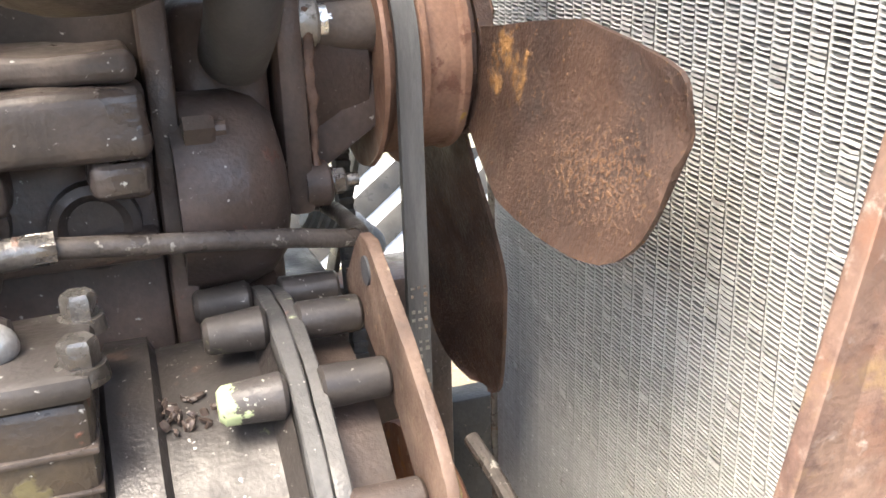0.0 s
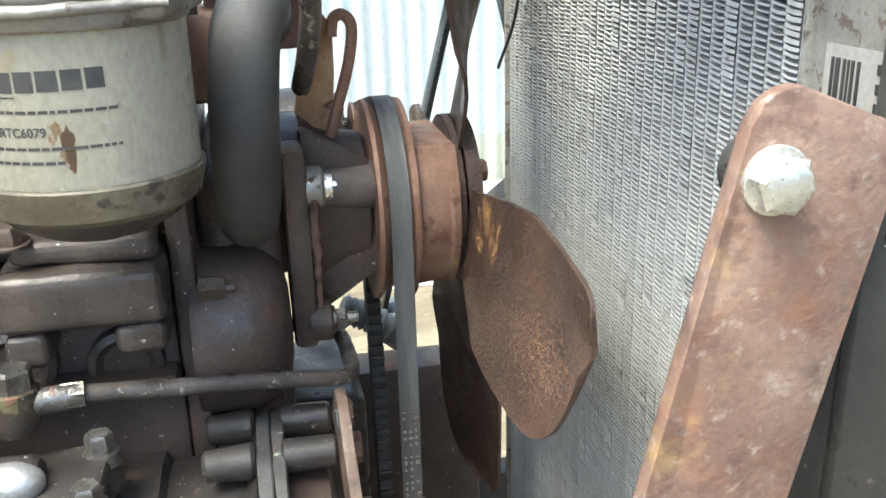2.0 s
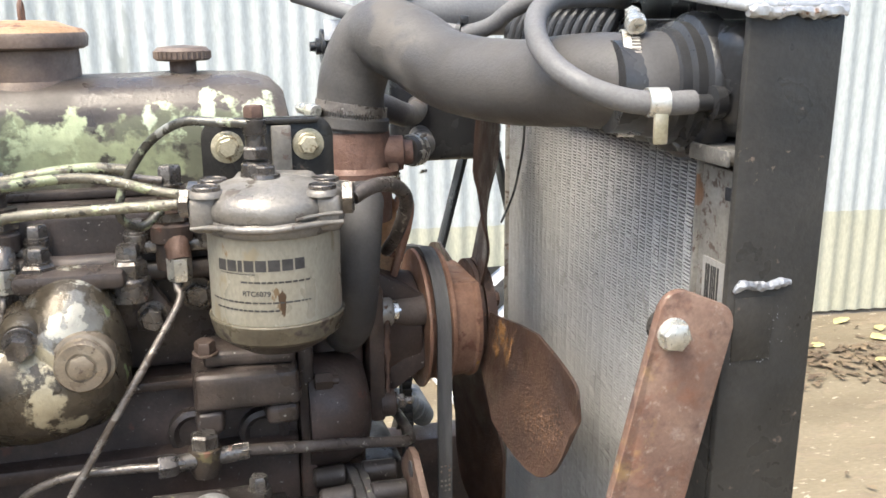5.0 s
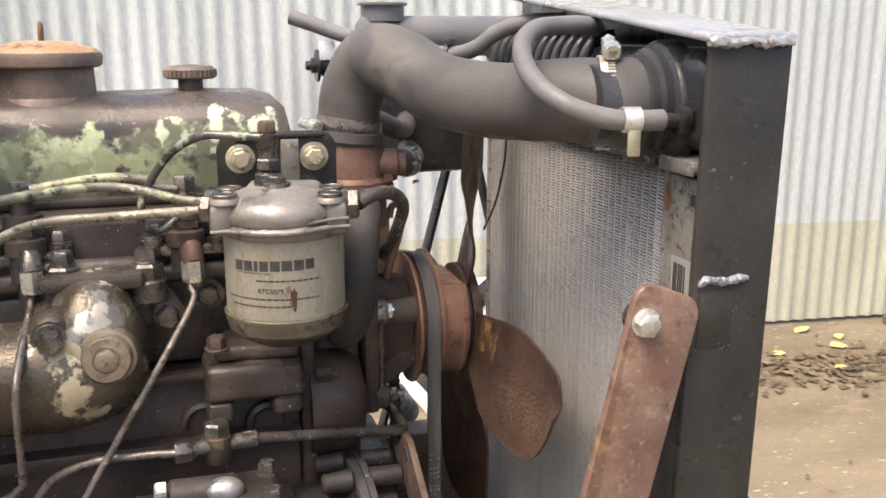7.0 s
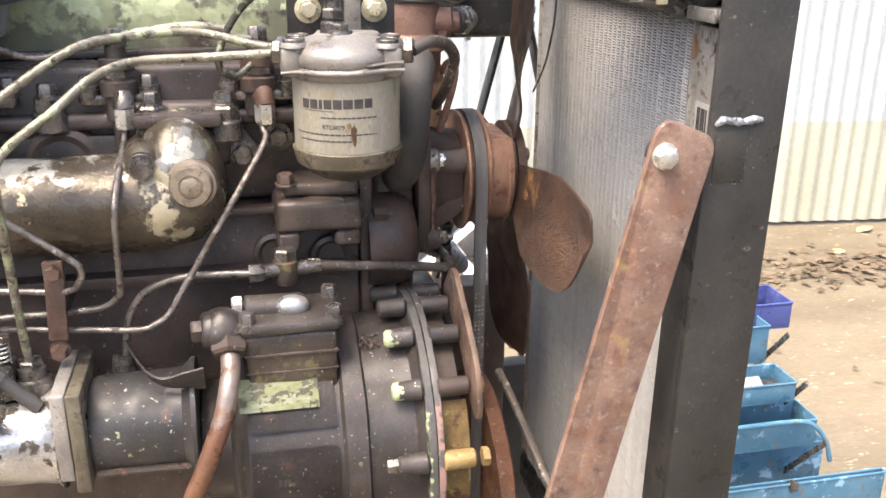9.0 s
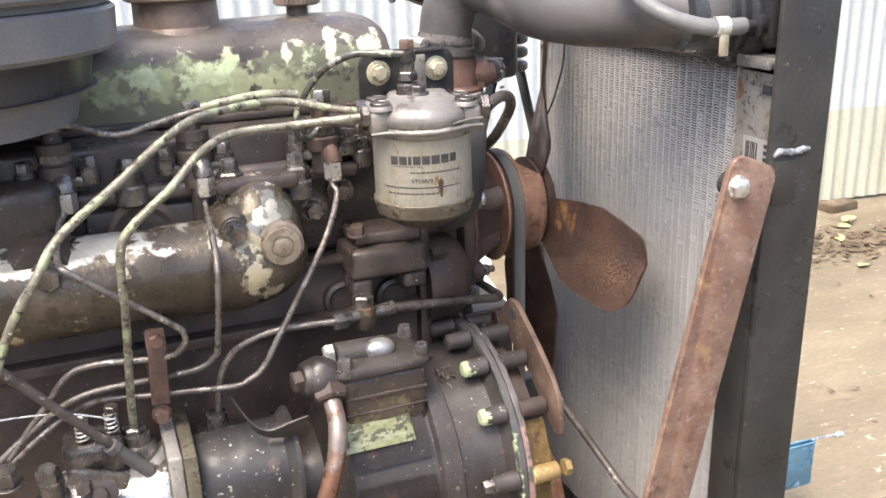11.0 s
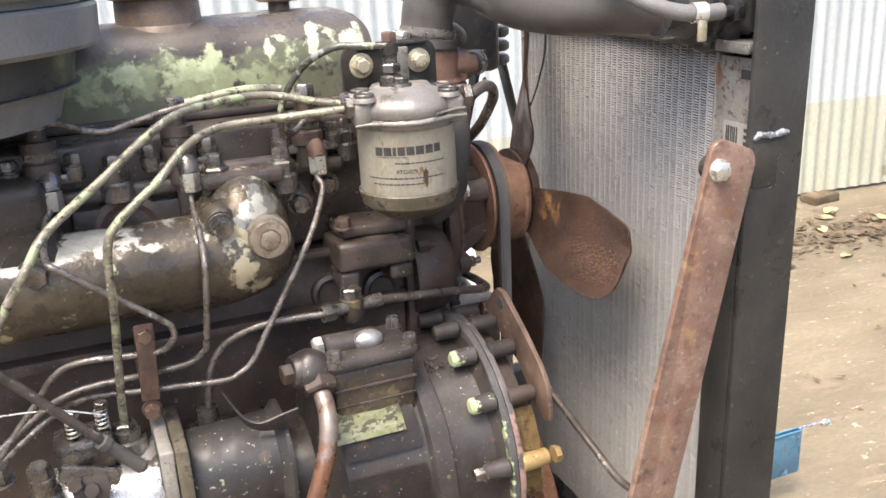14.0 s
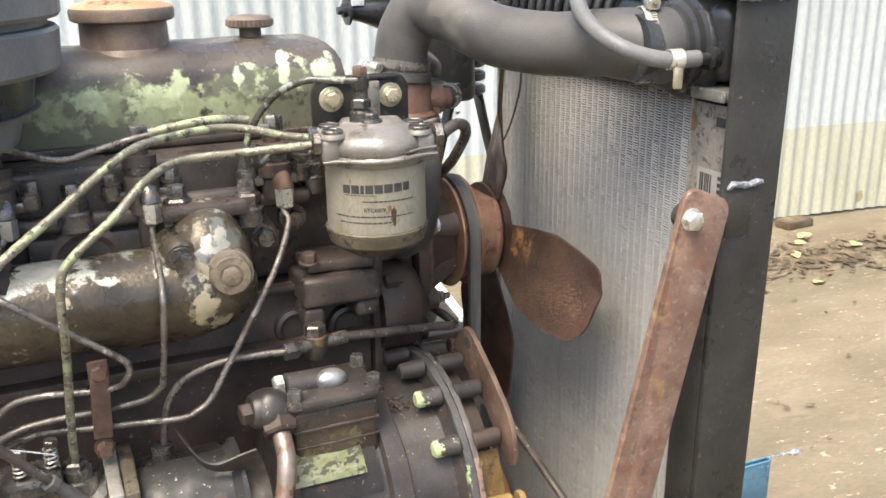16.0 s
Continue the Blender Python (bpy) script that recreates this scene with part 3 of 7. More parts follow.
def leaf_mesh(name, s, curl, material):
    bm = B()
    rows = 5
    prev = None
    for k in range(rows + 1):
        t = k / rows
        w = s * 0.33 * math.sin(math.pi * min(0.98, 0.06 + t * 0.92)) ** 0.8 * (1 + 0.25 * math.sin(t * 17))
        z = curl * s * (math.sin(t * 3.1) * 0.5 + 0.12)
        row = [bm.verts.new((s * (t - 0.5), -w, z + curl * s * 0.25)), bm.verts.new((s * (t - 0.5), 0, z)), bm.verts.new((s * (t - 0.5), w, z + curl * s * 0.2))]
        if prev:
            for q in range(2):
                bm.faces.new((prev[q], row[q], row[q + 1], prev[q + 1]))
        prev = row
    me = finish(bm, name, 80)
    me.materials.append(material)
    return me


yellow = [leaf_mesh("leaf", s, c, m_leaf_y) for s, c in ((0.10, 0.10), (0.072, 0.16))]
rng = random.Random(4)
spots = [(2.947, 3.067, 20, 0), (2.773, 2.575, -15, 1), (3.05, 2.93, 60, 1), (2.96, 2.82, 10, 0), (3.30, 2.75, -30, 1), (3.42, 2.84, 15, 0), (3.15, 2.62, 70, 1), (2.96, 2.273, 15, 1), (3.55, 2.62, 30, 0), (2.62, 2.80, 0, 1)]
for x, y, a, k in spots:
    ob = new("leaf", yellow[k])
    ob.matrix_world = Matrix.Translation((x, y, GROUND + 0.008)) @ Euler((rng.uniform(-0.2, 0.2), rng.uniform(-0.15, 0.15), radians(a))).to_matrix().to_4x4()
    tagged(ob, "pale yellow fallen leaf on concrete", "leaf", "yellow leaves on the yard")

bm = B()
for k in range(900):
    if k % 11:
        u = rng.gauss(3.0, 0.7)
        cx, cy = u, 3.515 - 0.1 * u - 0.66 + rng.gauss(0, 0.11)
    else:
        cx, cy = rng.uniform(0.6, 4.5), rng.uniform(1.0, 3.1)
    s = rng.uniform(0.008, 0.036) if k % 11 else rng.uniform(0.008, 0.02)
    a = rng.uniform(0, 6.28)
    ca, sa = math.cos(a), math.sin(a)
    z = GROUND + 0.006 + rng.random() * 0.012
    pts = [(-s, 0, 0), (-0.3 * s, -0.4 * s, rng.random() * 0.4 * s), (0.5 * s, -0.3 * s, 0), (s, 0, rng.random() * 0.5 * s), (0.4 * s, 0.4 * s, 0), (-0.4 * s, 0.35 * s, rng.random() * 0.3 * s)]
    vs = [bm.verts.new((cx + px * ca - py * sa, cy + px * sa + py * ca, z + pz)) for px, py, pz in pts]
    bm.faces.new((vs[0], vs[1], vs[2], vs[3]))
    bm.faces.new((vs[0], vs[3], vs[4], vs[5]))
solo("leaf_litter", bm, m_leaf, "scattered brown dead leaves and twigs on concrete", "leaf litter", kind="stuff")

# flat brick at the fence foot
bm = B()
box(bm, (3.52, 3.02, GROUND + 0.022), (0.19, 0.10, 0.044), 0.006, Matrix.Rotation(0.1, 3, "Z"))
solo("brick", rough_up(bm, 0.008, 20, 2), m_leaf, "dirty brown brick lying by the fence", "brick")

# white board with dark slats leaning at the fence
board = thing("slatted_panel", (1.05, 3.2, GROUND), "white board with dark diagonal slats leaning on the fence", "panel")
lean = Matrix.Translation((1.05, 3.05, GROUND)) @ Matrix.Rotation(radians(-32), 4, "X")
bm = B()
box(bm, (0, 0, 0.205), (0.85, 0.015, 0.41), 0.003)
bm.transform(lean)
part("backing_board", bm, m_white, board)
for k in range(-2, 3):
    bm = B()
    box(bm, (0.005 + 0.235 * k, -0.016, 0.30), (0.088, 0.015, 0.90), 0.003, Matrix.Rotation(radians(55), 3, "Y"))
    for co, no in (((0, 0, 0.005), (0, 0, -1)), ((0, 0, 0.41), (0, 0, 1)), ((0.43, 0, 0), (1, 0, 0)), ((-0.43, 0, 0), (-1, 0, 0))):
        cutm = bmesh.ops.bisect_plane(bm, geom=bm.verts[:] + bm.edges[:] + bm.faces[:], plane_co=co, plane_no=no, clear_outer=True)
        bmesh.ops.edgeloop_fill(bm, edges=[e for e in cutm["geom_cut"] if isinstance(e, bmesh.types.BMEdge)])
    bm.transform(lean)
    part("slat", bm, m_frame, board, "dark timber slat")

# dark board with white edging lying before the fence
edged = thing("edged_board", (1.13, 2.82, GROUND), "dark flat board with white edge strips lying on the concrete", "board")
bm = B()
extrude(bm, [(0.935, 2.60), (1.285, 2.56), (1.352, 3.08), (0.905, 3.08)], 0.016, lambda u, v, w: V((u, v, GROUND + 0.006 + w)), 0.002)
part("sheet", bm, m_frame, edged)
for a, b, w in (((1.302, 2.555), (1.376, 3.085), 0.036), ((0.925, 2.60), (0.890, 3.085), 0.055)):
    d = (V((*b, 0)) - V((*a, 0))).normalized()
    q = V((-d.y, d.x, 0)) * w / 2
    bm = B()
    extrude(bm, [tuple((V((*p, 0)) + k * q)[:2]) for p, k in ((a, -1), (a, 1), (b, 1), (b, -1))], 0.026, lambda u, v, h: V((u, v, GROUND + 0.006 + h)), 0.003)
    part("edge_strip", bm, m_white, edged, "white painted edge strip")

# ---- blue cantilever toolbox, opened out ----
tool = thing("toolbox", (1.2, 1.1, GROUND), "opened blue steel cantilever toolbox standing on the yard", "toolbox")


def tray(x0, x1, y0, y1, z0, z1, material, name="tray", label=""):
    bm = B()
    t = 0.002
    span(bm, x0, x1, y0, y1, z0, z0 + t, 0.0008)
    span(bm, x0, x1, y0, y0 + t, z0 + t, z1, 0.0008)
    span(bm, x0, x1, y1 - t, y1, z0 + t, z1, 0.0008)
    span(bm, x0, x0 + t, y0 + t, y1 - t, z0 + t, z1, 0.0008)
    span(bm, x1 - t, x1, y0 + t, y1 - t, z0 + t, z1, 0.0008)
    for y in (y0, y1):
        rod(bm, (x0, y, z1), (x1, y, z1), 0.003, 8)
    for x in (x0, x1):
        rod(bm, (x, y0, z1), (x, y1, z1), 0.003, 8)
    p = part(name, bm, material, tool, label)
    bm = B()
    span(bm, x0 + 0.004, x1 - 0.004, y0 + 0.004, y1 - 0.004, z0 + 0.003, z0 + 0.012, 0.001)
    part("tray_floor", bm, m_inside, p, "dark grimy tray floor")
    return p


tray(0.98, 1.445, 0.936, 0.952, -0.345, -0.221, m_blue, "front_tray", "pale scuffed blue front tray")
tray(0.98, 1.36, 1.06, 1.24, GROUND + 0.004, -0.20, m_blue, "body", "deep blue box body")
tray(0.98, 1.285, 1.00, 1.10, -0.165, -0.095, m_blue)
tray(0.98, 1.25, 1.05, 1.15, -0.07, -0.02, m_blue)
tray(0.98, 1.245, 1.18, 1.28, -0.03, 0.07, m_blue, "rear_lid", "light blue lid standing up")
tray(0.98, 1.34, 1.24, 1.36, 0.03, 0.10, m_blue_dark, "rear_tray", "violet-blue rear tray")
bm = B()
tube(bm, [(1.02, 0.985, -0.085), (1.215, 0.985, -0.085), (1.265, 0.975, -0.10), (1.295, 0.97, -0.14), (1.31, 0.965, -0.19)], 0.006, 10)
part("carry_handle", bm, m_blue, tool, "bent light blue tubular handle")
bm = B()
rod(bm, (1.20, 0.932, -0.226), (1.20, 0.945, -0.226), 0.012, 12)
span(bm, 1.19, 1.21, 0.93, 0.934, -0.238, -0.213, 0.001)
part("catch", bm, m_bolt, tool, "grey steel catch")
for k, (x, y, z) in enumerate(((1.02, 1.0, -0.2), (1.02, 1.1, -0.1), (1.02, 1.2, -0.02))):
    for dx in (0.0, 0.24):
        bm = B()
        box(bm, (x + dx, y, z), (0.004, 0.014, 0.24), 0.001, Matrix.Rotation(radians(40), 3, "X"))
        part("link_arm", bm, m_bolt, tool)
bm = B()
rod(bm, (1.40, 0.955, -0.222), (1.535, 0.955, -0.230), 0.0035, 10)
lathe(bm, (1.53, 0.955, -0.232), (1, 0, -0.07), [(0, 0.005), (0.004, 0.009), (0.014, 0.010), (0.026, 0.009), (0.03, 0.004)], 12)
solo("socket_extension", bm, m_chrome, "chrome socket extension bar lying in the toolbox tray", "tool")
bm = B()
box(bm, (1.14, 1.09, -0.045), (0.10, 0.06, 0.004), 0.001, Matrix.Rotation(0.5, 3, "X"))
solo("paper_packet", bm, m_paper, "crumpled white paper packet in a toolbox tray", "packet")

# ---- radiator in its black steel frame ----
CX, CY0, CY1, CZ0, CZ1 = 0.342, -0.022, 0.352, 0.34, 0.952
rad = thing("radiator", (0.36, 0.165, 0.33), "aluminium radiator with dusty grey core and black plastic tank", "radiator")
pitch = 0.0108
cols = int((CY1 - CY0) / pitch)
tb = B()
span(tb, CX + 0.0006, CX + 0.030, -0.0009, 0.0009, CZ0, CZ1, 0.0004, 1)
me_tube = finish(tb, "tube")
me_tube.materials.append(m_tube)
step = 0.0025
cnt = int((CZ1 - CZ0) / step)


def fin_mesh(seed):
    """One column of slanting fins with pale folded front edges, some bent over; inner faces coloured darker for shade.
    """
    r = random.Random(seed)
    vs, fs, slots = [], [], []
    y0, y1 = 0.0004, pitch - 0.0004
    hurt = [(r.uniform(0.45, 1.0) * cnt, r.uniform(2, 7)) for _ in range(2)] + [(r.uniform(0.0, 0.6) * cnt, r.uniform(1, 4)) for _ in range(2)]
    for k in range(cnt):
        z = CZ0 + 0.002 + k * step
        bent = any(c - h < k < c + h for c, h in hurt)
        h = r.uniform(0.0006, 0.0009) if bent else 0.00044 + r.gauss(0, 0.00008)
        za, zb = z + r.gauss(0, 0.00016), z + 0.0009 + r.gauss(0, 0.00016)
        x = CX - (r.uniform(0.0001, 0.0005) if bent else 0)
        tip = r.uniform(-0.0002, 0.0006) if bent else 0.0003
        ym, zm = (y0 + y1) / 2 + r.gauss(0, 0.0006), (za + zb) / 2 + r.gauss(-0.00025, 0.00018)
        for (ya, zl), (yb, zr) in (((y0, za), (ym, zm)), ((ym, zm), (y1, zb))):
            i = len(vs)
            vs += [(x, ya, zl - h), (x, yb, zr - h), (x + tip, yb, zr + h), (x + tip, ya, zl + h)]
            fs.append((i, i + 1, i + 2, i + 3))
            slots.append(0)
        for dz in (-h, h):
            i = len(vs)
            vs += [(CX + 0.0003, y0, za + dz), (CX + 0.0003, y1, zb + dz), (CX + 0.0090, y1, zb + dz), (CX + 0.0090, y0, za + dz)]
            fs.append((i, i + 1, i + 2, i + 3))
            slots.append(1)
    me = bpy.data.meshes.new("fin_strip")
    me.from_pydata(vs, [], fs)
    me.materials.append(m_core)
    me.materials.append(m_core_back)
    me.polygons.foreach_set("material_index", slots)
    return me


fins = [fin_mesh(s) for s in range(11)]
rng = random.Random(12)
for k in range(cols + 1):
    t = new("tube", me_tube)
    t.parent, t.matrix_parent_inverse = rad, Matrix.Translation(-Vector(rad.location))
    t.location = (0, CY0 + k * pitch, 0)
    if k < cols:
        f = new("fin_strip", fins[(k * 7) % 11])
        f.parent, f.matrix_parent_inverse = rad, Matrix.Translation(-Vector(rad.location))
        f.location = (0, CY0 + k * pitch, -((k * 0.31 + rng.uniform(-0.08, 0.08)) % 1.0) * step)
# side plates, lips, tank
bm = B()
span(bm, CX - 0.001, CX + 0.034, CY0 - 0.0045, CY0 - 0.002, CZ0, CZ1, 0.0006)
part("core_edge", bm, m_side, rad, "folded core edge")
bm = B()
span(bm, CX + 0.002, CX + 0.005, CY0 - 0.059, CY0 - 0.005, CZ0, CZ1 - 0.006, 0.001)
side = part("side_plate", bm, m_side, rad, "stained bare aluminium side plate")
bm = B()
span(bm, CX + 0.0008, CX + 0.0016, CY0 - 0.050, CY0 - 0.014, 0.855, 0.889, 0.0)
lab = part("barcode_label", bm, m_paper, rad, "worn white barcode label")
rng = random.Random(9)
y = CY0 - 0.033
while y < CY0 - 0.018:
    w = rng.choice((0.0008, 0.0012, 0.002))
    bm = B()
    span(bm, CX + 0.0002, CX + 0.0007, y, y + w, 0.859, 0.885, 0)
    part("bar", bm, m_ink, lab)
    y += w + rng.choice((0.0012, 0.0018))
for k in range(5):
    bm = B()
    span(bm, CX + 0.0002, CX + 0.0007, CY0 - 0.047, CY0 - 0.0415, 0.858 + k * 0.006, 0.8615 + k * 0.006, 0.0004, 1)
    part("print_bar", bm, m_ink, lab)
bm = B()
# dark insert instead of an open slot, its shade in the colour
box(bm, (CX + 0.0012, CY0 - 0.040, 0.932), (0.0016, 0.012, 0.008), 0.0007)
part("slot", bm, m_inside, side)
bm = B()
span(bm, CX - 0.008, CX + 0.040, CY0 - 0.060, CY1 + 0.02, CZ1 - 0.001, CZ1 + 0.009, 0.004, 3)
rng = random.Random(2)
part("crimped_lip", rough_up(bm, 0.0012, 90), m_lip, rad, "crimped aluminium tank lip")
bm = B()
span(bm, CX - 0.016, CX - 0.0125, CY0 - 0.060, CY0 - 0.018, CZ1 + 0.000, CZ1 + 0.010, 0.0014)
tube(bm, [(CX - 0.0165, CY0 - 0.010, CZ1 + 0.004), (CX - 0.018, CY0 + 0.004, CZ1 + 0.011), (CX - 0.0165, CY0 + 0.018, CZ1 + 0.004)], 0.0024, 8)
part("lip_end", rough_up(bm, 0.0008, 120), m_lip, rad, "bent crimp at the lip end")
bm = B()
span(bm, CX - 0.006, CX + 0.036, CY0 - 0.045, CY1 + 0.01, CZ1 + 0.012, 1.033, 0.016, 4)
tank = part("header_tank", bm, m_plastic, rad, "glossy black plastic header tank")
for k in range(12):
    bm = B()
    y = 0.10 + k * 0.019
    tube(bm, [(CX - 0.010, y, CZ1 + 0.014), (CX - 0.0125, y, 0.995), (CX - 0.009, y, 1.022), (CX + 0.001, y, 1.037), (CX + 0.016, y, 1.041)], 0.0042, 10, 5)
    part("rib", bm, m_plastic, tank)
bm = B()
lathe(bm, (CX - 0.004, -0.012, 0.992), (-1, 0.05, 0.02), [(-0.01, 0.046), (0.0, 0.046), (0.004, 0.044), (0.006, 0.040), (0.012, 0.040), (0.014, 0.036), (0.020, 0.036), (0.022, 0.032), (0.030, 0.030), (0.052, 0.028), (0.054, 0.0)], 28)
part("inlet_stub", bm, m_plastic, tank, "stepped black inlet neck")
bm = B()
for z in (0.0, 0.012):
    box(bm, (CX - 0.004, -0.035 - z * 0.5, 1.018 - z), (0.003, 0.05, 0.003), 0.001, Matrix.Rotation(radians(38), 3, "X"))
part("moulded_rib", bm, m_plastic, tank)
bm = B()
lathe(bm, (CX - 0.006, -0.055, 0.986), (-1, 0, 0.02), [(0, 0.010), (0.006, 0.010), (0.007, 0.005), (0.04, 0.005), (0.041, 0.0)], 16)
part("vent_spigot", bm, m_plastic, tank)
bm = B()
span(bm, CX - 0.004, CX + 0.036, CY0 - 0.045, CY1 + 0.01, 0.29, CZ0 - 0.002, 0.012, 3)
part("bottom_tank", bm, m_plastic, rad)
bm = B()
span(bm, CX - 0.001, CX + 0.034, CY1 + 0.001, CY1 + 0.0045, CZ0, CZ1, 0.0008)
part("side_plate", bm, m_side, rad, "stained bare aluminium side plate")
bm = B()
span(bm, CX + 0.0082, CX + 0.028, CY0 + 0.001, CY1 - 0.001, CZ0 + 0.002, CZ1 - 0.004, 0.001)
part("fin_pack", bm, m_core_back, rad, "dense dusty fins behind, shade put into their colour")
bm = B()
extrude(bm, [(CY0 - 0.058, 0.30), (CY1 + 0.01, 0.30), (CY1 + 0.01, 1.072), (0.285, 1.066), (CY0 - 0.058, 1.0345)], 0.006, lambda u, v, w: V((CX + 0.0385 + w, u, v)), 0.0015)
part("front_cowl", bm, m_plastic, rad, "dark panel behind the core")

frm = thing("radiator_stand", (0.37, 0.15, GROUND), "black painted welded steel radiator stand with rusty weld scars", "stand")
bm = B()
# near post: an angle section leaning a little
span(bm, 0.3310, 0.3900, -0.0885, -0.0825, GROUND + 0.02, 1.036, 0.0015)
bm2 = B()
span(bm2, 0.3310, 0.3365, -0.0820, -0.045, GROUND + 0.02, 0.868, 0.0015)
tilt = Matrix.Translation((0.352, 0, 1.03)) @ Matrix.Rotation(radians(0.9), 4, "Y") @ Matrix.Translation((-0.352, 0, -1.03))
bm.transform(tilt), bm2.transform(tilt)
post = part("post", bm, m_frame, frm, "black painted angle post")
part("post_flange", bm2, m_frame, frm, "rough brown inner flange of the post")
bm = B()
span(bm, 0.386, 0.392, 0.29, 0.345, GROUND + 0.02, 1.060, 0.0015)
part("post", bm, m_frame, frm, "black painted angle post")
slope = Matrix.Translation((0, -0.098, 1.036)) @ Matrix.Rotation(radians(5.6), 4, "X") @ Matrix.Translation((0, 0.098, -1.036))
bm = B()
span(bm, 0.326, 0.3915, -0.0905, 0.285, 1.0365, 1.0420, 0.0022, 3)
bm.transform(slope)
part("top_plate", bm, m_frame_top, frm, "black top plate, sky sheen put into its grey colour")
bm = B()
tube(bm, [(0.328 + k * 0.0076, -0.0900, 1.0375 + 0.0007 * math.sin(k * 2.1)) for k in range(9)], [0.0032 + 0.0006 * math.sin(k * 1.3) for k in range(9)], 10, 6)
# the weld takes the plate's grey, sheen included
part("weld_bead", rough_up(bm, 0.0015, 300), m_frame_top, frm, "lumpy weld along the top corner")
bm = B()
tube(bm, [(0.3325 + k * 0.0046, -0.0890, 0.8815 + 0.0007 * math.sin(k * 1.1) + (0.0022 if k > 0 else -0.001)) for k in range(9)], [0.0016 if k in (0, 8) else 0.0027 + 0.0005 * math.sin(k * 2.3) for k in range(9)], 10, 6)
part("weld_bead", rough_up(bm, 0.0012, 420), m_weld, frm, "bright silver weld bead")
bm = B()
span(bm, 0.3335, 0.3590, -0.0894, -0.0880, 0.838, 0.8765, 0.0005)
part("patch_plate", bm, m_frame, frm, "small black welded patch")
bm = B()
rng = random.Random(5)
for k in range(26):
    x, z = 0.3565 + abs(rng.gauss(0, 0.005)), rng.uniform(0.838, 0.872)
    if k > 17:
        x, z = rng.uniform(0.332, 0.357), 0.838 + rng.uniform(-0.002, 0.002)
    r = rng.uniform(0.00015, 0.0004)
    lathe(bm, (x, -0.0893, z), (0, -1, 0), [(0, r), (r * 0.8, r * 0.6), (r, 0)], 6)
part("weld_spatter", bm, m_weld, frm, "small bright weld spatter")
for y in (-0.07, 0.32):
    bm = B()
    span(bm, 0.20, 0.50, y - 0.03, y + 0.03, GROUND, GROUND + 0.02, 0.002)
    part("foot", bm, m_frame, frm)
# flat bar brace bolted to the radiator frame
brace = thing("brace_bar", (0.25, -0.087, 0.2), "rusty brown flat steel brace bar bolted at its rounded top", "brace")
top, low = V((0.3045, 0, 0.8630)), V((0.1532, 0, 0.20))
d = (top - low).normalized()
p = V((d.z, 0, -d.x))
hw = 0.0240
L = (top - low).length
rc = 0.0125
out = [(-hw, 0.0), (hw, 0.0)] + [(hw - rc + u, L + 0.005 + v) for u, v in arc(0, 0, rc, 0, 90, 6)] + [(-hw + rc + u, L + 0.009 + v) for u, v in arc(0, 0, rc, 90, 180, 6)]
bm = B()
extrude(bm, out, 0.0065, lambda u, v, w: low + p * u + d * v + V((0, -0.0900 - w, 0)), 0.0012)
part("bar", bm, m_strap, brace)
bm = B()
bolt(bm, (0.2908, -0.0966, 0.8620), (0, -1, 0), 0.0150, 0.0062, 0.0098)
lathe(bm, (0.2908, -0.1042, 0.8620), (0, -1, 0), [(0, 0.0070), (0.0012, 0.0050), (0.0016, 0)], 20)
part("bolt_head", bm, m_zinc, brace, "bright zinc bolt head and washer")
bm = B()
lathe(bm, (0.2935, -0.0800, 0.8615), (0, -1, 0), [(0, 0.0108), (0.009, 0.0108), (0.0095, 0.009)], 24)
part("rubber_washer", bm, m_frame, brace, "thick black rubber washer")
bm = B()
rod(bm, (0.2908, -0.090, 0.8620), (0.330, -0.056, 0.862), 0.005, 10)
part("bolt_shank", bm, m_bolt, brace)
bm = B()
span(bm, 0.10, 0.21, -0.0895, -0.075, 0.17, 0.205, 0.003)
part("lower_lug", bm, m_frame, brace)

# thin wire hanging before the core
bm = B()
tube(bm, [(0.336, 0.283, 0.955), (0.336, 0.286, 0.92), (0.336, 0.296, 0.895), (0.336, 0.314, 0.864), (0.330, 0.333, 0.831)], 0.0012, 6)
solo("loose_wire", bm, m_plastic, "thin black loose wire hanging before the radiator", "wire")
# lower hose rail at the core foot
bm = B()
tube(bm, [(0.238, 0.13, 0.582), (0.243, 0.10, 0.569), (0.252, 0.0, 0.53), (0.262, -0.06, 0.50), (0.30, -0.06, 0.30)], 0.0042, 10)
solo("drain_pipe", bm, m_pipe_dark, "thin dark pipe running down past the radiator foot", "pipe")

# ---- engine: block, head, timing end ----
eng = thing("engine_block", (-0.2, 0.3, 0.2), "old diesel engine block and head, black-brown with oil and dirt", "engine")
bm = B()
span(bm, -0.80, 0.108, 0.198, 0.455, 0.760, 0.892, 0.006, 3)
part("cylinder_head", rough_up(bm, 0.0012, 40), m_block, eng, "grimy cast cylinder head")
bm = B()
span(bm, -0.80, 0.104, 0.178, 0.46, 0.36, 0.756, 0.006)
part("crankcase", bm, m_block_brown, eng, "dark oily crankcase side")
bm = B()
span(bm, -0.80, 0.102, 0.16, 0.195, 0.690, 0.702, 0.003)
span(bm, -0.80, 0.102, 0.168, 0.182, 0.752, 0.760, 0.002)
part("crankcase_rib", bm, m_block_brown, eng)
bm = B()
span(bm, -0.62, 0.02, 0.22, 0.44, 0.16, 0.36, 0.03, 4)
part("sump", bm, m_block, eng, "dark sheet steel sump")
for x in (-0.70, 0.0):
    bm = B()
    span(bm, x - 0.03, x + 0.03, 0.24, 0.42, GROUND + 0.0, 0.17, 0.004)
    part("stand_leg", bm, m_frame, eng)
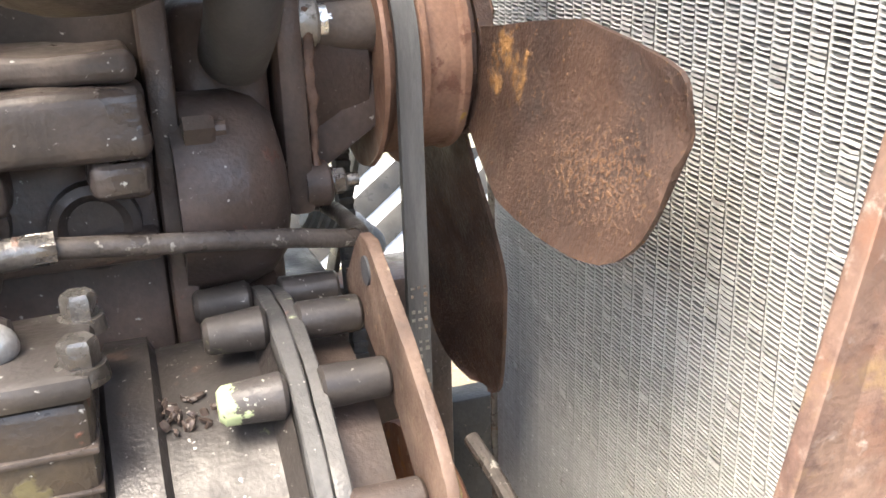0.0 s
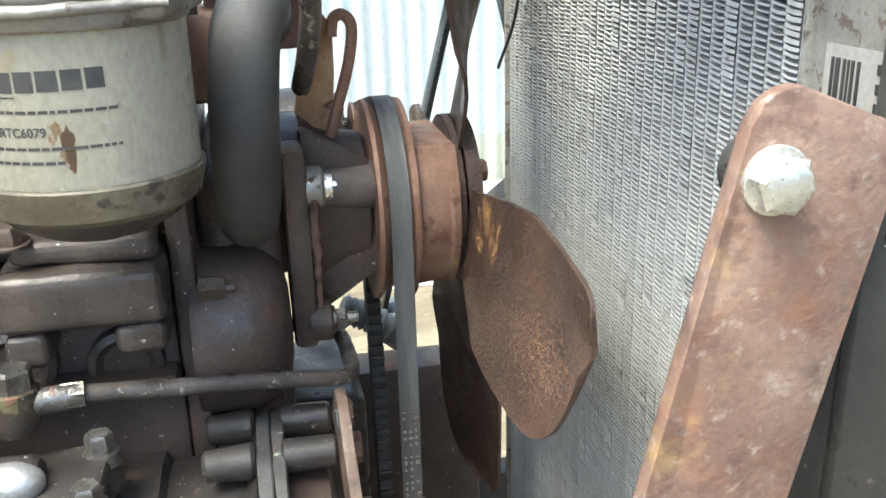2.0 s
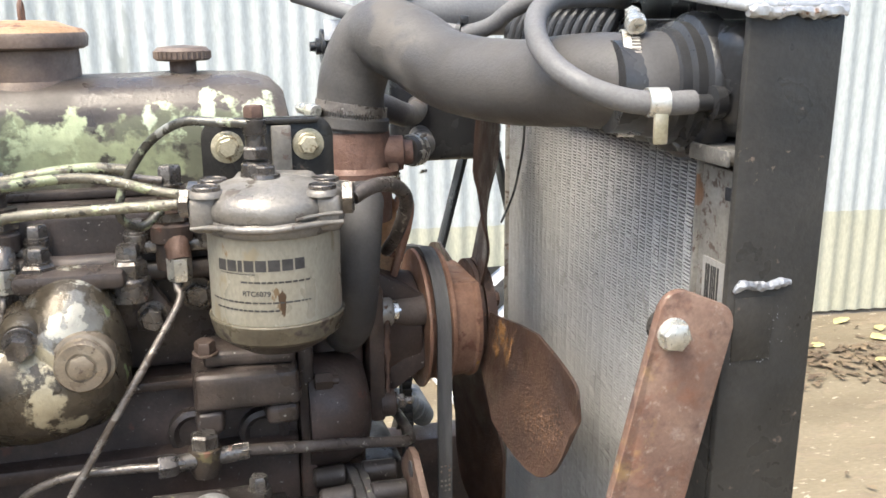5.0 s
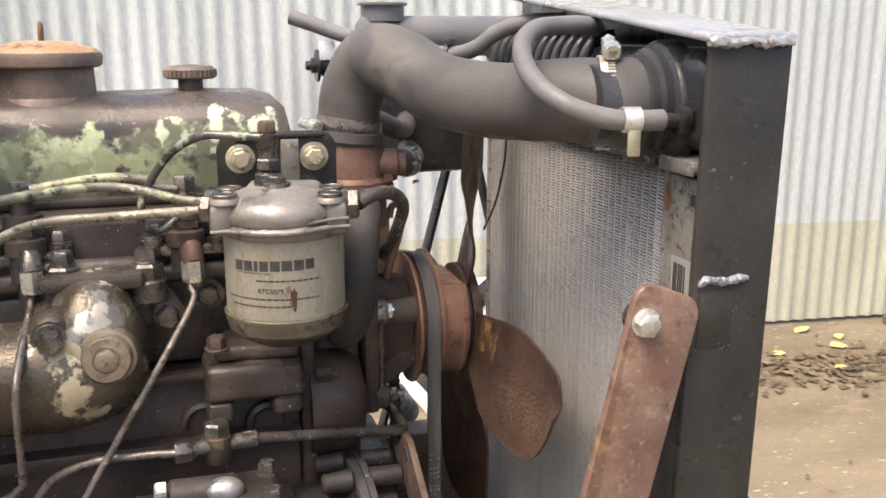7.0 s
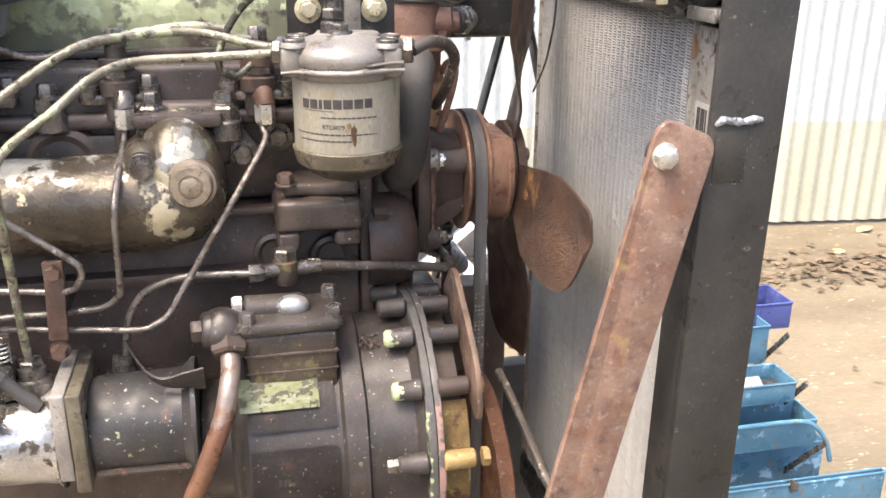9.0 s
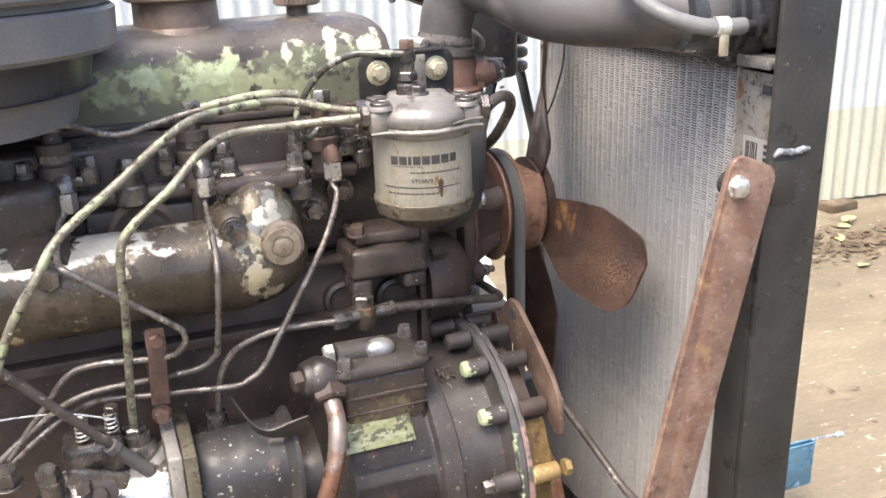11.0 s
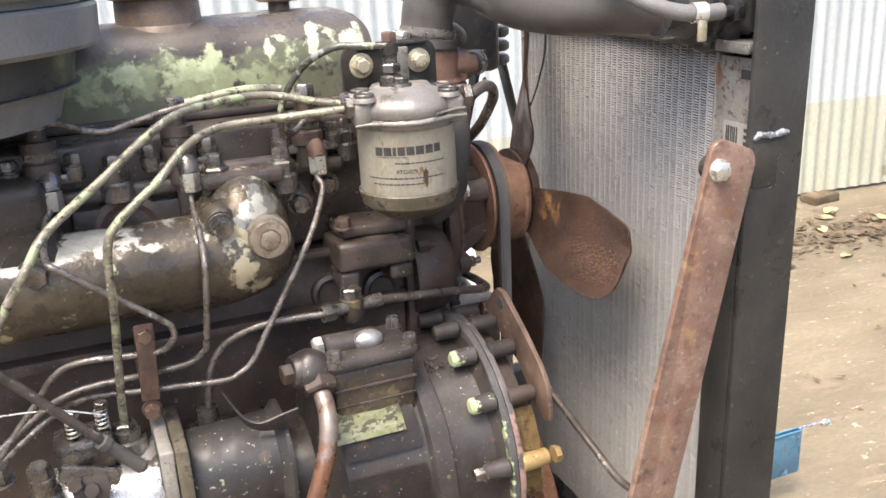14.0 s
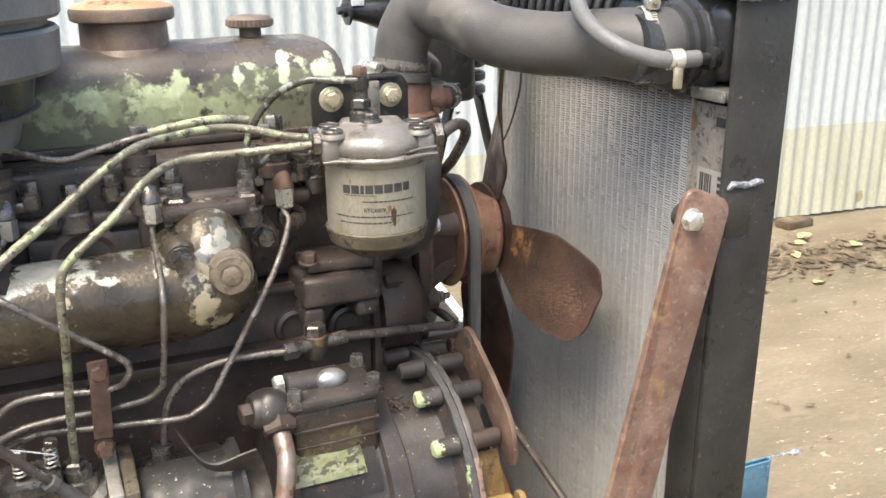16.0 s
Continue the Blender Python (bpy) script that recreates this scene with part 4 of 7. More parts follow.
# timing end: plate, cover with its round boss
bm = B()
span(bm, 0.104, 0.1175, 0.172, 0.46, 0.40, 0.845, 0.004)
part("front_plate", bm, m_block_brown, eng)
bm = B()
span(bm, 0.118, 0.166, 0.205, 0.44, 0.42, 0.800, 0.012, 3)
lathe(bm, (0.112, 0.205, 0.708), (1, 0, 0), [(0, 0.050), (0.030, 0.050), (0.042, 0.045), (0.050, 0.036), (0.054, 0.022), (0.055, 0)], 36)
lathe(bm, (0.112, 0.225, 0.62), (1, 0, 0), [(0, 0.052), (0.030, 0.052), (0.046, 0.044), (0.050, 0)], 36)
part("timing_cover", rough_up(bm, 0.0015, 45), m_block_brown, eng, "dark brown timing cover with a round boss")
bm = B()
bolt(bm, (0.118, 0.172, 0.745), (1, 0, 0), 0.013, 0.014)
rod(bm, (0.1175, 0.172, 0.745), (0.137, 0.172, 0.745), 0.004, 10)
part("cover_bolt", bm, m_block_brown, eng)
bm = B()
span(bm, 0.120, 0.218, 0.30, 0.42, 0.40, 0.60, 0.010, 3)
part("front_mount", rough_up(bm, 0.002, 40, 2), m_block, eng, "dark oily front mounting")
bm = B()
span(bm, 0.12, 0.335, 0.425, 0.470, 0.34, 0.556, 0.006)
part("crossmember", rough_up(bm, 0.0015, 40), m_block_brown, eng, "dark brown front crossmember")
# side mounting pad below the filter
bm = B()
span(bm, 0.022, 0.103, 0.138, 0.196, 0.742, 0.772, 0.006, 3)
part("side_pad", rough_up(bm, 0.0035, 40, 3), m_block, eng, "oily cast pad on the block side")
for x0, x1, z0 in ((0.022, 0.045, 0.722), (0.076, 0.103, 0.724)):
    bm = B()
    span(bm, x0, x1, 0.140, 0.180, z0, 0.7415, 0.006, 3)
    part("pad_foot", rough_up(bm, 0.0025, 50, 2), m_block, eng)
bm = B()
span(bm, 0.030, 0.100, 0.150, 0.20, 0.7725, 0.786, 0.005, 3)
part("pad_cap", rough_up(bm, 0.003, 45, 3), m_block, eng)
bm = B()
bolt(bm, (0.033, 0.152, 0.786), (0, -0.1, 1), 0.014, 0.009, 0.010)
part("pad_bolt", bm, m_block_brown, eng)
for x, z in ((0.02, 0.712), (0.075, 0.706)):
    bm = B()
    lathe(bm, (x, 0.182, z), (0, -1, 0), [(0, 0.021), (0.012, 0.020), (0.014, 0.016), (0.010, 0.012), (0.010, 0)], 24)
    part("core_plug", bm, m_block, eng, "dark greasy core plug")
# boss with head studs along the deck
for x, y, z in ((-0.082, 0.172, 0.860), (-0.018, 0.172, 0.858), (-0.171, 0.187, 0.868), (0.055, 0.205, 0.874), (-0.300, 0.190, 0.872)):
    bm = B()
    lathe(bm, (x, y, z - 0.030), (0, 0, 1), [(0, 0.0155), (0.016, 0.0155), (0.018, 0.014)], 20)
    bolt(bm, (x, y, z - 0.012), (0, 0, 1), 0.023, 0.013)
    bolt(bm, (x, y, z + 0.001), (0, 0, 1), 0.0155, 0.010, 0.010)
    part("head_bolt", bm, m_bolt, eng, "greasy head bolt in its boss")
bm = B()
extrude(bm, [(-0.026, 0.856), (-0.016, 0.800), (0.010, 0.799), (0.012, 0.814), (-0.008, 0.846)], 0.012, lambda u, v, w: V((u, 0.176 + w, v)), 0.002)
part("gusset", bm, m_block, eng, "dark cast gusset beside the manifold")
# ports and bosses on the head side
bm = B()
span(bm, -0.30, 0.05, 0.184, 0.200, 0.836, 0.852, 0.006, 3)
part("head_ledge", rough_up(bm, 0.001, 70), m_block, eng)
bm = B()
lathe(bm, (-0.165, 0.197, 0.806), (0, -1, 0), [(0, 0.036), (0.010, 0.034), (0.014, 0.028), (0.010, 0.020), (0.004, 0.010), (0.004, 0)], 28)
part("port_boss", bm, m_block_brown, eng)
bm = B()
span(bm, -0.215, -0.095, 0.186, 0.1965, 0.800, 0.832, 0.005)
part("light_pad", bm, m_pump_grey, eng, "dusty grey cast pad on the head")
for at, af, h, w in (((-0.004, 0.1768, 0.812), 0.017, 0.013, 0.012), ((0.030, 0.194, 0.822), 0.017, 0.008, 0.014)):
    bm = B()
    bolt(bm, at, (0, -1, 0), af, h, w)
    part("port_bolt", bm, m_bolt, eng)

# ---- rocker cover ----
rock = thing("rocker_cover", (-0.14, 0.33, 0.892), "dark pressed rocker cover with flaking pale green paint", "rocker cover")
bm = B()
sec = [(-0.066, 0.0), (-0.066, 0.050), (-0.062, 0.070), (-0.050, 0.085), (-0.030, 0.093), (0.0, 0.095), (0.030, 0.093), (0.050, 0.085), (0.062, 0.070), (0.066, 0.050), (0.066, 0.0)]
xs = [(-0.72, 1.0), (-0.05, 1.01), (0.050, 1.03), (0.084, 1.015), (0.104, 0.955), (0.114, 0.86), (0.117, 0.70)]
rings = []
for x, s in xs:
    rings.append([bm.verts.new((x, 0.325 + y * (0.75 + 0.25 * s), 0.892 + z * s)) for y, z in sec])
for a, b in zip(rings, rings[1:]):
    for k in range(len(sec) - 1):
        bm.faces.new((a[k], a[k + 1], b[k + 1], b[k]))
bm.faces.new(rings[0]), bm.faces.new(rings[-1])
bmesh.ops.subdivide_edges(bm, edges=bm.edges[:], cuts=2, use_grid_fill=True)
part("cover", rough_up(bm, 0.0016, 22), m_cover, rock)
bm = B()
span(bm, -0.72, 0.119, 0.250, 0.400, 0.8925, 0.900, 0.002)
part("flange", bm, m_block, rock)
bm = B()
lathe(bm, (-0.098, 0.325, 0.977), (0, 0, 1), [(0, 0.050), (0.008, 0.0435), (0.033, 0.0425)], 36)
part("filler_neck", bm, m_capside, rock, "dark brown filler neck")
bm = B()
lathe(bm, (-0.098, 0.325, 1.0105), (0, 0, 1), [(0, 0.047), (0.002, 0.0505), (0.010, 0.0515), (0.0135, 0.050)], 40)
cap = part("filler_cap", bm, m_capside, rock, "dusty brown cap rim")
bm = B()
lathe(bm, (-0.098, 0.325, 1.0235), (0, 0, 1), [(0, 0.050), (0.003, 0.047), (0.006, 0.036), (0.0095, 0.026), (0.0105, 0.012), (0.0107, 0)], 40)
part("cap_top", rough_up(bm, 0.0006, 60), m_cap, cap, "rusty orange domed cap top")
bm = B()
tube(bm, [(-0.098, 0.319, 1.031), (-0.098, 0.319, 1.044), (-0.098, 0.325, 1.049), (-0.098, 0.331, 1.044), (-0.098, 0.331, 1.031)], 0.0021, 8, 5)
part("cap_loop", bm, m_bolt_brown, cap)
bm = B()
lathe(bm, (0.030, 0.325, 0.981), (0, 0, 1), [(0, 0.018), (0.004, 0.0115), (0.017, 0.0115), (0.0175, 0.022), (0.019, 0.0240), (0.026, 0.0240), (0.029, 0.021), (0.0305, 0.006), (0.029, 0)], 32)
part("breather_cap", bm, m_capside, rock, "flat brown knurled breather cap")
bm = B()
for k in range(32):
    a = 2 * math.pi * k / 32
    rod(bm, (0.030 + 0.0240 * math.cos(a), 0.325 + 0.0240 * math.sin(a), 1.0005), (0.030 + 0.0240 * math.cos(a), 0.325 + 0.0240 * math.sin(a), 1.0065), 0.0012, 6)
tagged(part("knurl", bm, m_capside, rock), kind="stuff")

# ---- air cleaner ----
air = thing("air_cleaner", (-0.33, 0.20, 0.93), "large round black ringed air cleaner drum", "air cleaner")
bm = B()
lathe(bm, (-0.335, 0.215, 0.915), (0, 0, 1), [(0, 0.09), (0.004, 0.128), (0.030, 0.136), (0.034, 0.142), (0.0345, 0.150)], 64)
part("base_pan", bm, m_plastic_grey, air)
bm = B()
lathe(bm, (-0.335, 0.215, 0.9505), (0, 0, 1), [(0, 0.146), (0.030, 0.150)], 64)
part("lower_band", bm, m_plastic, air)
bm = B()
lathe(bm, (-0.335, 0.215, 0.9815), (0, 0, 1), [(0, 0.150), (0.0, 0.168), (0.004, 0.172), (0.034, 0.174), (0.037, 0.171), (0.0375, 0.164)], 64)
part("middle_band", bm, m_plastic_grey, air)
bm = B()
lathe(bm, (-0.335, 0.215, 1.0195), (0, 0, 1), [(0, 0.165), (0.006, 0.165), (0.0065, 0.174), (0.010, 0.177), (0.050, 0.177), (0.058, 0.170), (0.062, 0.10), (0.062, 0)], 64)
part("lid", bm, m_plastic_grey, air)
bm = B()
lathe(bm, (-0.335, 0.215, 0.885), (0, 0, 1), [(0, 0.05), (0.03, 0.05)], 24)
part("intake_neck", bm, m_block, air)

# ---- fuel filter ----
FX, FY = 0.0862, 0.098
fil = thing("fuel_filter", (FX, FY, 0.81), "cream canister fuel filter under a dull aluminium head", "fuel filter")
bm = B()
W, H = 0.047, 0.028
out = [(-W, -0.045), (-0.030, -0.045), (-0.026, -0.02), (0.026, -0.02), (0.030, -0.045), (W, -0.045)] + [(W - 0.014 + u, H - 0.014 + v) for u, v in arc(0, 0, 0.014, 0, 90, 5)] + [(-W + 0.014 + u, H - 0.014 + v) for u, v in arc(0, 0, 0.014, 90, 180, 5)]
extrude(bm, out, 0.006, lambda u, v, w: V((0.088 + u, 0.1355 + w, 0.938 + v)), 0.001)
span(bm, 0.054, 0.124, 0.130, 0.1355, 0.9615, 0.9655, 0.0015)
part("bracket", bm, m_frame, fil, "dark rounded mounting bracket")
bm = B()
span(bm, 0.090, 0.104, 0.128, 0.135, 0.925, 0.9605, 0.001)
part("bracket_web", bm, m_side, fil)
bm = B()
span(bm, 0.06, 0.125, 0.1415, 0.20, 0.895, 0.915, 0.003)
part("bracket_foot", bm, m_frame, fil)
for x in (0.059, 0.1165):
    bm = B()
    lathe(bm, (x, 0.1355, 0.946), (0, -1, 0), [(0, 0.0115), (0.0016, 0.0115), (0.002, 0.0105), (0.0022, 0.0085), (0.0036, 0.0085), (0.004, 0.008)], 24)
    bolt(bm, (x, 0.1318, 0.946), (0, -1, 0), 0.0125, 0.006)
    part("bracket_bolt", bm, m_brass, fil, "cream-yellow passivated bolt and washer")
# head: one casting set a little askew, blocks at both ends, a soft low dome between, slotted plugs
SKEW = Matrix.Translation((FX, FY - 0.002, 0)) @ Matrix.Rotation(radians(-11), 4, "Z")
bm = B()
out = [(-0.0510, 0.028), (-0.0510, -0.031), (-0.0480, -0.034), (-0.0380, -0.034), (-0.0270, -0.022), (0.0250, -0.022), (0.0350, -0.034), (0.0465, -0.034), (0.0495, -0.031), (0.0495, 0.028)]
extrude(bm, out, 0.0255, lambda u, v, w: V((u, v, 0.8975 + w)), 0.0055)
bm.transform(SKEW)
head = part("filter_head", rough_up(bm, 0.0008, 70), m_alu, fil, "dull stained cast aluminium head", 60)
bm = B()
lathe(bm, (-0.001, -0.001, 0.9045), (0, 0, 1), [(0, 0.0452), (0.003, 0.0462), (0.0065, 0.0470), (0.0105, 0.0466), (0.0145, 0.0446), (0.0180, 0.0410), (0.0210, 0.0355), (0.0232, 0.0285), (0.0248, 0.0200), (0.0256, 0.0100), (0.0258, 0)], 56)
bm.transform(SKEW)
part("dome", rough_up(bm, 0.0009, 60), m_alu, head, "worn pale dome of the head", 75)
bm = B()
span(bm, -0.030, 0.030, 0.004, 0.034, 0.908, 0.930, 0.008, 3)
bm.transform(SKEW)
part("head_back", rough_up(bm, 0.0007, 80), m_alu, head)
bm = B()
lathe(bm, (0, 0, 0.8955), (0, 0, 1), [(0, 0.0455), (0.0010, 0.0472), (0.0060, 0.0484), (0.0085, 0.0482), (0.0105, 0.0462), (0.0120, 0.0445)], 48)
bm.transform(SKEW)
part("head_flange", rough_up(bm, 0.0009, 70), m_alu, head, "rough bottom flange", 60)
for x in (-0.0402, 0.0362):
    for y in (-0.0236, 0.0048):
        at = SKEW @ V((x, y, 0.9215))
        bm = B()
        lathe(bm, at, (0, 0, 1), [(0, 0.0122), (0.0020, 0.0116), (0.0036, 0.0104), (0.0040, 0.0098)], 28)
        part("port_boss", bm, m_alu, head, "", 60)
        bm = B()
        lathe(bm, at + V((0, 0, 0.0038)), (0, 0, 1), [(0, 0.0094), (0.0026, 0.0094), (0.0032, 0.0088), (0.0026, 0.0082), (0.0026, 0)], 28)
        box(bm, at + V((0, 0, 0.0065)), (0.0140, 0.0016, 0.0006), 0)
        part("port_plug", bm, m_bolt, head, "slotted dark port plug")
bm = B()
tube(bm, [(-0.0500, -0.0335, 0.9015), (-0.040, -0.0350, 0.9025), (-0.030, -0.0395, 0.9030), (-0.016, -0.0470, 0.9030), (0, -0.0492, 0.9032), (0.016, -0.0470, 0.9036), (0.030, -0.0395, 0.9042), (0.040, -0.0350, 0.9046), (0.0500, -0.0330, 0.9046)], [0.0016, 0.0018, 0.0022, 0.0026, 0.0027, 0.0026, 0.0022, 0.0018, 0.0016], 10)
bm.transform(SKEW)
part("head_lip", rough_up(bm, 0.0006, 120), m_alu, head, "chipped casting lip", 60)
bm = B()
tube(bm, [(0.020, -0.0452, 0.9085), (0.029, -0.0390, 0.9095), (0.040, -0.0352, 0.9105), (0.0495, -0.0335, 0.9108)], 0.0013, 8)
bm.transform(SKEW)
part("casting_seam", bm, m_alu, head)
bm = B()
lathe(bm, (0.077, 0.104, 0.924), (0, 0, 1), [(0, 0.0115), (0.014, 0.0105), (0.015, 0.009), (0.016, 0.009)], 24)
bolt(bm, (0.077, 0.104, 0.942), (0, 0, 1), 0.016, 0.008)
lathe(bm, (0.077, 0.104, 0.950), (0, 0, 1), [(0, 0.0068), (0.008, 0.0068), (0.0085, 0.0082), (0.018, 0.0082), (0.0185, 0.0068), (0.020, 0.0068)], 20)
banjo = part("banjo_column", bm, m_bolt, fil, "greasy banjo bolt column")
bm = B()
bolt(bm, (0.077, 0.104, 0.970), (0, 0, 1), 0.0125, 0.008)
part("banjo_bolt", bm, m_bolt_brown, banjo, "rusty brown banjo bolt head")
bm = B()
lathe(bm, (0.0823, 0.0921, 0.926), (0, 0, 1), [(0, 0.0110), (0.004, 0.0102), (0.0065, 0.0095), (0.0070, 0.008)], 20)
bolt(bm, (0.0823, 0.0921, 0.9328), (0, 0, 1), 0.0125, 0.0055)
part("bleed_screw", bm, m_bolt, fil)
for x, y, d, af, h in ((-0.0510, -0.0240, -1, 0.0175, 0.007), (-0.0510, 0.0050, -1, 0.0175, 0.008), (0.0495, -0.0240, 1, 0.0205, 0.008)):
    bm = B()
    bolt(bm, (x, y, 0.9165 if d < 0 else 0.9190), (d, 0, 0), af, h)
    bm.transform(SKEW)
    part("port_union", bm, m_bolt, fil)
bm = B()
lathe(bm, (FX, FY, 0.8345), (0, 0, 1), [(0, 0.0450), (0.002, 0.0456), (0.060, 0.0457), (0.0625, 0.0462), (0.064, 0.0455)], 56)
can = part("canister", bm, m_can, fil, "cream white canister with rust drips and print")
bm = B()
lathe(bm, (FX, FY, 0.8190), (0, 0, 1), [(0, 0.0405), (0.003, 0.0445), (0.010, 0.0464), (0.0140, 0.0474), (0.0158, 0.0477), (0.0168, 0.0471), (0.0170, 0.045)], 56)
part("rim", bm, m_rim, fil, "oily rolled tin rim")
bm = B()
lathe(bm, (FX, FY, 0.8190), (0, 0, -1), [(0, 0.0400), (0.004, 0.036), (0.010, 0.026), (0.014, 0.014), (0.0145, 0)], 48)
part("bowl", bm, m_bowl, fil, "dark oily bottom bowl")


def on_can(x, z, r):
    """A place on the canister: x metres round it from the side that faces the yard."""
    a = radians(-100) + x / r
    return V((FX + r * math.cos(a), FY + r * math.sin(a), z))


def can_strip(bm, x0, x1, z0, z1, skew=0.0):
    n = max(1, int((x1 - x0) / 0.002))
    R = 0.0459
    row = [(bm.verts.new(on_can(x0 + (x1 - x0) * k / n, z0, R)), bm.verts.new(on_can(x0 + (x1 - x0) * k / n + skew, z1, R))) for k in range(n + 1)]
    for a, b in zip(row, row[1:]):
        bm.faces.new((a[0], b[0], b[1], a[1]))


# maker's mark as plain dark blocks
x = -0.0384
for k, w in enumerate((7.4, 7.4, 3.2, 6.8, 7.2, 7.8, 7.4, 6.8)):
    bm = B()
    can_strip(bm, x, x + w * 0.001, 0.8733 + k * 0.00018, 0.8810 + k * 0.00018)
    part("mark_block", bm, m_ink, can, "bold black block of the maker's mark")
    x += (w + 1.25) * 0.001
rng = random.Random(3)
for x0, x1, z in ((-0.037, -0.009, 0.8718), (-0.0195, 0.028, 0.8660), (-0.048, 0.028, 0.8520), (-0.043, 0.006, 0.8465)):
    bm = B()
    x = x0
    while x < x1:
        w = rng.uniform(0.0015, 0.0048)
        can_strip(bm, x, min(x1, x + w), z, z + (0.0006 if z > 0.87 else 0.0012))
        x += w + (0.0003 if z > 0.87 else 0.0008)
    part("print_line", bm, m_ink, can, "small line of faded print")
cu = bpy.data.curves.new("part_number", "FONT")
cu.body, cu.size, cu.space_character, cu.offset = "RTC6079", 0.0050, 1.0, 0.00010
tmp = new("part_number", cu)
me = bpy.data.meshes.new_from_object(tmp.evaluated_get(bpy.context.evaluated_depsgraph_get()))
bpy.data.objects.remove(tmp)
for v in me.vertices:
    v.co = on_can(v.co.x - 0.0188, v.co.y + 0.8572, 0.0459)
part("part_number", me, m_ink, can, "black printed part number")

# pipe from the filter to the pump, right side
bm = B()
tube(bm, [(0.137, 0.0605, 0.9195), (0.147, 0.066, 0.9235), (0.159, 0.077, 0.9240), (0.1727, 0.092, 0.9190), (0.1830, 0.110, 0.9080), (0.1858, 0.125, 0.8950), (0.1840, 0.150, 0.8700), (0.1815, 0.180, 0.8500)], 0.0053, 12)
solo("filter_feed_pipe", bm, m_pipe_dark, "dark greasy fuel pipe bent down from the filter", "pipe")

# ---- thermostat housing and hoses ----
th = thing("thermostat_housing", (0.168, 0.22, 0.87), "rusty red cast thermostat housing with crusty gasket", "thermostat housing")
bm = B()
lathe(bm, (0.165, 0.225, 0.905), (0, 0, 1), [(0, 0.036), (0.006, 0.036), (0.010, 0.032), (0.030, 0.031), (0.040, 0.028), (0.055, 0.027)], 32)
lathe(bm, (0.185, 0.215, 0.925), (1, -0.1, 0), [(0, 0.014), (0.018, 0.014), (0.019, 0.010), (0.026, 0.010)], 18)
part("upper_casting", rough_up(bm, 0.0012, 70), m_thermo, th)
bm = B()
lathe(bm, (0.165, 0.225, 0.868), (0, 0, 1), [(0, 0.030), (0.028, 0.031), (0.032, 0.038), (0.036, 0.038)], 32)
span(bm, 0.10, 0.165, 0.20, 0.26, 0.84, 0.89, 0.008)
part("lower_casting", rough_up(bm, 0.0012, 70), m_thermo, th)
bm = B()
lathe(bm, (0.165, 0.225, 0.9035), (0, 0, 1), [(0, 0.0375), (0.003, 0.038), (0.004, 0.0365)], 32)
part("gasket", rough_up(bm, 0.0018, 140), m_zinc, th, "crusty pale gasket edge")
for a in (200, 330):
    bm = B()
    bolt(bm, (0.165 + 0.033 * math.cos(radians(a)), 0.225 + 0.033 * math.sin(radians(a)), 0.911), (0, 0, 1), 0.013, 0.008)
    part("housing_bolt", bm, m_bolt_brown, th)

bm = B()
HOSE = [(0.163, 0.225, 0.945), (0.163, 0.224, 0.975), (0.170, 0.220, 1.000), (0.183, 0.205, 1.020), (0.200, 0.170, 1.014), (0.222, 0.125, 0.996), (0.255, 0.068, 0.991), (0.285, 0.020, 0.995), (0.312, -0.010, 0.994), (0.328, -0.014, 0.993)]
tube(bm, HOSE, [0.0285, 0.0275, 0.028, 0.0295, 0.030, 0.0290, 0.029, 0.030, 0.031, 0.031], 28, 8)
hose = thing("top_hose", (0.163, 0.225, 0.945), "thick black rubber radiator top hose", "hose")
part("hose_wall", rough_up(bm, 0.0006, 40), m_rubber, hose)
bm = B()
tube(bm, [(0.3085, -0.0075, 0.9942), (0.313, -0.0105, 0.9940), (0.319, -0.0125, 0.9936), (0.324, -0.0135, 0.9933)], [0.0312, 0.0324, 0.0324, 0.0310], 28, 6)
part("hose_end", bm, m_rubber_dark, hose, "dark swollen hose end")


def clamp(name, at, axis, r, screw_dir, label, w=0.010, metal=None):
    t = thing(name, at, label, "hose clamp", "hose clamps")
    bm = B()
    lathe(bm, V(at) - V(axis).normalized() * w / 2, axis, [(0, r), (0, r + 0.0012), (w, r + 0.0012), (w, r), (0, r)], 40, close=False)
    part("band", bm, metal or m_zinc, t)
    u, wv, d = frame_of(axis)
    slots = B()
    for k in range(26):
        a = k * 0.085
        q = Matrix.Rotation(a, 3, d) @ V(screw_dir).normalized()
        c = V(at) + q * (r + 0.0014)
        tdir = d.cross(q)
        rot = Matrix((d, tdir, q)).transposed()
        box(slots, c, (w * 0.55, 0.0011, 0.0009), 0, rot)
    part("worm_thread", slots, m_bolt, t)
    q = V(screw_dir).normalized()
    tdir = d.cross(q)
    rot = Matrix((d, tdir, q)).transposed()
    bm = B()
    box(bm, V(at) + q * (r + 0.006), (w * 1.2, 0.020, 0.010), 0.003, rot)
    rod(bm, V(at) + q * (r + 0.007) - tdir * 0.016, V(at) + q * (r + 0.007) + tdir * 0.010, 0.0048, 12)
    bolt(bm, V(at) + q * (r + 0.007) - tdir * 0.016, -tdir, 0.009, 0.007)
    part("screw_housing", bm, m_zinc, t, "zinc worm screw housing")
    return t


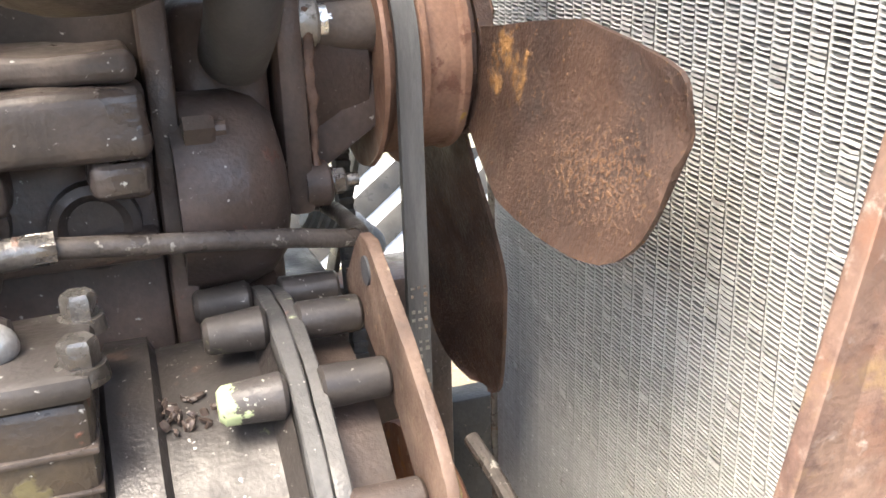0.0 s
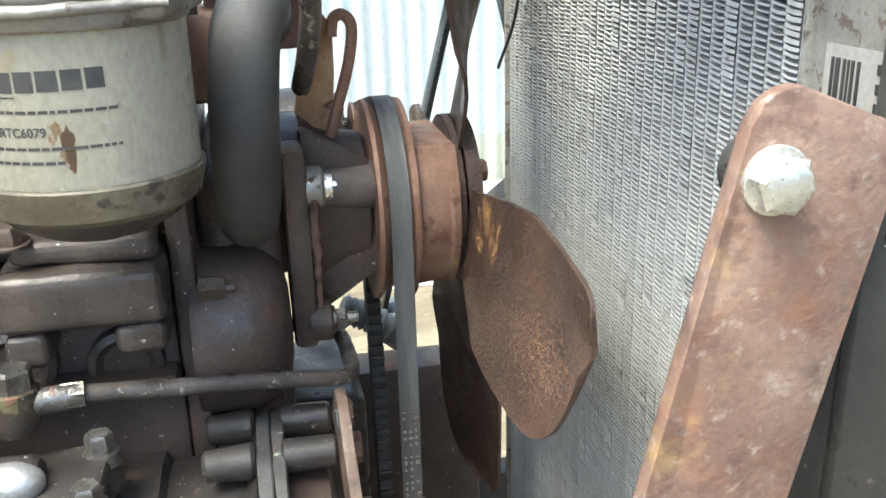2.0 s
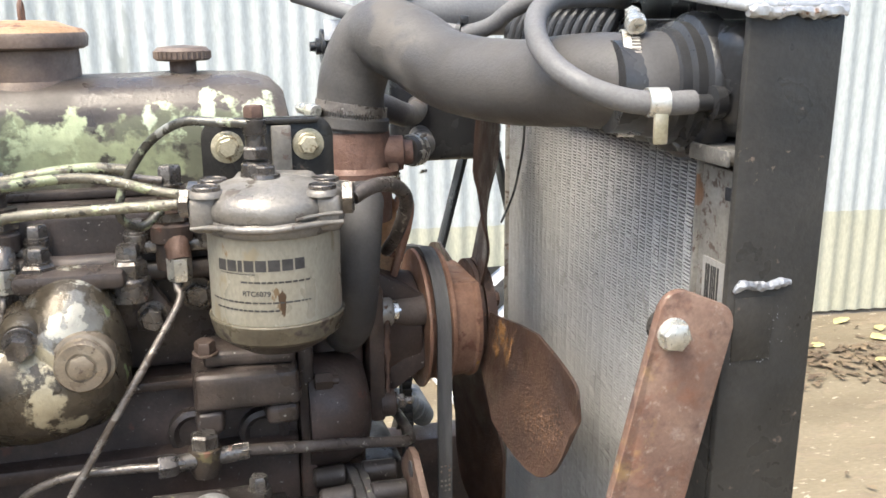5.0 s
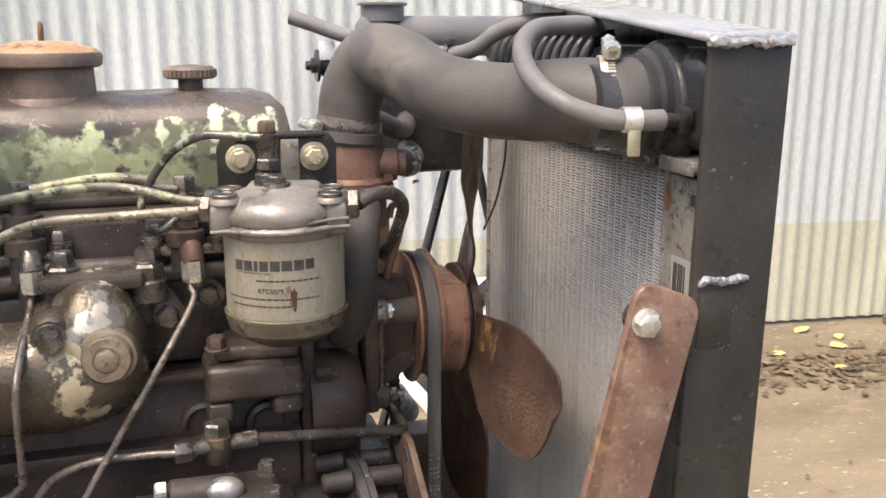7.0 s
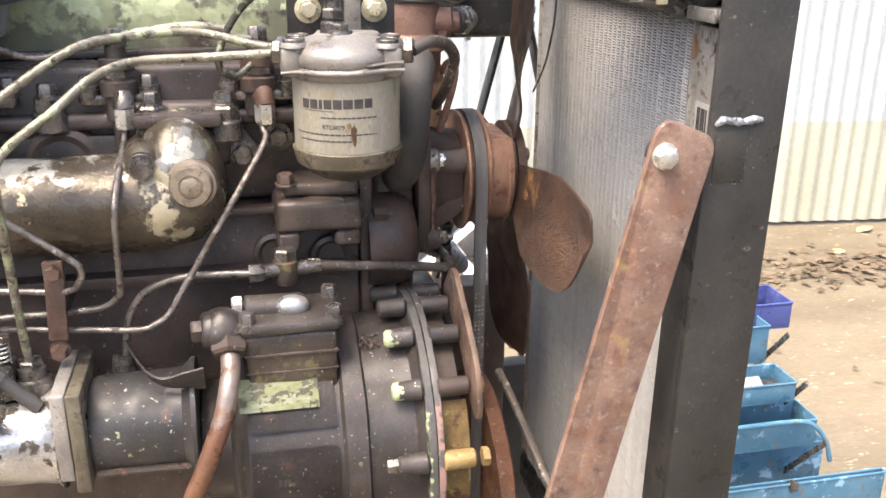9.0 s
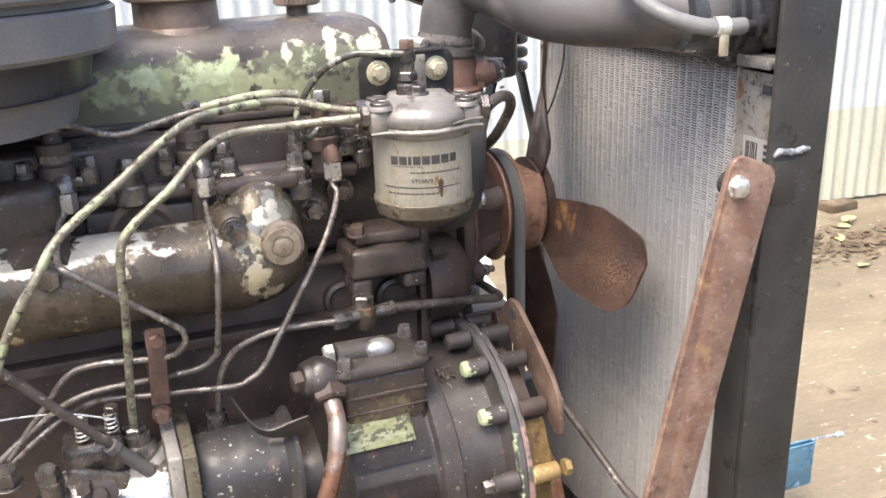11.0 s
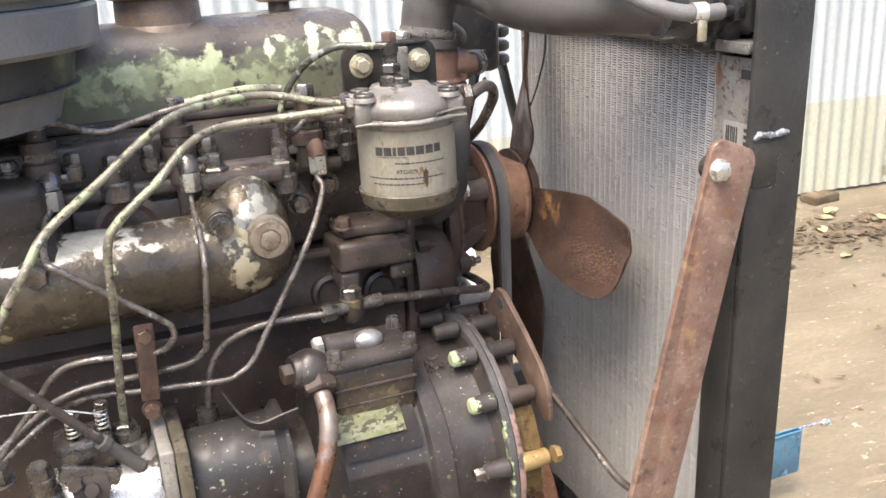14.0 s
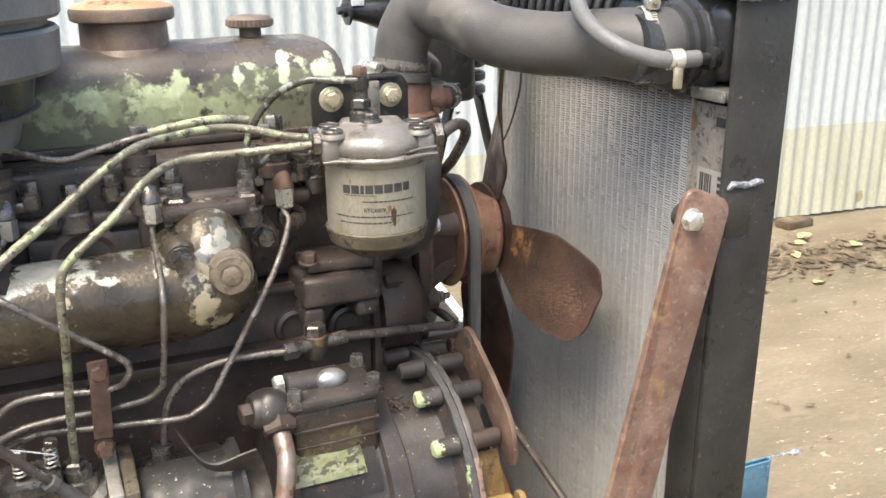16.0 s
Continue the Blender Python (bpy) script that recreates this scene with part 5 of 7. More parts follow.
clamp("hose_clamp", (0.163, 0.2245, 0.962), (0.16, 0.02, 1), 0.0288, (-1, -0.30, 0), "worm drive hose clamp on the black hose foot", 0.0085, m_pipe_steel)
clamp("hose_clamp", (0.3010, -0.0028, 0.9942), (1, -0.35, 0), 0.0318, (0.0, -0.25, 1), "worm drive hose clamp round the hose end", metal=m_band)
bm = B()
lathe(bm, (0.163, 0.2245, 0.944), (0.10, 0.02, 1), [(0, 0.0290), (0.002, 0.0305), (0.010, 0.0305), (0.012, 0.0290)], 32)
solo("hose_collar", bm, m_rubber, "black rubber collar at the hose foot", "collar")

bm = B()
tube(bm, [(0.364, 0.150, 1.040), (0.352, 0.115, 1.044), (0.328, 0.080, 1.0475), (0.298, 0.060, 1.0476), (0.270, 0.046, 1.0452), (0.253, 0.030, 1.036), (0.2455, 0.008, 1.0215), (0.2485, -0.016, 1.0065), (0.261, -0.038, 0.9950), (0.280, -0.052, 0.9885), (0.300, -0.0560, 0.987), (0.318, -0.0560, 0.987)], 0.0070, 16)
solo("vent_hose", bm, m_hose_grey, "dusty grey rubber vent hose in a loop", "hose")
t = thing("spring_clip", (0.296, -0.052, 0.98), "bright folded steel hose clip on the vent hose", "hose clip")
bm = B()
lathe(bm, (0.289, -0.0550, 0.9875), (1, -0.12, 0), [(0, 0.0072), (0, 0.0086), (0.012, 0.0086), (0.012, 0.0072), (0, 0.0072)], 20, close=False)
part("clip_band", bm, m_zinc, t)
bm = B()
box(bm, (0.2955, -0.061, 0.973), (0.009, 0.003, 0.018), 0.0015)
part("clip_tail", bm, m_brass, t)

# bypass hose behind the filter
bm = B()
tube(bm, [(0.164, 0.20, 0.885), (0.162, 0.175, 0.892), (0.156, 0.150, 0.884), (0.152, 0.142, 0.855), (0.150, 0.146, 0.82), (0.149, 0.165, 0.795), (0.148, 0.20, 0.775)], 0.0170, 24)
solo("bypass_hose", bm, m_rubber_dark, "curved black rubber bypass hose behind the filter", "hose")

# rusty stay and dark alternator behind the pump
stay = thing("rusty_stay", (0.195, 0.25, 0.81), "rusty orange stay with a bent rod beside the thermostat", "stay")
bm = B()
out = [(0.176, 0.800), (0.202, 0.800), (0.206, 0.845), (0.2065, 0.872), (0.202, 0.880), (0.194, 0.880), (0.190, 0.872)]
extrude(bm, out, 0.004, lambda u, v, w: V((u, 0.256 + w, v)), 0.0008)
part("plate", bm, m_cap, stay, "flat rusty orange plate")
bm = B()
tube(bm, [(0.205, 0.25, 0.868), (0.207, 0.25, 0.878), (0.213, 0.25, 0.880), (0.2175, 0.25, 0.872), (0.214, 0.25, 0.850), (0.205, 0.25, 0.822), (0.200, 0.25, 0.805)], 0.0036, 10)
part("rod", bm, m_pulley, stay, "dull brown bent rod")
alt = thing("alternator", (0.19, 0.36, 0.70), "dark dirty alternator behind the pulley", "alternator")
bm = B()
lathe(bm, (0.140, 0.360, 0.778), (1, 0, 0), [(0, 0.032), (0.004, 0.042), (0.060, 0.0435), (0.064, 0.0435), (0.066, 0.041), (0.078, 0.036), (0.080, 0.02), (0.084, 0.018)], 36)
part("case", rough_up(bm, 0.0006, 60), m_block, alt, "dark greasy alternator case")
for k in range(10):
    a = 2 * math.pi * k / 10
    bm = B()
    box(bm, (0.2135, 0.360 + 0.030 * math.cos(a), 0.778 + 0.030 * math.sin(a)), (0.012, 0.014, 0.005), 0.001, Matrix.Rotation(a, 3, "X"))
    part("vent_bar", bm, m_bolt, alt)
bm = B()
lathe(bm, (0.2245, 0.355, 0.779), (1, 0, 0), [(0, 0.012), (0, 0.0295), (0.002, 0.030), (0.007, 0.022), (0.013, 0.022), (0.018, 0.030), (0.020, 0.0295), (0.020, 0.010), (0.026, 0.010), (0.026, 0)], 36)
part("drive_pulley", bm, m_bolt_brown, alt, "small rusty drive pulley")
bm = B()
span(bm, 0.15, 0.20, 0.36, 0.42, 0.68, 0.745, 0.004)
part("bracket", bm, m_block, alt)

# ---- water pump, pulley, belt and fan ----
AY, AZ = 0.262, 0.762


def web(bm, x0, x1, z0, z1, zc):
    """A triangular web running out along the snout."""
    return extrude(bm, [(x0, zc), (x0, z0), (x0 + 0.004, z0), (x1, z1), (x1, zc)], 0.016, lambda u, v, w: V((u, 0.221 + w, v)), 0.003)


wp = thing("water_pump", (0.18, AY, 0.70), "oily dark brown water pump casting with rust", "water pump")
bm = B()
lathe(bm, (0.170, AY, AZ), (1, 0, 0), [(0, 0.060), (0.011, 0.060), (0.015, 0.057), (0.021, 0.0515), (0.034, 0.0475), (0.049, 0.0455), (0.051, 0.043)], 40)
span(bm, 0.168, 0.182, 0.200, 0.30, 0.690, 0.812, 0.004)
part("pump_housing", rough_up(bm, 0.0014, 50), m_block_brown, wp)
for z0, z1 in ((0.818, 0.793), (0.702, 0.730)):
    bm = B()
    web(bm, 0.180, 0.226, z0, z1, AZ)
    part("web", bm, m_block_brown, wp)
bm = B()
span(bm, 0.1822, 0.187, 0.203, 0.222, 0.700, 0.795, 0.002)
bmesh.ops.subdivide_edges(bm, edges=[e for e in bm.edges if e.calc_length() > 0.05], cuts=24, use_grid_fill=True)
part("gasket_edge", rough_up(bm, 0.003, 130), m_bolt_brown, wp, "flaking brown gasket edge")
bm = B()
lathe(bm, (0.172, 0.214, 0.786), (1, 0, 0), [(0, 0.0125), (0.018, 0.0125), (0.020, 0.0105)], 24)
part("bolt_boss", bm, m_alu, wp, "worn grey bolt boss")
bm = B()
tube(bm, [(0.190, 0.2185, 0.784), (0.202, 0.2195, 0.783), (0.214, 0.2225, 0.782), (0.223, 0.226, 0.781)], [0.0105, 0.0118, 0.0135, 0.0150], 18)
part("boss_arm", rough_up(bm, 0.0008, 70), m_arm, wp, "dusty grey-brown cast arm")
bm = B()
lathe(bm, (0.191, 0.214, 0.786), (1, 0, 0), [(0, 0.0085), (0.0055, 0.0085), (0.006, 0.0055), (0.008, 0.0055), (0.0085, 0)], 18)
part("bolt_end", bm, m_chrome, wp, "bright clean bolt end")
bm = B()
lathe(bm, (0.178, 0.209, 0.7035), (1, 0, 0), [(0, 0.0125), (0.012, 0.0120), (0.0135, 0.010)], 22)
part("bolt_boss", rough_up(bm, 0.0006, 80), m_block_brown, wp)
bm = B()
bolt(bm, (0.1915, 0.209, 0.7035), (1, 0, 0), 0.0125, 0.007, 0.0085)
rod(bm, (0.200, 0.209, 0.7035), (0.207, 0.209, 0.7035), 0.0038, 12)
part("pump_bolt", bm, m_bolt, wp, "worn grey bolt with washer")
pul = thing("fan_pulley", (0.24, AY, AZ), "rusty orange-brown fan pulley", "pulley")
bm = B()
lathe(bm, (0.222, AY, AZ), (1, 0, 0), [(0, 0.030), (0.0, 0.0640), (0.0025, 0.0645), (0.0085, 0.0575), (0.016, 0.0575), (0.0215, 0.0645), (0.0245, 0.0640), (0.025, 0.030)], 56)
part("rim", rough_up(bm, 0.0006, 60), m_pulley, pul)
bm = B()
lathe(bm, (0.2472, AY, AZ), (1, 0, 0), [(0, 0.030), (0, 0.0575), (0.019, 0.0565), (0.021, 0.0585), (0.025, 0.058), (0.0255, 0.030)], 56)
cutm = bmesh.ops.bisect_plane(bm, geom=bm.verts[:] + bm.edges[:] + bm.faces[:], plane_co=(0, 0, AZ + 0.0415), plane_no=(0, 0, 1), clear_outer=True)
bmesh.ops.edgeloop_fill(bm, edges=[e for e in cutm["geom_cut"] if isinstance(e, bmesh.types.BMEdge)])
part("drum", rough_up(bm, 0.0005, 60), m_pulley, pul, "rusty drum with a flat cut away top")
bm = B()
lathe(bm, (0.273, AY, AZ), (1, 0, 0), [(0, 0.052), (0.004, 0.052), (0.005, 0.0505), (0.005, 0)], 48)
part("hub_plate", bm, m_fan, pul, "dark hub plate with yellow paint traces")

belt = thing("fan_belt", (0.235, AY, 0.6), "worn grey-black rubber fan belt", "belt")
R, r2, cz, ay2 = 0.0650, 0.065, 0.36, 0.265
ry, rz, r3 = 0.355, 0.779, 0.0285
yz = [(AY + R * math.cos(radians(a)), AZ + R * math.sin(radians(a))) for a in range(180, 77, -8)]
yz += [(ry + r3 * math.cos(radians(a)), rz + r3 * math.sin(radians(a))) for a in range(82, -9, -10)]
yz += [(ay2 + r2 * math.cos(radians(a)), cz + r2 * math.sin(radians(a))) for a in range(-7, -181, -9)]
bm = B()
prof = [(-0.0062, 0.0012), (0.0062, 0.0012), (0.0052, -0.0075), (-0.0052, -0.0075)]
rings = []
for i, (y, z) in enumerate(yz):
    a, b = yz[i - 1], yz[(i + 1) % len(yz)]
    t = V((0, b[0] - a[0], b[1] - a[1])).normalized()
    nrm = V((0, -t.z, t.y))
    rings.append([bm.verts.new(V((0.2345 + u, y, z)) + nrm * w) for u, w in prof])
for i in range(len(rings)):
    a, b = rings[i], rings[(i + 1) % len(rings)]
    for k in range(4):
        bm.faces.new((a[k], a[(k + 1) % 4], b[(k + 1) % 4], b[k]))
part("band", bm, m_belt, belt)
bm = B()
rng = random.Random(8)
for col in (-0.0012, 0.0025, 0.0062):
    for k in range(26):
        z = 0.640 - k * 0.0048 - (0.004 if k > 5 else 0)
        f = (AZ - z) / (AZ - cz)
        y = (AY - R) * (1 - f) + (ay2 - r2) * f - 0.0016
        if rng.random() < 0.82:
            span(bm, 0.2310 + col, 0.2310 + col + rng.uniform(0.0012, 0.0024), y - 0.0005, y + 0.0002, z, z + rng.uniform(0.001, 0.003), 0)
part("worn_print", bm, m_side, belt, "worn pale printed marks")
bm = B()
far_hi, far_lo = V((0.2345, ry + r3 - 0.0085, rz - 0.004)), V((0.2345, ay2 + r2 - 0.0085, cz - 0.008))
lean_far = Matrix.Rotation(math.atan2((far_hi - far_lo).y, (far_hi - far_lo).z), 4, "X").inverted()
box(bm, (0, 0, 0), (0.0110, 0.0055, 0.0042), 0.0007)
bm.transform(lean_far)
me_cog = finish(bm, "cog")
me_cog.materials.append(m_belt)
for k in range(44):
    part("cog", me_cog, None, belt).location = far_hi.lerp(far_lo, (k + 0.5) / 48)
bm = B()
lathe(bm, (0.215, ay2, cz), (1, 0, 0), [(0, 0.03), (0, 0.064), (0.003, 0.068), (0.012, 0.058), (0.028, 0.058), (0.032, 0.12), (0.034, 0.138), (0.050, 0.140), (0.053, 0.135), (0.054, 0.06), (0.070, 0.05), (0.07, 0)], 56)
solo("crank_pulley", bm, m_rust, "rusty crankshaft pulley below the fan", "pulley")

fan = thing("cooling_fan", (0.285, AY, AZ), "rusty brown four-bladed steel cooling fan", "fan")


TOP_EDGE = ((0.034, 0.064, 0.102, 0.1465, 0.184, 0.212, 0.223, 0.2285, 0.2310, 0.2325), (0.015, 0.017, 0.0227, 0.0271, 0.0222, 0.0172, 0.0140, 0.0100, 0.0055, -0.001))
LOW_EDGE = ((0.034, 0.060, 0.086, 0.102, 0.127, 0.152, 0.178, 0.199, 0.211, 0.2217, 0.2270, 0.2300, 0.2325), (-0.034, -0.049, -0.060, -0.0655, -0.0695, -0.0712, -0.0714, -0.0682, -0.0628, -0.0536, -0.0440, -0.0360, -0.0195))


def blade(angle, skew=0.0, pitch=0.2176):
    bm = B()
    rows, wid = 30, 10
    rot = Matrix.Rotation(radians(angle), 3, "X")
    lo, hi = [], []
    for i in range(rows + 1):
        t = 1 - (1 - i / rows) ** 1.5
        r = 0.034 + 0.1984 * t
        a, b = np.interp(r, *LOW_EDGE), np.interp(r, *TOP_EDGE)
        ra, rb = [], []
        for k in range(wid + 1):
            s = a + (b - a) * k / wid
            turn = 0.2176 + (pitch - 0.2176) * min(1, max(0, (r - 0.075) / 0.07))
            x = 0.2805 + 0.054 * (r - 0.08) + turn * (s - 0.004) * min(1, r / 0.10) + 0.004 * (1 - (2 * k / wid - 1) ** 2) * t + skew * min(1, t * 2)
            ra.append(bm.verts.new(rot @ V((0, -r, s)) + V((x, AY, AZ))))
            rb.append(bm.verts.new(rot @ V((0, -r, s)) + V((x + 0.0024, AY, AZ))))
        lo.append(ra), hi.append(rb)
    for i in range(rows):
        for k in range(wid):
            bm.faces.new((lo[i][k], lo[i + 1][k], lo[i + 1][k + 1], lo[i][k + 1]))
            bm.faces.new((hi[i][k], hi[i][k + 1], hi[i + 1][k + 1], hi[i + 1][k]))
        for k in (0, wid):
            bm.faces.new((lo[i][k], lo[i + 1][k], hi[i + 1][k], hi[i][k]))
    for k in range(wid):
        for i in (0, rows):
            bm.faces.new((lo[i][k], lo[i][k + 1], hi[i][k + 1], hi[i][k]))
    return bm


for a, skew, twist in ((0, 0.0, 0.2176), (90, 0.013, 0.2176), (165, 0.016, 0.2176), (270, 0.014, 0.54)):
    part("blade", blade(a, skew, twist), m_fan, fan, "pitted rusty blade", 60)
bm = B()
lathe(bm, (0.279, AY, AZ), (1, 0, 0), [(0, 0.052), (0.009, 0.052), (0.0095, 0.030), (0.013, 0.028), (0.0135, 0)], 40)
part("spider", bm, m_fan, fan)
for k in range(4):
    a = radians(53 + 90 * k)
    bm = B()
    bolt(bm, (0.288, AY + 0.035 * math.cos(a), AZ + 0.035 * math.sin(a)), (1, 0, 0), 0.013, 0.007)
    part("fan_bolt", bm, m_bolt_brown, fan)

# ---- far side: header tank, black housing, braces ----
tank2 = thing("expansion_tank", (0.29, 0.42, 1.0), "dusty dark grey expansion tank with open filler neck", "tank")
bm = B()
lathe(bm, (0.209, 0.42, 1.036), (1, 0.0, 0), [(0, 0), (0.002, 0.014), (0.008, 0.022), (0.19, 0.022), (0.20, 0.016), (0.202, 0)], 28)
part("tank_body", bm, m_plastic_grey, tank2)
bm = B()
lathe(bm, (0.240, 0.42, 1.052), (0, 0, 1), [(0, 0.024), (0.020, 0.0235), (0.017, 0.0275), (0.0195, 0.0275), (0.020, 0.022), (0.004, 0.020), (0.004, 0)], 32)
part("filler_neck", bm, m_plastic_grey, tank2)
bm = B()
tube(bm, [(0.137, 0.400, 1.056), (0.158, 0.39, 1.049), (0.182, 0.38, 1.040), (0.215, 0.365, 1.031), (0.2528, 0.340, 1.0245), (0.2831, 0.31, 1.0195), (0.300, 0.28, 1.0255), (0.316, 0.26, 1.041), (0.337, 0.24, 1.050), (0.372, 0.225, 1.052)], 0.0078, 14, hollow=0.6)
solo("overflow_hose", bm, m_hose_grey, "dusty grey overflow hose with a black cable tie", "hose")
bm = B()
lathe(bm, (0.2805, 0.3125, 1.0198), (1, -0.95, -0.1), [(0, 0.0086), (0, 0.0102), (0.005, 0.0102), (0.005, 0.0086)], 18)
box(bm, (0.2825, 0.304, 1.0315), (0.008, 0.006, 0.007), 0.001)
solo("cable_tie", bm, m_plastic, "black plastic cable tie round a hose", "cable tie")
hb = thing("fan_cowl_housing", (0.29, 0.44, 0.87), "black plastic housing box with ribbed edge", "housing")
bm = B()
span(bm, 0.232, 0.335, 0.40, 0.47, 0.885, 1.004, 0.010, 3)
part("shell", bm, m_plastic, hb)
for k in range(6):
    bm = B()
    lathe(bm, (0.337, 0.435, 0.89 + k * 0.018), (0, 0, 1), [(0, 0.020), (0.003, 0.024), (0.010, 0.024), (0.013, 0.020)], 20)
    part("rib", bm, m_plastic, hb)
bm = B()
lathe(bm, (0.165, 0.40, 1.006), (-1, 0, 0), [(-0.055, 0.030), (-0.014, 0.014), (-0.002, 0.011), (0, 0.017), (0.003, 0.017), (0.004, 0.008), (0.008, 0.008), (0.009, 0.005), (0.014, 0.0045), (0.014, 0)], 24)
part("star_knob", bm, m_plastic, hb, "black knob with a metal stud")
bm = B()
box(bm, (0.172, 0.385, 1.022), (0.016, 0.003, 0.020), 0.001)
part("knob_tab", bm, m_white, hb, "small white tab")
bm = B()
tube(bm, [(0.206, 0.214, 0.926), (0.216, 0.226, 0.925), (0.228, 0.260, 0.922), (0.246, 0.32, 0.916), (0.262, 0.40, 0.912)], 0.0122, 18)
solo("heater_hose", bm, m_rubber, "short black rubber heater hose", "hose")
band = thing("spring_band", (0.217, 0.228, 0.925), "steel spring band on the short black hose", "hose clamp", "hose clamps")
for k in range(2):
    bm = B()
    lathe(bm, V((0.2125, 0.221, 0.925)) + V((0.0050, 0.0042, 0)) * k, (1, 0.8, 0), [(0, 0.0124), (0, 0.0138), (0.0025, 0.0138), (0.0025, 0.0124), (0, 0.0124)], 28, close=False)
    part("ring", bm, m_zinc, band)
for z in (0.9385, 0.925, 0.9085):
    bm = B()
    box(bm, (0.2205, 0.2105, z), (0.0085, 0.002, 0.003), 0.0008, Matrix.Rotation(radians(38), 3, "Z"))
    part("lug", bm, m_zinc, band)
bm = B()
tube(bm, [(0.180, 0.250, 0.958), (0.196, 0.258, 0.958), (0.212, 0.268, 0.952), (0.230, 0.300, 0.946), (0.250, 0.36, 0.945), (0.262, 0.41, 0.945)], [0.012, 0.012, 0.011, 0.0105, 0.0105, 0.0105], 16)
solo("breather_hose", bm, m_rubber, "thin black rubber hose behind the thermostat", "hose")
legs = thing("support_struts", (0.32, 0.45, 0.3), "black steel support struts behind the fan", "struts")
for a, b in (((0.361, 0.462, 0.90), (0.409, 0.462, 0.70)), ((0.334, 0.470, 0.90), (0.282, 0.470, 0.70))):
    bm = B()
    d = V(b) - V(a)
    d = d * 2.2
    rot = d.to_track_quat("Z", "Y").to_matrix()
    box(bm, V(a) + d * 0.5, (0.024, 0.005, d.length), 0.001, rot)
    part("strut", bm, m_frame, legs)
bm = B()
span(bm, 0.20, 0.46, 0.445, 0.475, GROUND, 0.42, 0.004)
part("pedestal", bm, m_frame, legs)
# white convoluted conduit low behind the belt
bm = B()
line = spline([(0.212, 0.40, 0.630), (0.2336, 0.40, 0.620), (0.255, 0.40, 0.604), (0.264, 0.415, 0.592), (0.268, 0.45, 0.585), (0.268, 0.50, 0.585)], 8)
tube(bm, line, [0.0130 if k % 2 else 0.0106 for k in range(len(line))], 18, 4)
solo("convoluted_conduit", bm, m_conduit, "pale grey convoluted plastic conduit behind the belt", "conduit")

# ---- inlet manifold on the near side ----
m_plug = mat("worn_beige_plug", [(0.15, 0.12, 0.09), (0.24, 0.195, 0.145), (0.33, 0.28, 0.21)], 50, 0.4, 0.4, 0.3, 450, [((0.10, 0.07, 0.05), 0.10, 70, 0.6, None)])
man = thing("inlet_manifold", (-0.15, 0.13, 0.73), "inlet manifold with peeling cream, bare metal patches and painted highlights", "manifold")
bm = B()
tube(bm, [(-0.62, 0.152, 0.775), (-0.30, 0.152, 0.777), (-0.16, 0.151, 0.777), (-0.09, 0.150, 0.777), (-0.055, 0.150, 0.782), (-0.035, 0.152, 0.790)], [0.044, 0.044, 0.044, 0.045, 0.042, 0.030], 32, 6)
lathe(bm, (-0.036, 0.152, 0.790), (1, 0.2, 0.25), [(0, 0.030), (0.006, 0.027), (0.012, 0.016), (0.013, 0)], 32)
part("duct", rough_up(bm, 0.0022, 28), m_manifold, man)
bm = B()
tube(bm, [(-0.062, 0.152, 0.770), (-0.062, 0.152, 0.798), (-0.062, 0.157, 0.813), (-0.062, 0.168, 0.825), (-0.062, 0.186, 0.829)], [0.041, 0.0405, 0.038, 0.033, 0.028], 32, 6)
part("riser", rough_up(bm, 0.002, 34), m_manifold, man)
bm = B()
span(bm, -0.118, -0.012, 0.176, 0.194, 0.800, 0.862, 0.010, 3)
span(bm, -0.098, -0.02, 0.150, 0.180, 0.842, 0.856, 0.005)
part("port_flange", rough_up(bm, 0.0012, 50), m_block, man)
bm = B()
lathe(bm, (-0.050, 0.118, 0.800), (0, -1, 0.05), [(-0.03, 0.0235), (0.002, 0.022), (0.004, 0.0215), (0.005, 0.0190), (0.011, 0.0185), (0.013, 0.0170), (0.0132, 0.0105), (0.0120, 0.0100), (0.0118, 0)], 32)
plug = part("plug", rough_up(bm, 0.0006, 90), m_plug, man, "large worn round plug with a recessed hexagon")
bm = B()
bolt(bm, (-0.050, 0.1066, 0.8006), (0, -1, 0.05), 0.0155, 0.003)
part("plug_hexagon", bm, m_plug, plug)
bm = B()
lathe(bm, (-0.090, 0.165, 0.817), (0, -1, 0), [(0, 0.020), (0.040, 0.0165), (0.044, 0.0135)], 24)
part("bolt_boss", bm, m_manifold, man)
for at, af, h, w in (((-0.090, 0.1205, 0.817), 0.0165, 0.014, 0.012), ((-0.250, 0.120, 0.800), 0.019, 0.013, 0.015)):
    bm = B()
    bolt(bm, at, (0, -1, -0.03), af, h, w)
    part("flange_bolt", bm, m_bolt, man)
bm = B()
lathe(bm, (-0.255, 0.16, 0.802), (0, -1, 0), [(0, 0.034), (0.030, 0.028), (0.040, 0.022)], 28)
span(bm, -0.330, -0.232, 0.15, 0.20, 0.800, 0.872, 0.014, 3)
part("rear_flange", rough_up(bm, 0.0018, 40), m_block_green, man, "olive-stained rear flange")

# ---- injectors ----
INJ = [0.014, -0.110, -0.232]


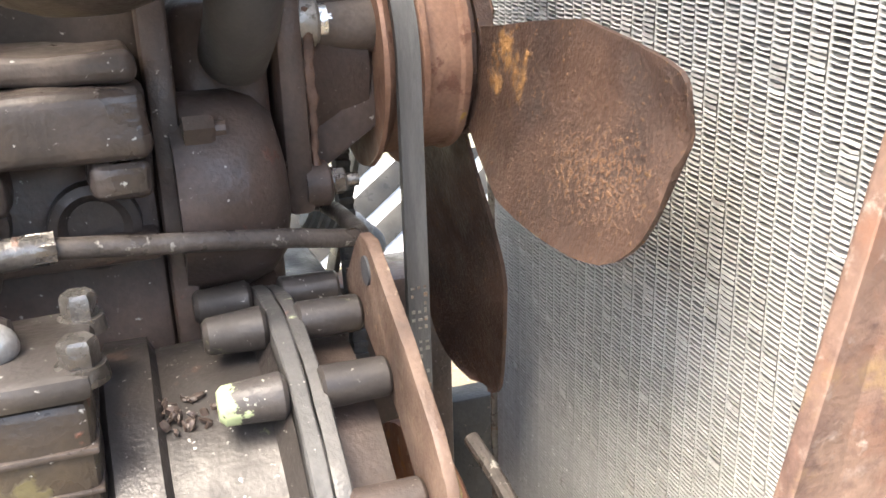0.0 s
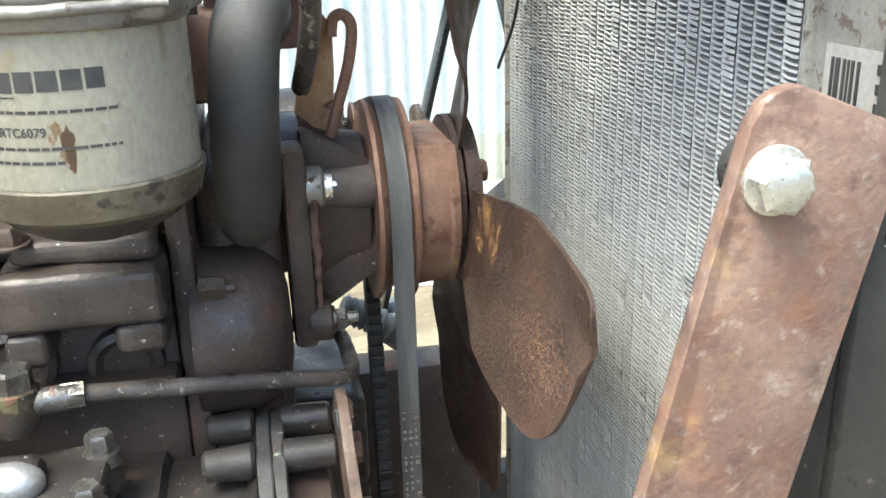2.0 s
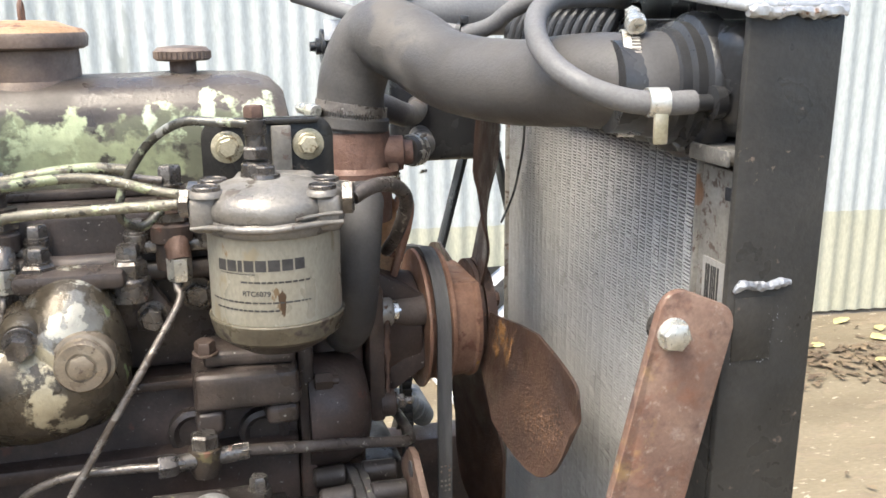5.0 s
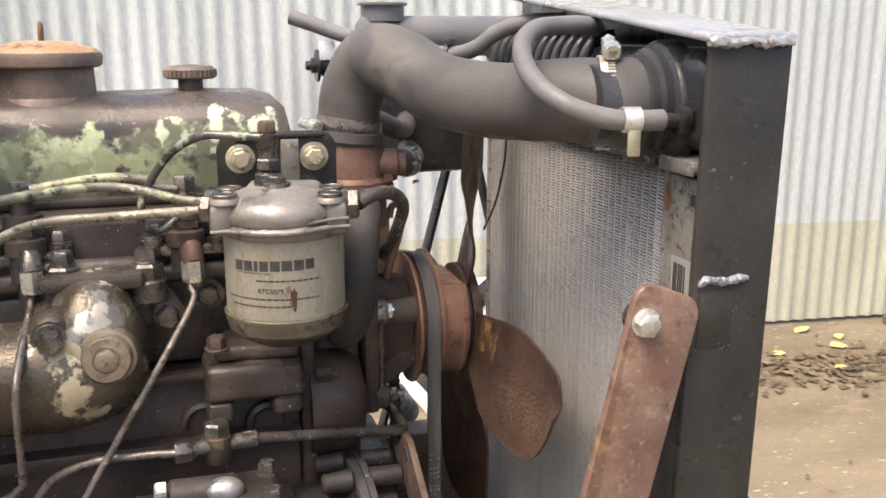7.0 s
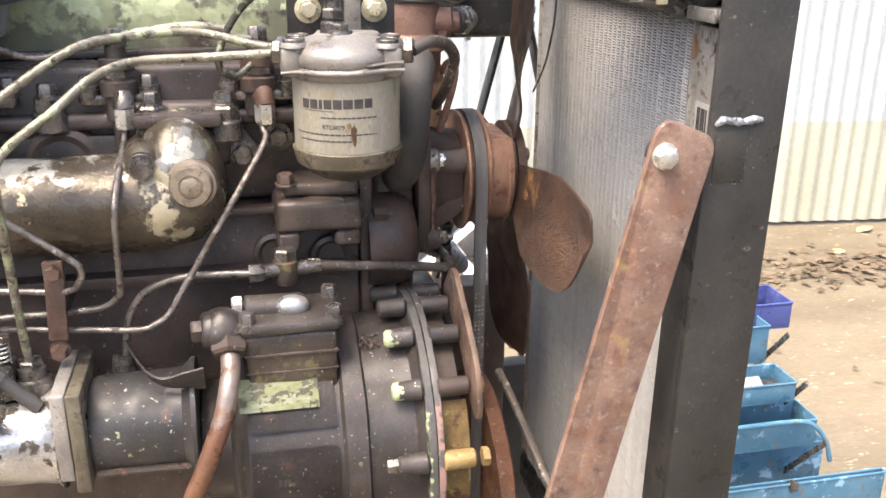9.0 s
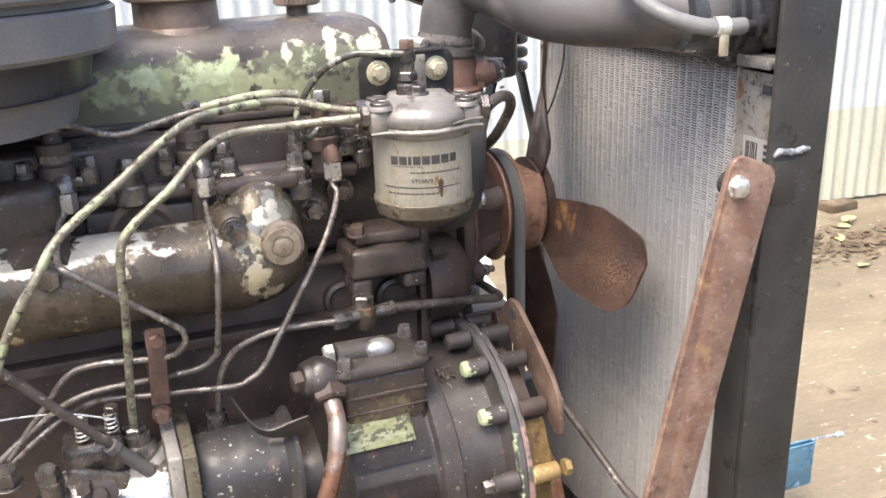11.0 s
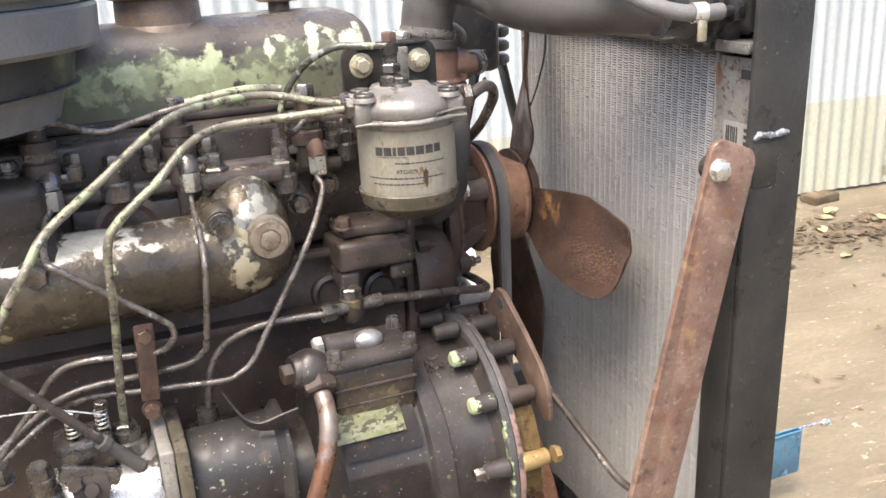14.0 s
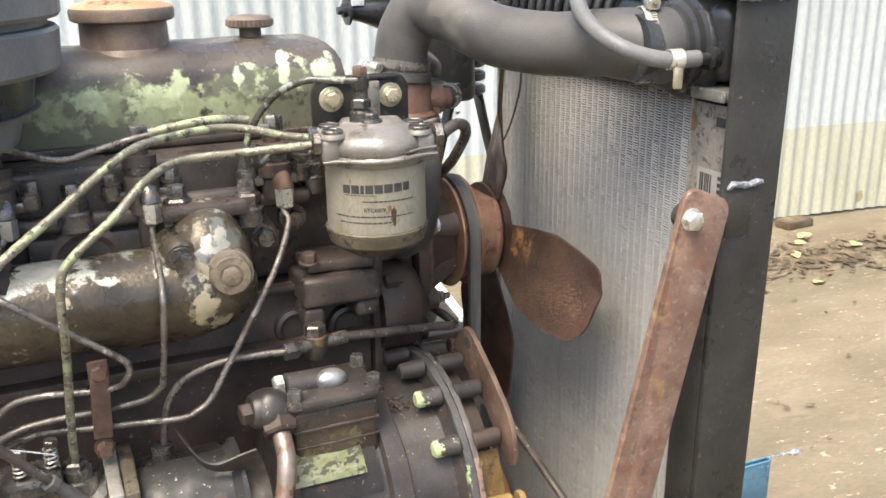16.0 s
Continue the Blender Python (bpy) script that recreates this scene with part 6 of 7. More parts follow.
def injector(x, first=False):
    t = thing("injector", (x, 0.205, 0.86), "greasy fuel injector with its clamp and union nut", "injector", "injectors along the head")
    bm = B()
    lathe(bm, (x, 0.188, 0.846), (0, 0.05, 1), [(0, 0.013), (0.020, 0.013), (0.022, 0.016), (0.034, 0.016), (0.036, 0.013), (0.044, 0.013), (0.045, 0.0155), (0.054, 0.0155), (0.055, 0.009), (0.066, 0.009)], 24)
    part("body", bm, m_block_brown if first else m_block, t)
    bm = B()
    bolt(bm, (x + 0.002, 0.190, 0.911), (0, 0.05, 1), 0.017, 0.014, 0.010)
    part("cap_nut", bm, m_bolt, t)
    bm = B()
    bolt(bm, (x, 0.190, 0.884), (0, 0.05, 1), 0.027, 0.008)
    part("lock_nut", bm, m_bolt, t)
    bm = B()
    tube(bm, [(x + 0.002, 0.186, 0.872), (x + 0.004, 0.176, 0.864), (x + 0.005, 0.172, 0.856)], 0.0095, 14)
    part("inlet_boss", bm, m_bolt_brown if first else m_bolt, t)
    bm = B()
    bolt(bm, (x + 0.0045, 0.1715, 0.858), (0, -0.08, -1), 0.0165, 0.018)
    part("union_nut", bm, m_zinc if x > -0.2 else m_alu_bright, t, "bright worn union nut")
    for sx in (-1, 1):
        bm = B()
        box(bm, (x + sx * 0.020, 0.192, 0.864), (0.028, 0.016, 0.010), 0.003)
        lathe(bm, (x + sx * 0.0265, 0.192, 0.862), (0, 0, 1), [(0, 0.010), (0.012, 0.010), (0.013, 0.008)], 18)
        bolt(bm, (x + sx * 0.0265, 0.192, 0.875), (0, 0, 1), 0.014, 0.009, 0.009)
        part("clamp_arm", bm, m_bolt, t, "greasy clamp with a bolt")


for k, x in enumerate(INJ):
    injector(x, k == 0)

# ---- fuel pipes ----
def pipe(pts, r, material, label, name="fuel_pipe", group="fuel pipes", seg=12):
    bm = B()
    tube(bm, pts, r, seg, 8)
    return solo(name, bm, material, label, "pipe", group)


pipe([(0.0245, 0.0835, 0.9165), (0.013, 0.087, 0.9155), (-0.034, 0.100, 0.912), (-0.085, 0.100, 0.910), (-0.116, 0.080, 0.901), (-0.146, 0.060, 0.878), (-0.179, 0.050, 0.854), (-0.191, 0.050, 0.832), (-0.194, 0.060, 0.774), (-0.200, 0.095, 0.68), (-0.201, 0.110, 0.633)], 0.0037, m_pipe_green, "green flaked fuel pipe curving down to the pump")
pipe([(0.029, 0.112, 0.9170), (0.012, 0.116, 0.9195), (-0.036, 0.130, 0.929), (-0.084, 0.120, 0.928), (-0.128, 0.090, 0.923), (-0.185, 0.060, 0.888), (-0.233, 0.040, 0.856), (-0.253, 0.030, 0.830), (-0.279, 0.030, 0.790), (-0.31, 0.03, 0.72)], 0.0037, m_pipe_green, "green-brown flaked fuel pipe running rearward")
pipe([(-0.30, 0.182, 0.932), (-0.226, 0.182, 0.919), (-0.180, 0.182, 0.904), (-0.144, 0.182, 0.910), (-0.107, 0.182, 0.918), (-0.048, 0.180, 0.924), (0.010, 0.184, 0.916)], 0.0030, m_pipe_steel, "thin bright leak-off pipe along the injectors", "leak_off_pipe")
pipe([(-0.100, 0.179, 0.9215), (-0.075, 0.176, 0.926), (-0.04, 0.176, 0.929), (-0.010, 0.176, 0.926)], 0.0042, m_pipe_green, "pale green sleeve on the leak-off pipe", "pipe_sleeve")
pipe([(0.074, 0.100, 0.966), (0.050, 0.110, 0.967), (0.028, 0.120, 0.966), (0.005, 0.140, 0.950), (-0.014, 0.150, 0.921), (-0.019, 0.150, 0.897), (-0.006, 0.160, 0.886), (0.009, 0.170, 0.895)], 0.0033, m_pipe_loop, "looped dark pipe with pale green flakes at the filter")
pipe([(-0.106, 0.171, 0.845), (-0.108, 0.165, 0.83), (-0.110, 0.120, 0.812), (-0.113, 0.090, 0.785), (-0.118, 0.110, 0.712), (-0.122, 0.115, 0.700), (-0.137, 0.118, 0.690), (-0.173, 0.120, 0.687), (-0.238, 0.120, 0.684), (-0.281, 0.130, 0.658), (-0.33, 0.13, 0.62)], 0.0030, m_pipe_steel, "worn steel injector pipe bent to the pump")
pipe([(0.0145, 0.171, 0.845), (0.016, 0.166, 0.836), (0.016, 0.155, 0.826), (-0.010, 0.120, 0.791), (-0.061, 0.110, 0.711), (-0.078, 0.110, 0.683), (-0.092, 0.110, 0.673), (-0.109, 0.110, 0.669), (-0.170, 0.120, 0.670), (-0.245, 0.130, 0.667), (-0.33, 0.13, 0.61)], 0.0030, m_pipe_steel, "worn steel injector pipe slanting past the manifold")
pipe([(-0.2275, 0.171, 0.845), (-0.236, 0.150, 0.835), (-0.240, 0.105, 0.816), (-0.226, 0.092, 0.804), (-0.158, 0.095, 0.749), (-0.147, 0.098, 0.735), (-0.150, 0.100, 0.722), (-0.167, 0.110, 0.711), (-0.239, 0.120, 0.710), (-0.273, 0.130, 0.674), (-0.31, 0.13, 0.63)], 0.0030, m_pipe_steel, "worn steel injector pipe hooked under the manifold")
pipe([(0.000, 0.115, 0.7135), (-0.03, 0.118, 0.714), (-0.064, 0.120, 0.713), (-0.092, 0.126, 0.703), (-0.108, 0.130, 0.688), (-0.118, 0.130, 0.666), (-0.125, 0.130, 0.619)], 0.0034, m_pipe_steel, "worn steel pipe curving down to a union")
pipe([(0.052, 0.130, 0.7120), (0.10, 0.142, 0.7035), (0.150, 0.154, 0.695), (0.182, 0.1625, 0.6880), (0.1935, 0.1675, 0.6855), (0.1985, 0.178, 0.6835), (0.1990, 0.205, 0.6820), (0.1975, 0.235, 0.6805), (0.190, 0.256, 0.6800), (0.165, 0.262, 0.680)], 0.0048, m_pipe_dark, "dark brown pipe running to the timing end")
t = thing("banjo_union", (0.028, 0.128, 0.70), "dirty banjo union with olive-stained bolt", "pipe union")
bm = B()
bolt(bm, (-0.006, 0.1155, 0.7135), (1, 0.12, 0), 0.0155, 0.014)
bolt(bm, (0.060, 0.1305, 0.7115), (-1, -0.12, 0.02), 0.0125, 0.012)
rod(bm, (0.004, 0.117, 0.7135), (0.058, 0.1305, 0.7115), 0.0068, 14)
part("union_body", bm, m_bolt, t)
bm = B()
lathe(bm, (0.028, 0.125, 0.698), (0, 0.05, 1), [(0, 0.010), (0.008, 0.0125), (0.022, 0.0125), (0.023, 0.011)], 24)
part("banjo_eye", bm, m_block_green, t)
bm = B()
bolt(bm, (0.028, 0.126, 0.721), (0, 0.05, 1), 0.019, 0.011)
part("banjo_bolt", bm, m_bolt, t)
t = thing("pipe_clip", (-0.172, 0.115, 0.65), "brown steel clip plate holding three fuel pipes", "pipe clip")
bm = B()
box(bm, (-0.173, 0.109, 0.6955), (0.0165, 0.004, 0.060), 0.0015, Matrix.Rotation(radians(3), 3, "Y"))
box(bm, (-0.1715, 0.111, 0.730), (0.018, 0.006, 0.020), 0.004)
part("plate", bm, m_bolt_brown, t)
bm = B()
bolt(bm, (-0.1715, 0.108, 0.730), (0, -1, 0), 0.0125, 0.007)
part("clip_bolt", bm, m_bolt_brown, t)
bm = B()
bolt(bm, (-0.175, 0.112, 0.655), (0, -1, 0), 0.013, 0.010, 0.009)
part("clip_bolt", bm, m_bolt_brown, t)
bm = B()
box(bm, (-0.174, 0.150, 0.69), (0.016, 0.075, 0.012), 0.002)
part("stay", bm, m_block, t)

# ---- gear-driven pump on the timing case ----
PY, PZ = 0.135, 0.535
m_flange = mat("grey_flange_lime_edge", [(0.045, 0.042, 0.040), (0.075, 0.071, 0.068), (0.12, 0.112, 0.107)], 22, 0.5, 0.15, 0.25, 380, [((0.45, 0.52, 0.29), 0.40, 70, 0.5, (("Z", 0.40, 0.622, 0.012), ("X", 0.138, 0.1445, 0.002))), (CHIP, -0.03, 240, 0.5, None)])
gp = thing("driven_pump", (0.05, PY, 0.40), "large dusty grey cast pump with lime paint remains", "pump")
bm = B()
lathe(bm, (-0.062, PY, PZ), (1, 0, 0), [(0, 0.050), (0.004, 0.056), (0.030, 0.060), (0.040, 0.105), (0.046, 0.112), (0.129, 0.113), (0.132, 0.119), (0.151, 0.119), (0.154, 0.112), (0.196, 0.116), (0.202, 0.128)], 64)
part("body", rough_up(bm, 0.0016, 26), m_pump_grey, gp)
bm = B()
for a0, a1 in ((118, 150), (158, 200)):
    ring0, ring1 = [], []
    for k in range(9):
        a = radians(a0 + (a1 - a0) * k / 8)
        for lst, x in ((ring0, -0.014), (ring1, 0.062)):
            lst.append(bm.verts.new((x, PY + 0.1165 * math.cos(a), PZ + 0.1165 * math.sin(a))))
    for k in range(8):
        bm.faces.new((ring0[k], ring0[k + 1], ring1[k + 1], ring1[k]))
bmesh.ops.solidify(bm, geom=bm.faces[:], thickness=0.006)
part("raised_panel", bm, m_pump_grey, gp)
bm = B()
ring0, ring1 = [], []
for k in range(9):
    a = radians(126 + 15 * k / 8)
    for lst, x in ((ring0, -0.022), (ring1, 0.048)):
        lst.append(bm.verts.new((x, PY + 0.1200 * math.cos(a), PZ + 0.1200 * math.sin(a))))
for k in range(8):
    bm.faces.new((ring0[k], ring0[k + 1], ring1[k + 1], ring1[k]))
bmesh.ops.solidify(bm, geom=bm.faces[:], thickness=0.0015)
part("lime_patch", bm, m_lime, gp, "flaked lime green paint patch")
bm = B()
lathe(bm, (0.1405, PY, PZ), (1, 0, 0), [(0, 0.100), (0, 0.1345), (0.001, 0.1355), (0.007, 0.1355), (0.008, 0.1345), (0.008, 0.10)], 72)
part("rear_flange", rough_up(bm, 0.001, 40), m_flange, gp)
bm = B()
lathe(bm, (0.1490, PY, PZ), (1, 0, 0), [(0, 0.100), (0, 0.1345), (0.0012, 0.1350), (0.0058, 0.1346), (0.0066, 0.1335), (0.0066, 0.10)], 72)
part("gasket", rough_up(bm, 0.0012, 60), m_gasket, gp, "pinkish flaking gasket edge")
bm = B()
lathe(bm, (0.1535, PY, PZ), (1, 0, 0), [(0, 0.116), (0.024, 0.114), (0.028, 0.09), (0.028, 0)], 64)
part("front_casting", rough_up(bm, 0.0014, 40), m_block_brown, gp, "brown front casting")
ang = [(75, 0), (95, 0), (115, 0), (139, 1), (168, 2), (198, 2)]
for a, kind in ang:
    ca, sa = math.cos(radians(a)), math.sin(radians(a))
    y, z = PY + 0.1300 * ca, PZ + 0.1300 * sa
    bm = B()
    rod(bm, (0.1125, y, z), (0.1400, y, z), 0.0082, 20, 0.0100, 0.0022)
    part("stud_boss", bm, m_lime_tip if a in (115, 139) else m_pump_grey, gp, "flaked lime painted stud boss" if a in (115, 139) else "")
    bm = B()
    rod(bm, (0.1537, y, z), (0.183, y, z), 0.0092, 18, 0.0086, 0.0015)
    part("stud_sleeve", bm, (m_pump_grey, m_block_brown, m_yellow)[kind], gp)
    if a > 160:
        bm = B()
        bolt(bm, (0.1125, y, z), (-1, 0, 0), 0.012, 0.010)
        part("stud_bolt", bm, m_bolt, gp, "greasy dark bolt head")
    bm = B()
    bolt(bm, (0.1895, y, z), (1, 0, 0), 0.015, 0.007)
    part("stud_nut", bm, m_yellow if kind else m_bolt_brown, gp)
bm = B()
ring0, ring1 = [], []
for k in range(9):
    a = radians(144 + 46 * k / 8)
    for lst, x in ((ring0, 0.1545), (ring1, 0.181)):
        lst.append(bm.verts.new((x, PY + 0.1205 * math.cos(a), PZ + 0.1205 * math.sin(a))))
for k in range(8):
    bm.faces.new((ring0[k], ring0[k + 1], ring1[k + 1], ring1[k]))
bmesh.ops.solidify(bm, geom=bm.faces[:], thickness=0.006)
part("ochre_panel", bm, m_yellow, gp, "ochre painted casting panel")
# slotted adjuster plate
bm = B()
out = [(0.150, 0.672), (0.128, 0.695), (0.118, 0.704), (0.106, 0.704), (0.096, 0.699), (0.058, 0.676), (0.026, 0.655), (0.012, 0.640), (0.005, 0.615), (0.006, 0.602), (0.016, 0.598), (0.032, 0.606), (0.070, 0.64)]
extrude(bm, out, 0.0055, lambda u, v, w: V((0.1835 + w, u, v)), 0.0008)
plate = part("adjuster_plate", rough_up(bm, 0.0005, 80), m_plate, gp, "rust brown adjuster plate")
bm = B()
# dark disc instead of a bored hole, its shade in the colour
lathe(bm, (0.1825, 0.108, 0.690), (1, 0, 0), [(0, 0), (0, 0.0065), (0.0075, 0.0065), (0.0075, 0)], 20)
part("plate_hole", bm, m_inside, plate)
# top cover block
bm = B()
box(bm, (0.027, 0.092, 0.645), (0.080, 0.062, 0.060), 0.004)
part("cover_block", rough_up(bm, 0.0022, 50, 3), m_block_green, gp, "olive-stained stacked cover block")
bm = B()
box(bm, (0.027, 0.092, 0.6555), (0.083, 0.065, 0.003), 0.001)
box(bm, (0.027, 0.092, 0.6385), (0.082, 0.064, 0.002), 0.0006)
part("joint_line", bm, m_block, gp)
bm = B()
box(bm, (0.027, 0.092, 0.6805), (0.086, 0.068, 0.011), 0.004)
lathe(bm, (-0.012, 0.095, 0.6865), (1, 0, 0), [(0, 0.011), (0.002, 0.013), (0.050, 0.013), (0.054, 0.010)], 20)
part("top_cover", rough_up(bm, 0.0018, 55, 1), m_pump_grey, gp, "greasy grey cast top cover")
bm = B()
bmesh.ops.create_uvsphere(bm, u_segments=20, v_segments=12, radius=1, matrix=Matrix.Translation((0.030, 0.088, 0.690)) @ Matrix.Diagonal((0.016, 0.011, 0.0105, 1)))
part("polished_dome", bm, m_alu_bright, gp, "bright worn metal dome")
for x, y in ((0.066, 0.116), (0.0665, 0.069), (-0.010, 0.066)):
    bm = B()
    lathe(bm, (x, y, 0.680), (0, 0, 1), [(0, 0.010), (0.0065, 0.009)], 18)
    bolt(bm, (x, y, 0.6865), (0, 0, 1), 0.0125, 0.010)
    part("cover_bolt", bm, m_bolt, gp)
bm = B()
bolt(bm, (-0.014, 0.094, 0.690), (-1, 0, 0), 0.018, 0.009)
part("side_plug", bm, m_zinc, gp)
bm = B()
bmesh.ops.create_uvsphere(bm, u_segments=22, v_segments=14, radius=0.021, matrix=Matrix.Translation((-0.032, 0.078, 0.676)))
rod(bm, (-0.034, 0.085, 0.676), (-0.030, 0.12, 0.66), 0.016, 18)
lathe(bm, (-0.030, 0.078, 0.677), (-1, -0.1, 0.05), [(0, 0.017), (0.017, 0.0165), (0.020, 0.014)], 24)
part("elbow_ball", rough_up(bm, 0.0022, 55), m_pump_grey, gp, "grey cast elbow")
bm = B()
bolt(bm, (-0.050, 0.076, 0.678), (-1, -0.1, 0), 0.018, 0.009)
bolt(bm, (-0.027, 0.0695, 0.669), (0, -0.75, -0.66), 0.029, 0.014)
part("elbow_nut", bm, m_block_brown, gp)
bm = B()
tube(bm, [(-0.0265, 0.058, 0.659), (-0.0268, 0.047, 0.651), (-0.029, 0.034, 0.642), (-0.034, 0.025, 0.622), (-0.043, 0.018, 0.600), (-0.055, 0.014, 0.572), (-0.068, 0.014, 0.54), (-0.075, 0.03, 0.48), (-0.075, 0.07, 0.44)], 0.0086, 18)
solo("copper_pipe", bm, m_copper, "tarnished copper pipe with a painted grey highlight hanging from the elbow", "pipe")
bm = B()
for k, (dx, dz) in enumerate(((0, 0), (0.004, 0), (0.008, 0.0))):
    span(bm, 0.008 + dx, 0.0105 + dx, 0.0165, 0.0175, 0.548, 0.555, 0)
part("cast_digits", bm, m_pump_grey, gp)
# crumbled dirt caught on the pump
bm = B()
rng = random.Random(21)
for k in range(46):
    a, x, s = radians(rng.uniform(104, 114)), rng.gauss(0.097, 0.007), rng.uniform(0.0007, 0.0022)
    c = V((x, PY + 0.1145 * math.cos(a), PZ + 0.1145 * math.sin(a)))
    bmesh.ops.create_icosphere(bm, subdivisions=1, radius=s, matrix=Matrix.Translation(c) @ Euler((rng.random() * 6, rng.random() * 6, 0)).to_matrix().to_4x4() @ Matrix.Diagonal((1.6, 1.0, 0.55, 1)))
solo("dirt_crumbs", rough_up(bm, 0.001, 400), m_block_brown, "crumbled greasy dirt lying on the pump casting", "dirt", kind="stuff")
# small tab lever: a bent flat strip
def ribbon(bm, line, thick):
    """A flat strip; line: (left edge, right edge) points along it."""
    rows = []
    for i, (a, b) in enumerate(line):
        c, d = line[max(0, i - 1)], line[min(len(line) - 1, i + 1)]
        n = (V(d[0]) - V(c[0])).cross(V(b) - V(a)).normalized() * thick
        rows.append([bm.verts.new(V(a)), bm.verts.new(V(b)), bm.verts.new(V(b) + n), bm.verts.new(V(a) + n)])
    for p, q in zip(rows, rows[1:]):
        for k in range(4):
            bm.faces.new((p[k], p[(k + 1) % 4], q[(k + 1) % 4], q[k]))
    bm.faces.new(rows[0])
    bm.faces.new(rows[-1])
    return bm


ea = spline([(-0.116, 0.073, 0.676), (-0.108, 0.070, 0.660), (-0.098, 0.066, 0.646), (-0.085, 0.062, 0.641), (-0.066, 0.058, 0.647), (-0.050, 0.058, 0.650)], 6)
eb = spline([(-0.114, 0.078, 0.674), (-0.106, 0.076, 0.656), (-0.099, 0.074, 0.639), (-0.086, 0.072, 0.629), (-0.066, 0.070, 0.626), (-0.050, 0.070, 0.624)], 6)
solo("tab_lever", ribbon(B(), list(zip(ea, eb)), 0.0018), m_pump_grey, "bent grey steel tab lever on the pump", "lever")

# ---- injection pump at the rear of the drive ----
ip = thing("injection_pump", (-0.2, 0.10, 0.5), "silvery injection pump with greasy fittings", "injection pump")
bm = B()
lathe(bm, (-0.152, 0.10, 0.583), (1, 0, 0), [(0, 0.042), (0.004, 0.044), (0.080, 0.046), (0.088, 0.054), (0.092, 0.054)], 44)
part("drive_case", rough_up(bm, 0.001, 40), m_case, ip, "dark oily drive case")
bm = B()
tube(bm, [(-0.150, 0.066, 0.552), (-0.10, 0.064, 0.552), (-0.068, 0.063, 0.552)], 0.004, 8)
part("case_seam", bm, m_block_green, ip)
bm = B()
span(bm, -0.178, -0.1655, 0.050, 0.145, 0.556, 0.640, 0.0022, 2)
part("flange_plate", rough_up(bm, 0.0016, 60, 2), m_alu, ip, "pale stained flange plate")
bm = B()
span(bm, -0.165, -0.1525, 0.048, 0.145, 0.545, 0.640, 0.0022, 2)
part("flange_plate", rough_up(bm, 0.0014, 60, 2), m_rim, ip, "oily olive-stained flange plate")
bm = B()
lathe(bm, (-0.272, 0.10, 0.578), (1, 0, 0), [(0, 0.030), (0.004, 0.040), (0.030, 0.042), (0.070, 0.043), (0.088, 0.046), (0.0935, 0.050)], 36)
part("pump_body", rough_up(bm, 0.001, 40), m_alu_bright, ip, "bright machined aluminium body")
bm = B()
span(bm, -0.262, -0.212, 0.082, 0.125, 0.62, 0.652, 0.006)
part("governor_housing", rough_up(bm, 0.003, 60, 2), m_bolt, ip)
bm = B()
lathe(bm, (-0.200, 0.105, 0.622), (0, 0, 1), [(0, 0.017), (0.012, 0.016), (0.013, 0.012), (0.022, 0.012)], 22)
bolt(bm, (-0.201, 0.109, 0.640), (0, 0, 1), 0.019, 0.010)
part("inlet_union", bm, m_bolt, ip)
for x, y in ((-0.247, 0.092), (-0.222, 0.098)):
    bm = B()
    rod(bm, (x, y, 0.652), (x + 0.004, y, 0.675), 0.0035, 10)
    bolt(bm, (x + 0.004, y, 0.674), (0.1, 0, 1), 0.011, 0.006)
    part("stop_screw", bm, m_bolt, ip)
    bm = B()
    pts = [(x + 0.003 + 0.0055 * math.cos(k * 0.9), y + 0.0055 * math.sin(k * 0.9), 0.653 + k * 0.0006) for k in range(36)]
    tube(bm, pts, 0.0009, 6, 2)
    part("return_spring", bm, m_zinc, ip, "small bright coil spring")
bm = B()
lathe(bm, (-0.236, 0.052, 0.624), (0, -1, 0.3), [(-0.02, 0.012), (0, 0.013), (0.004, 0.0155), (0.008, 0.0155), (0.009, 0.007), (0.013, 0.006)], 24)
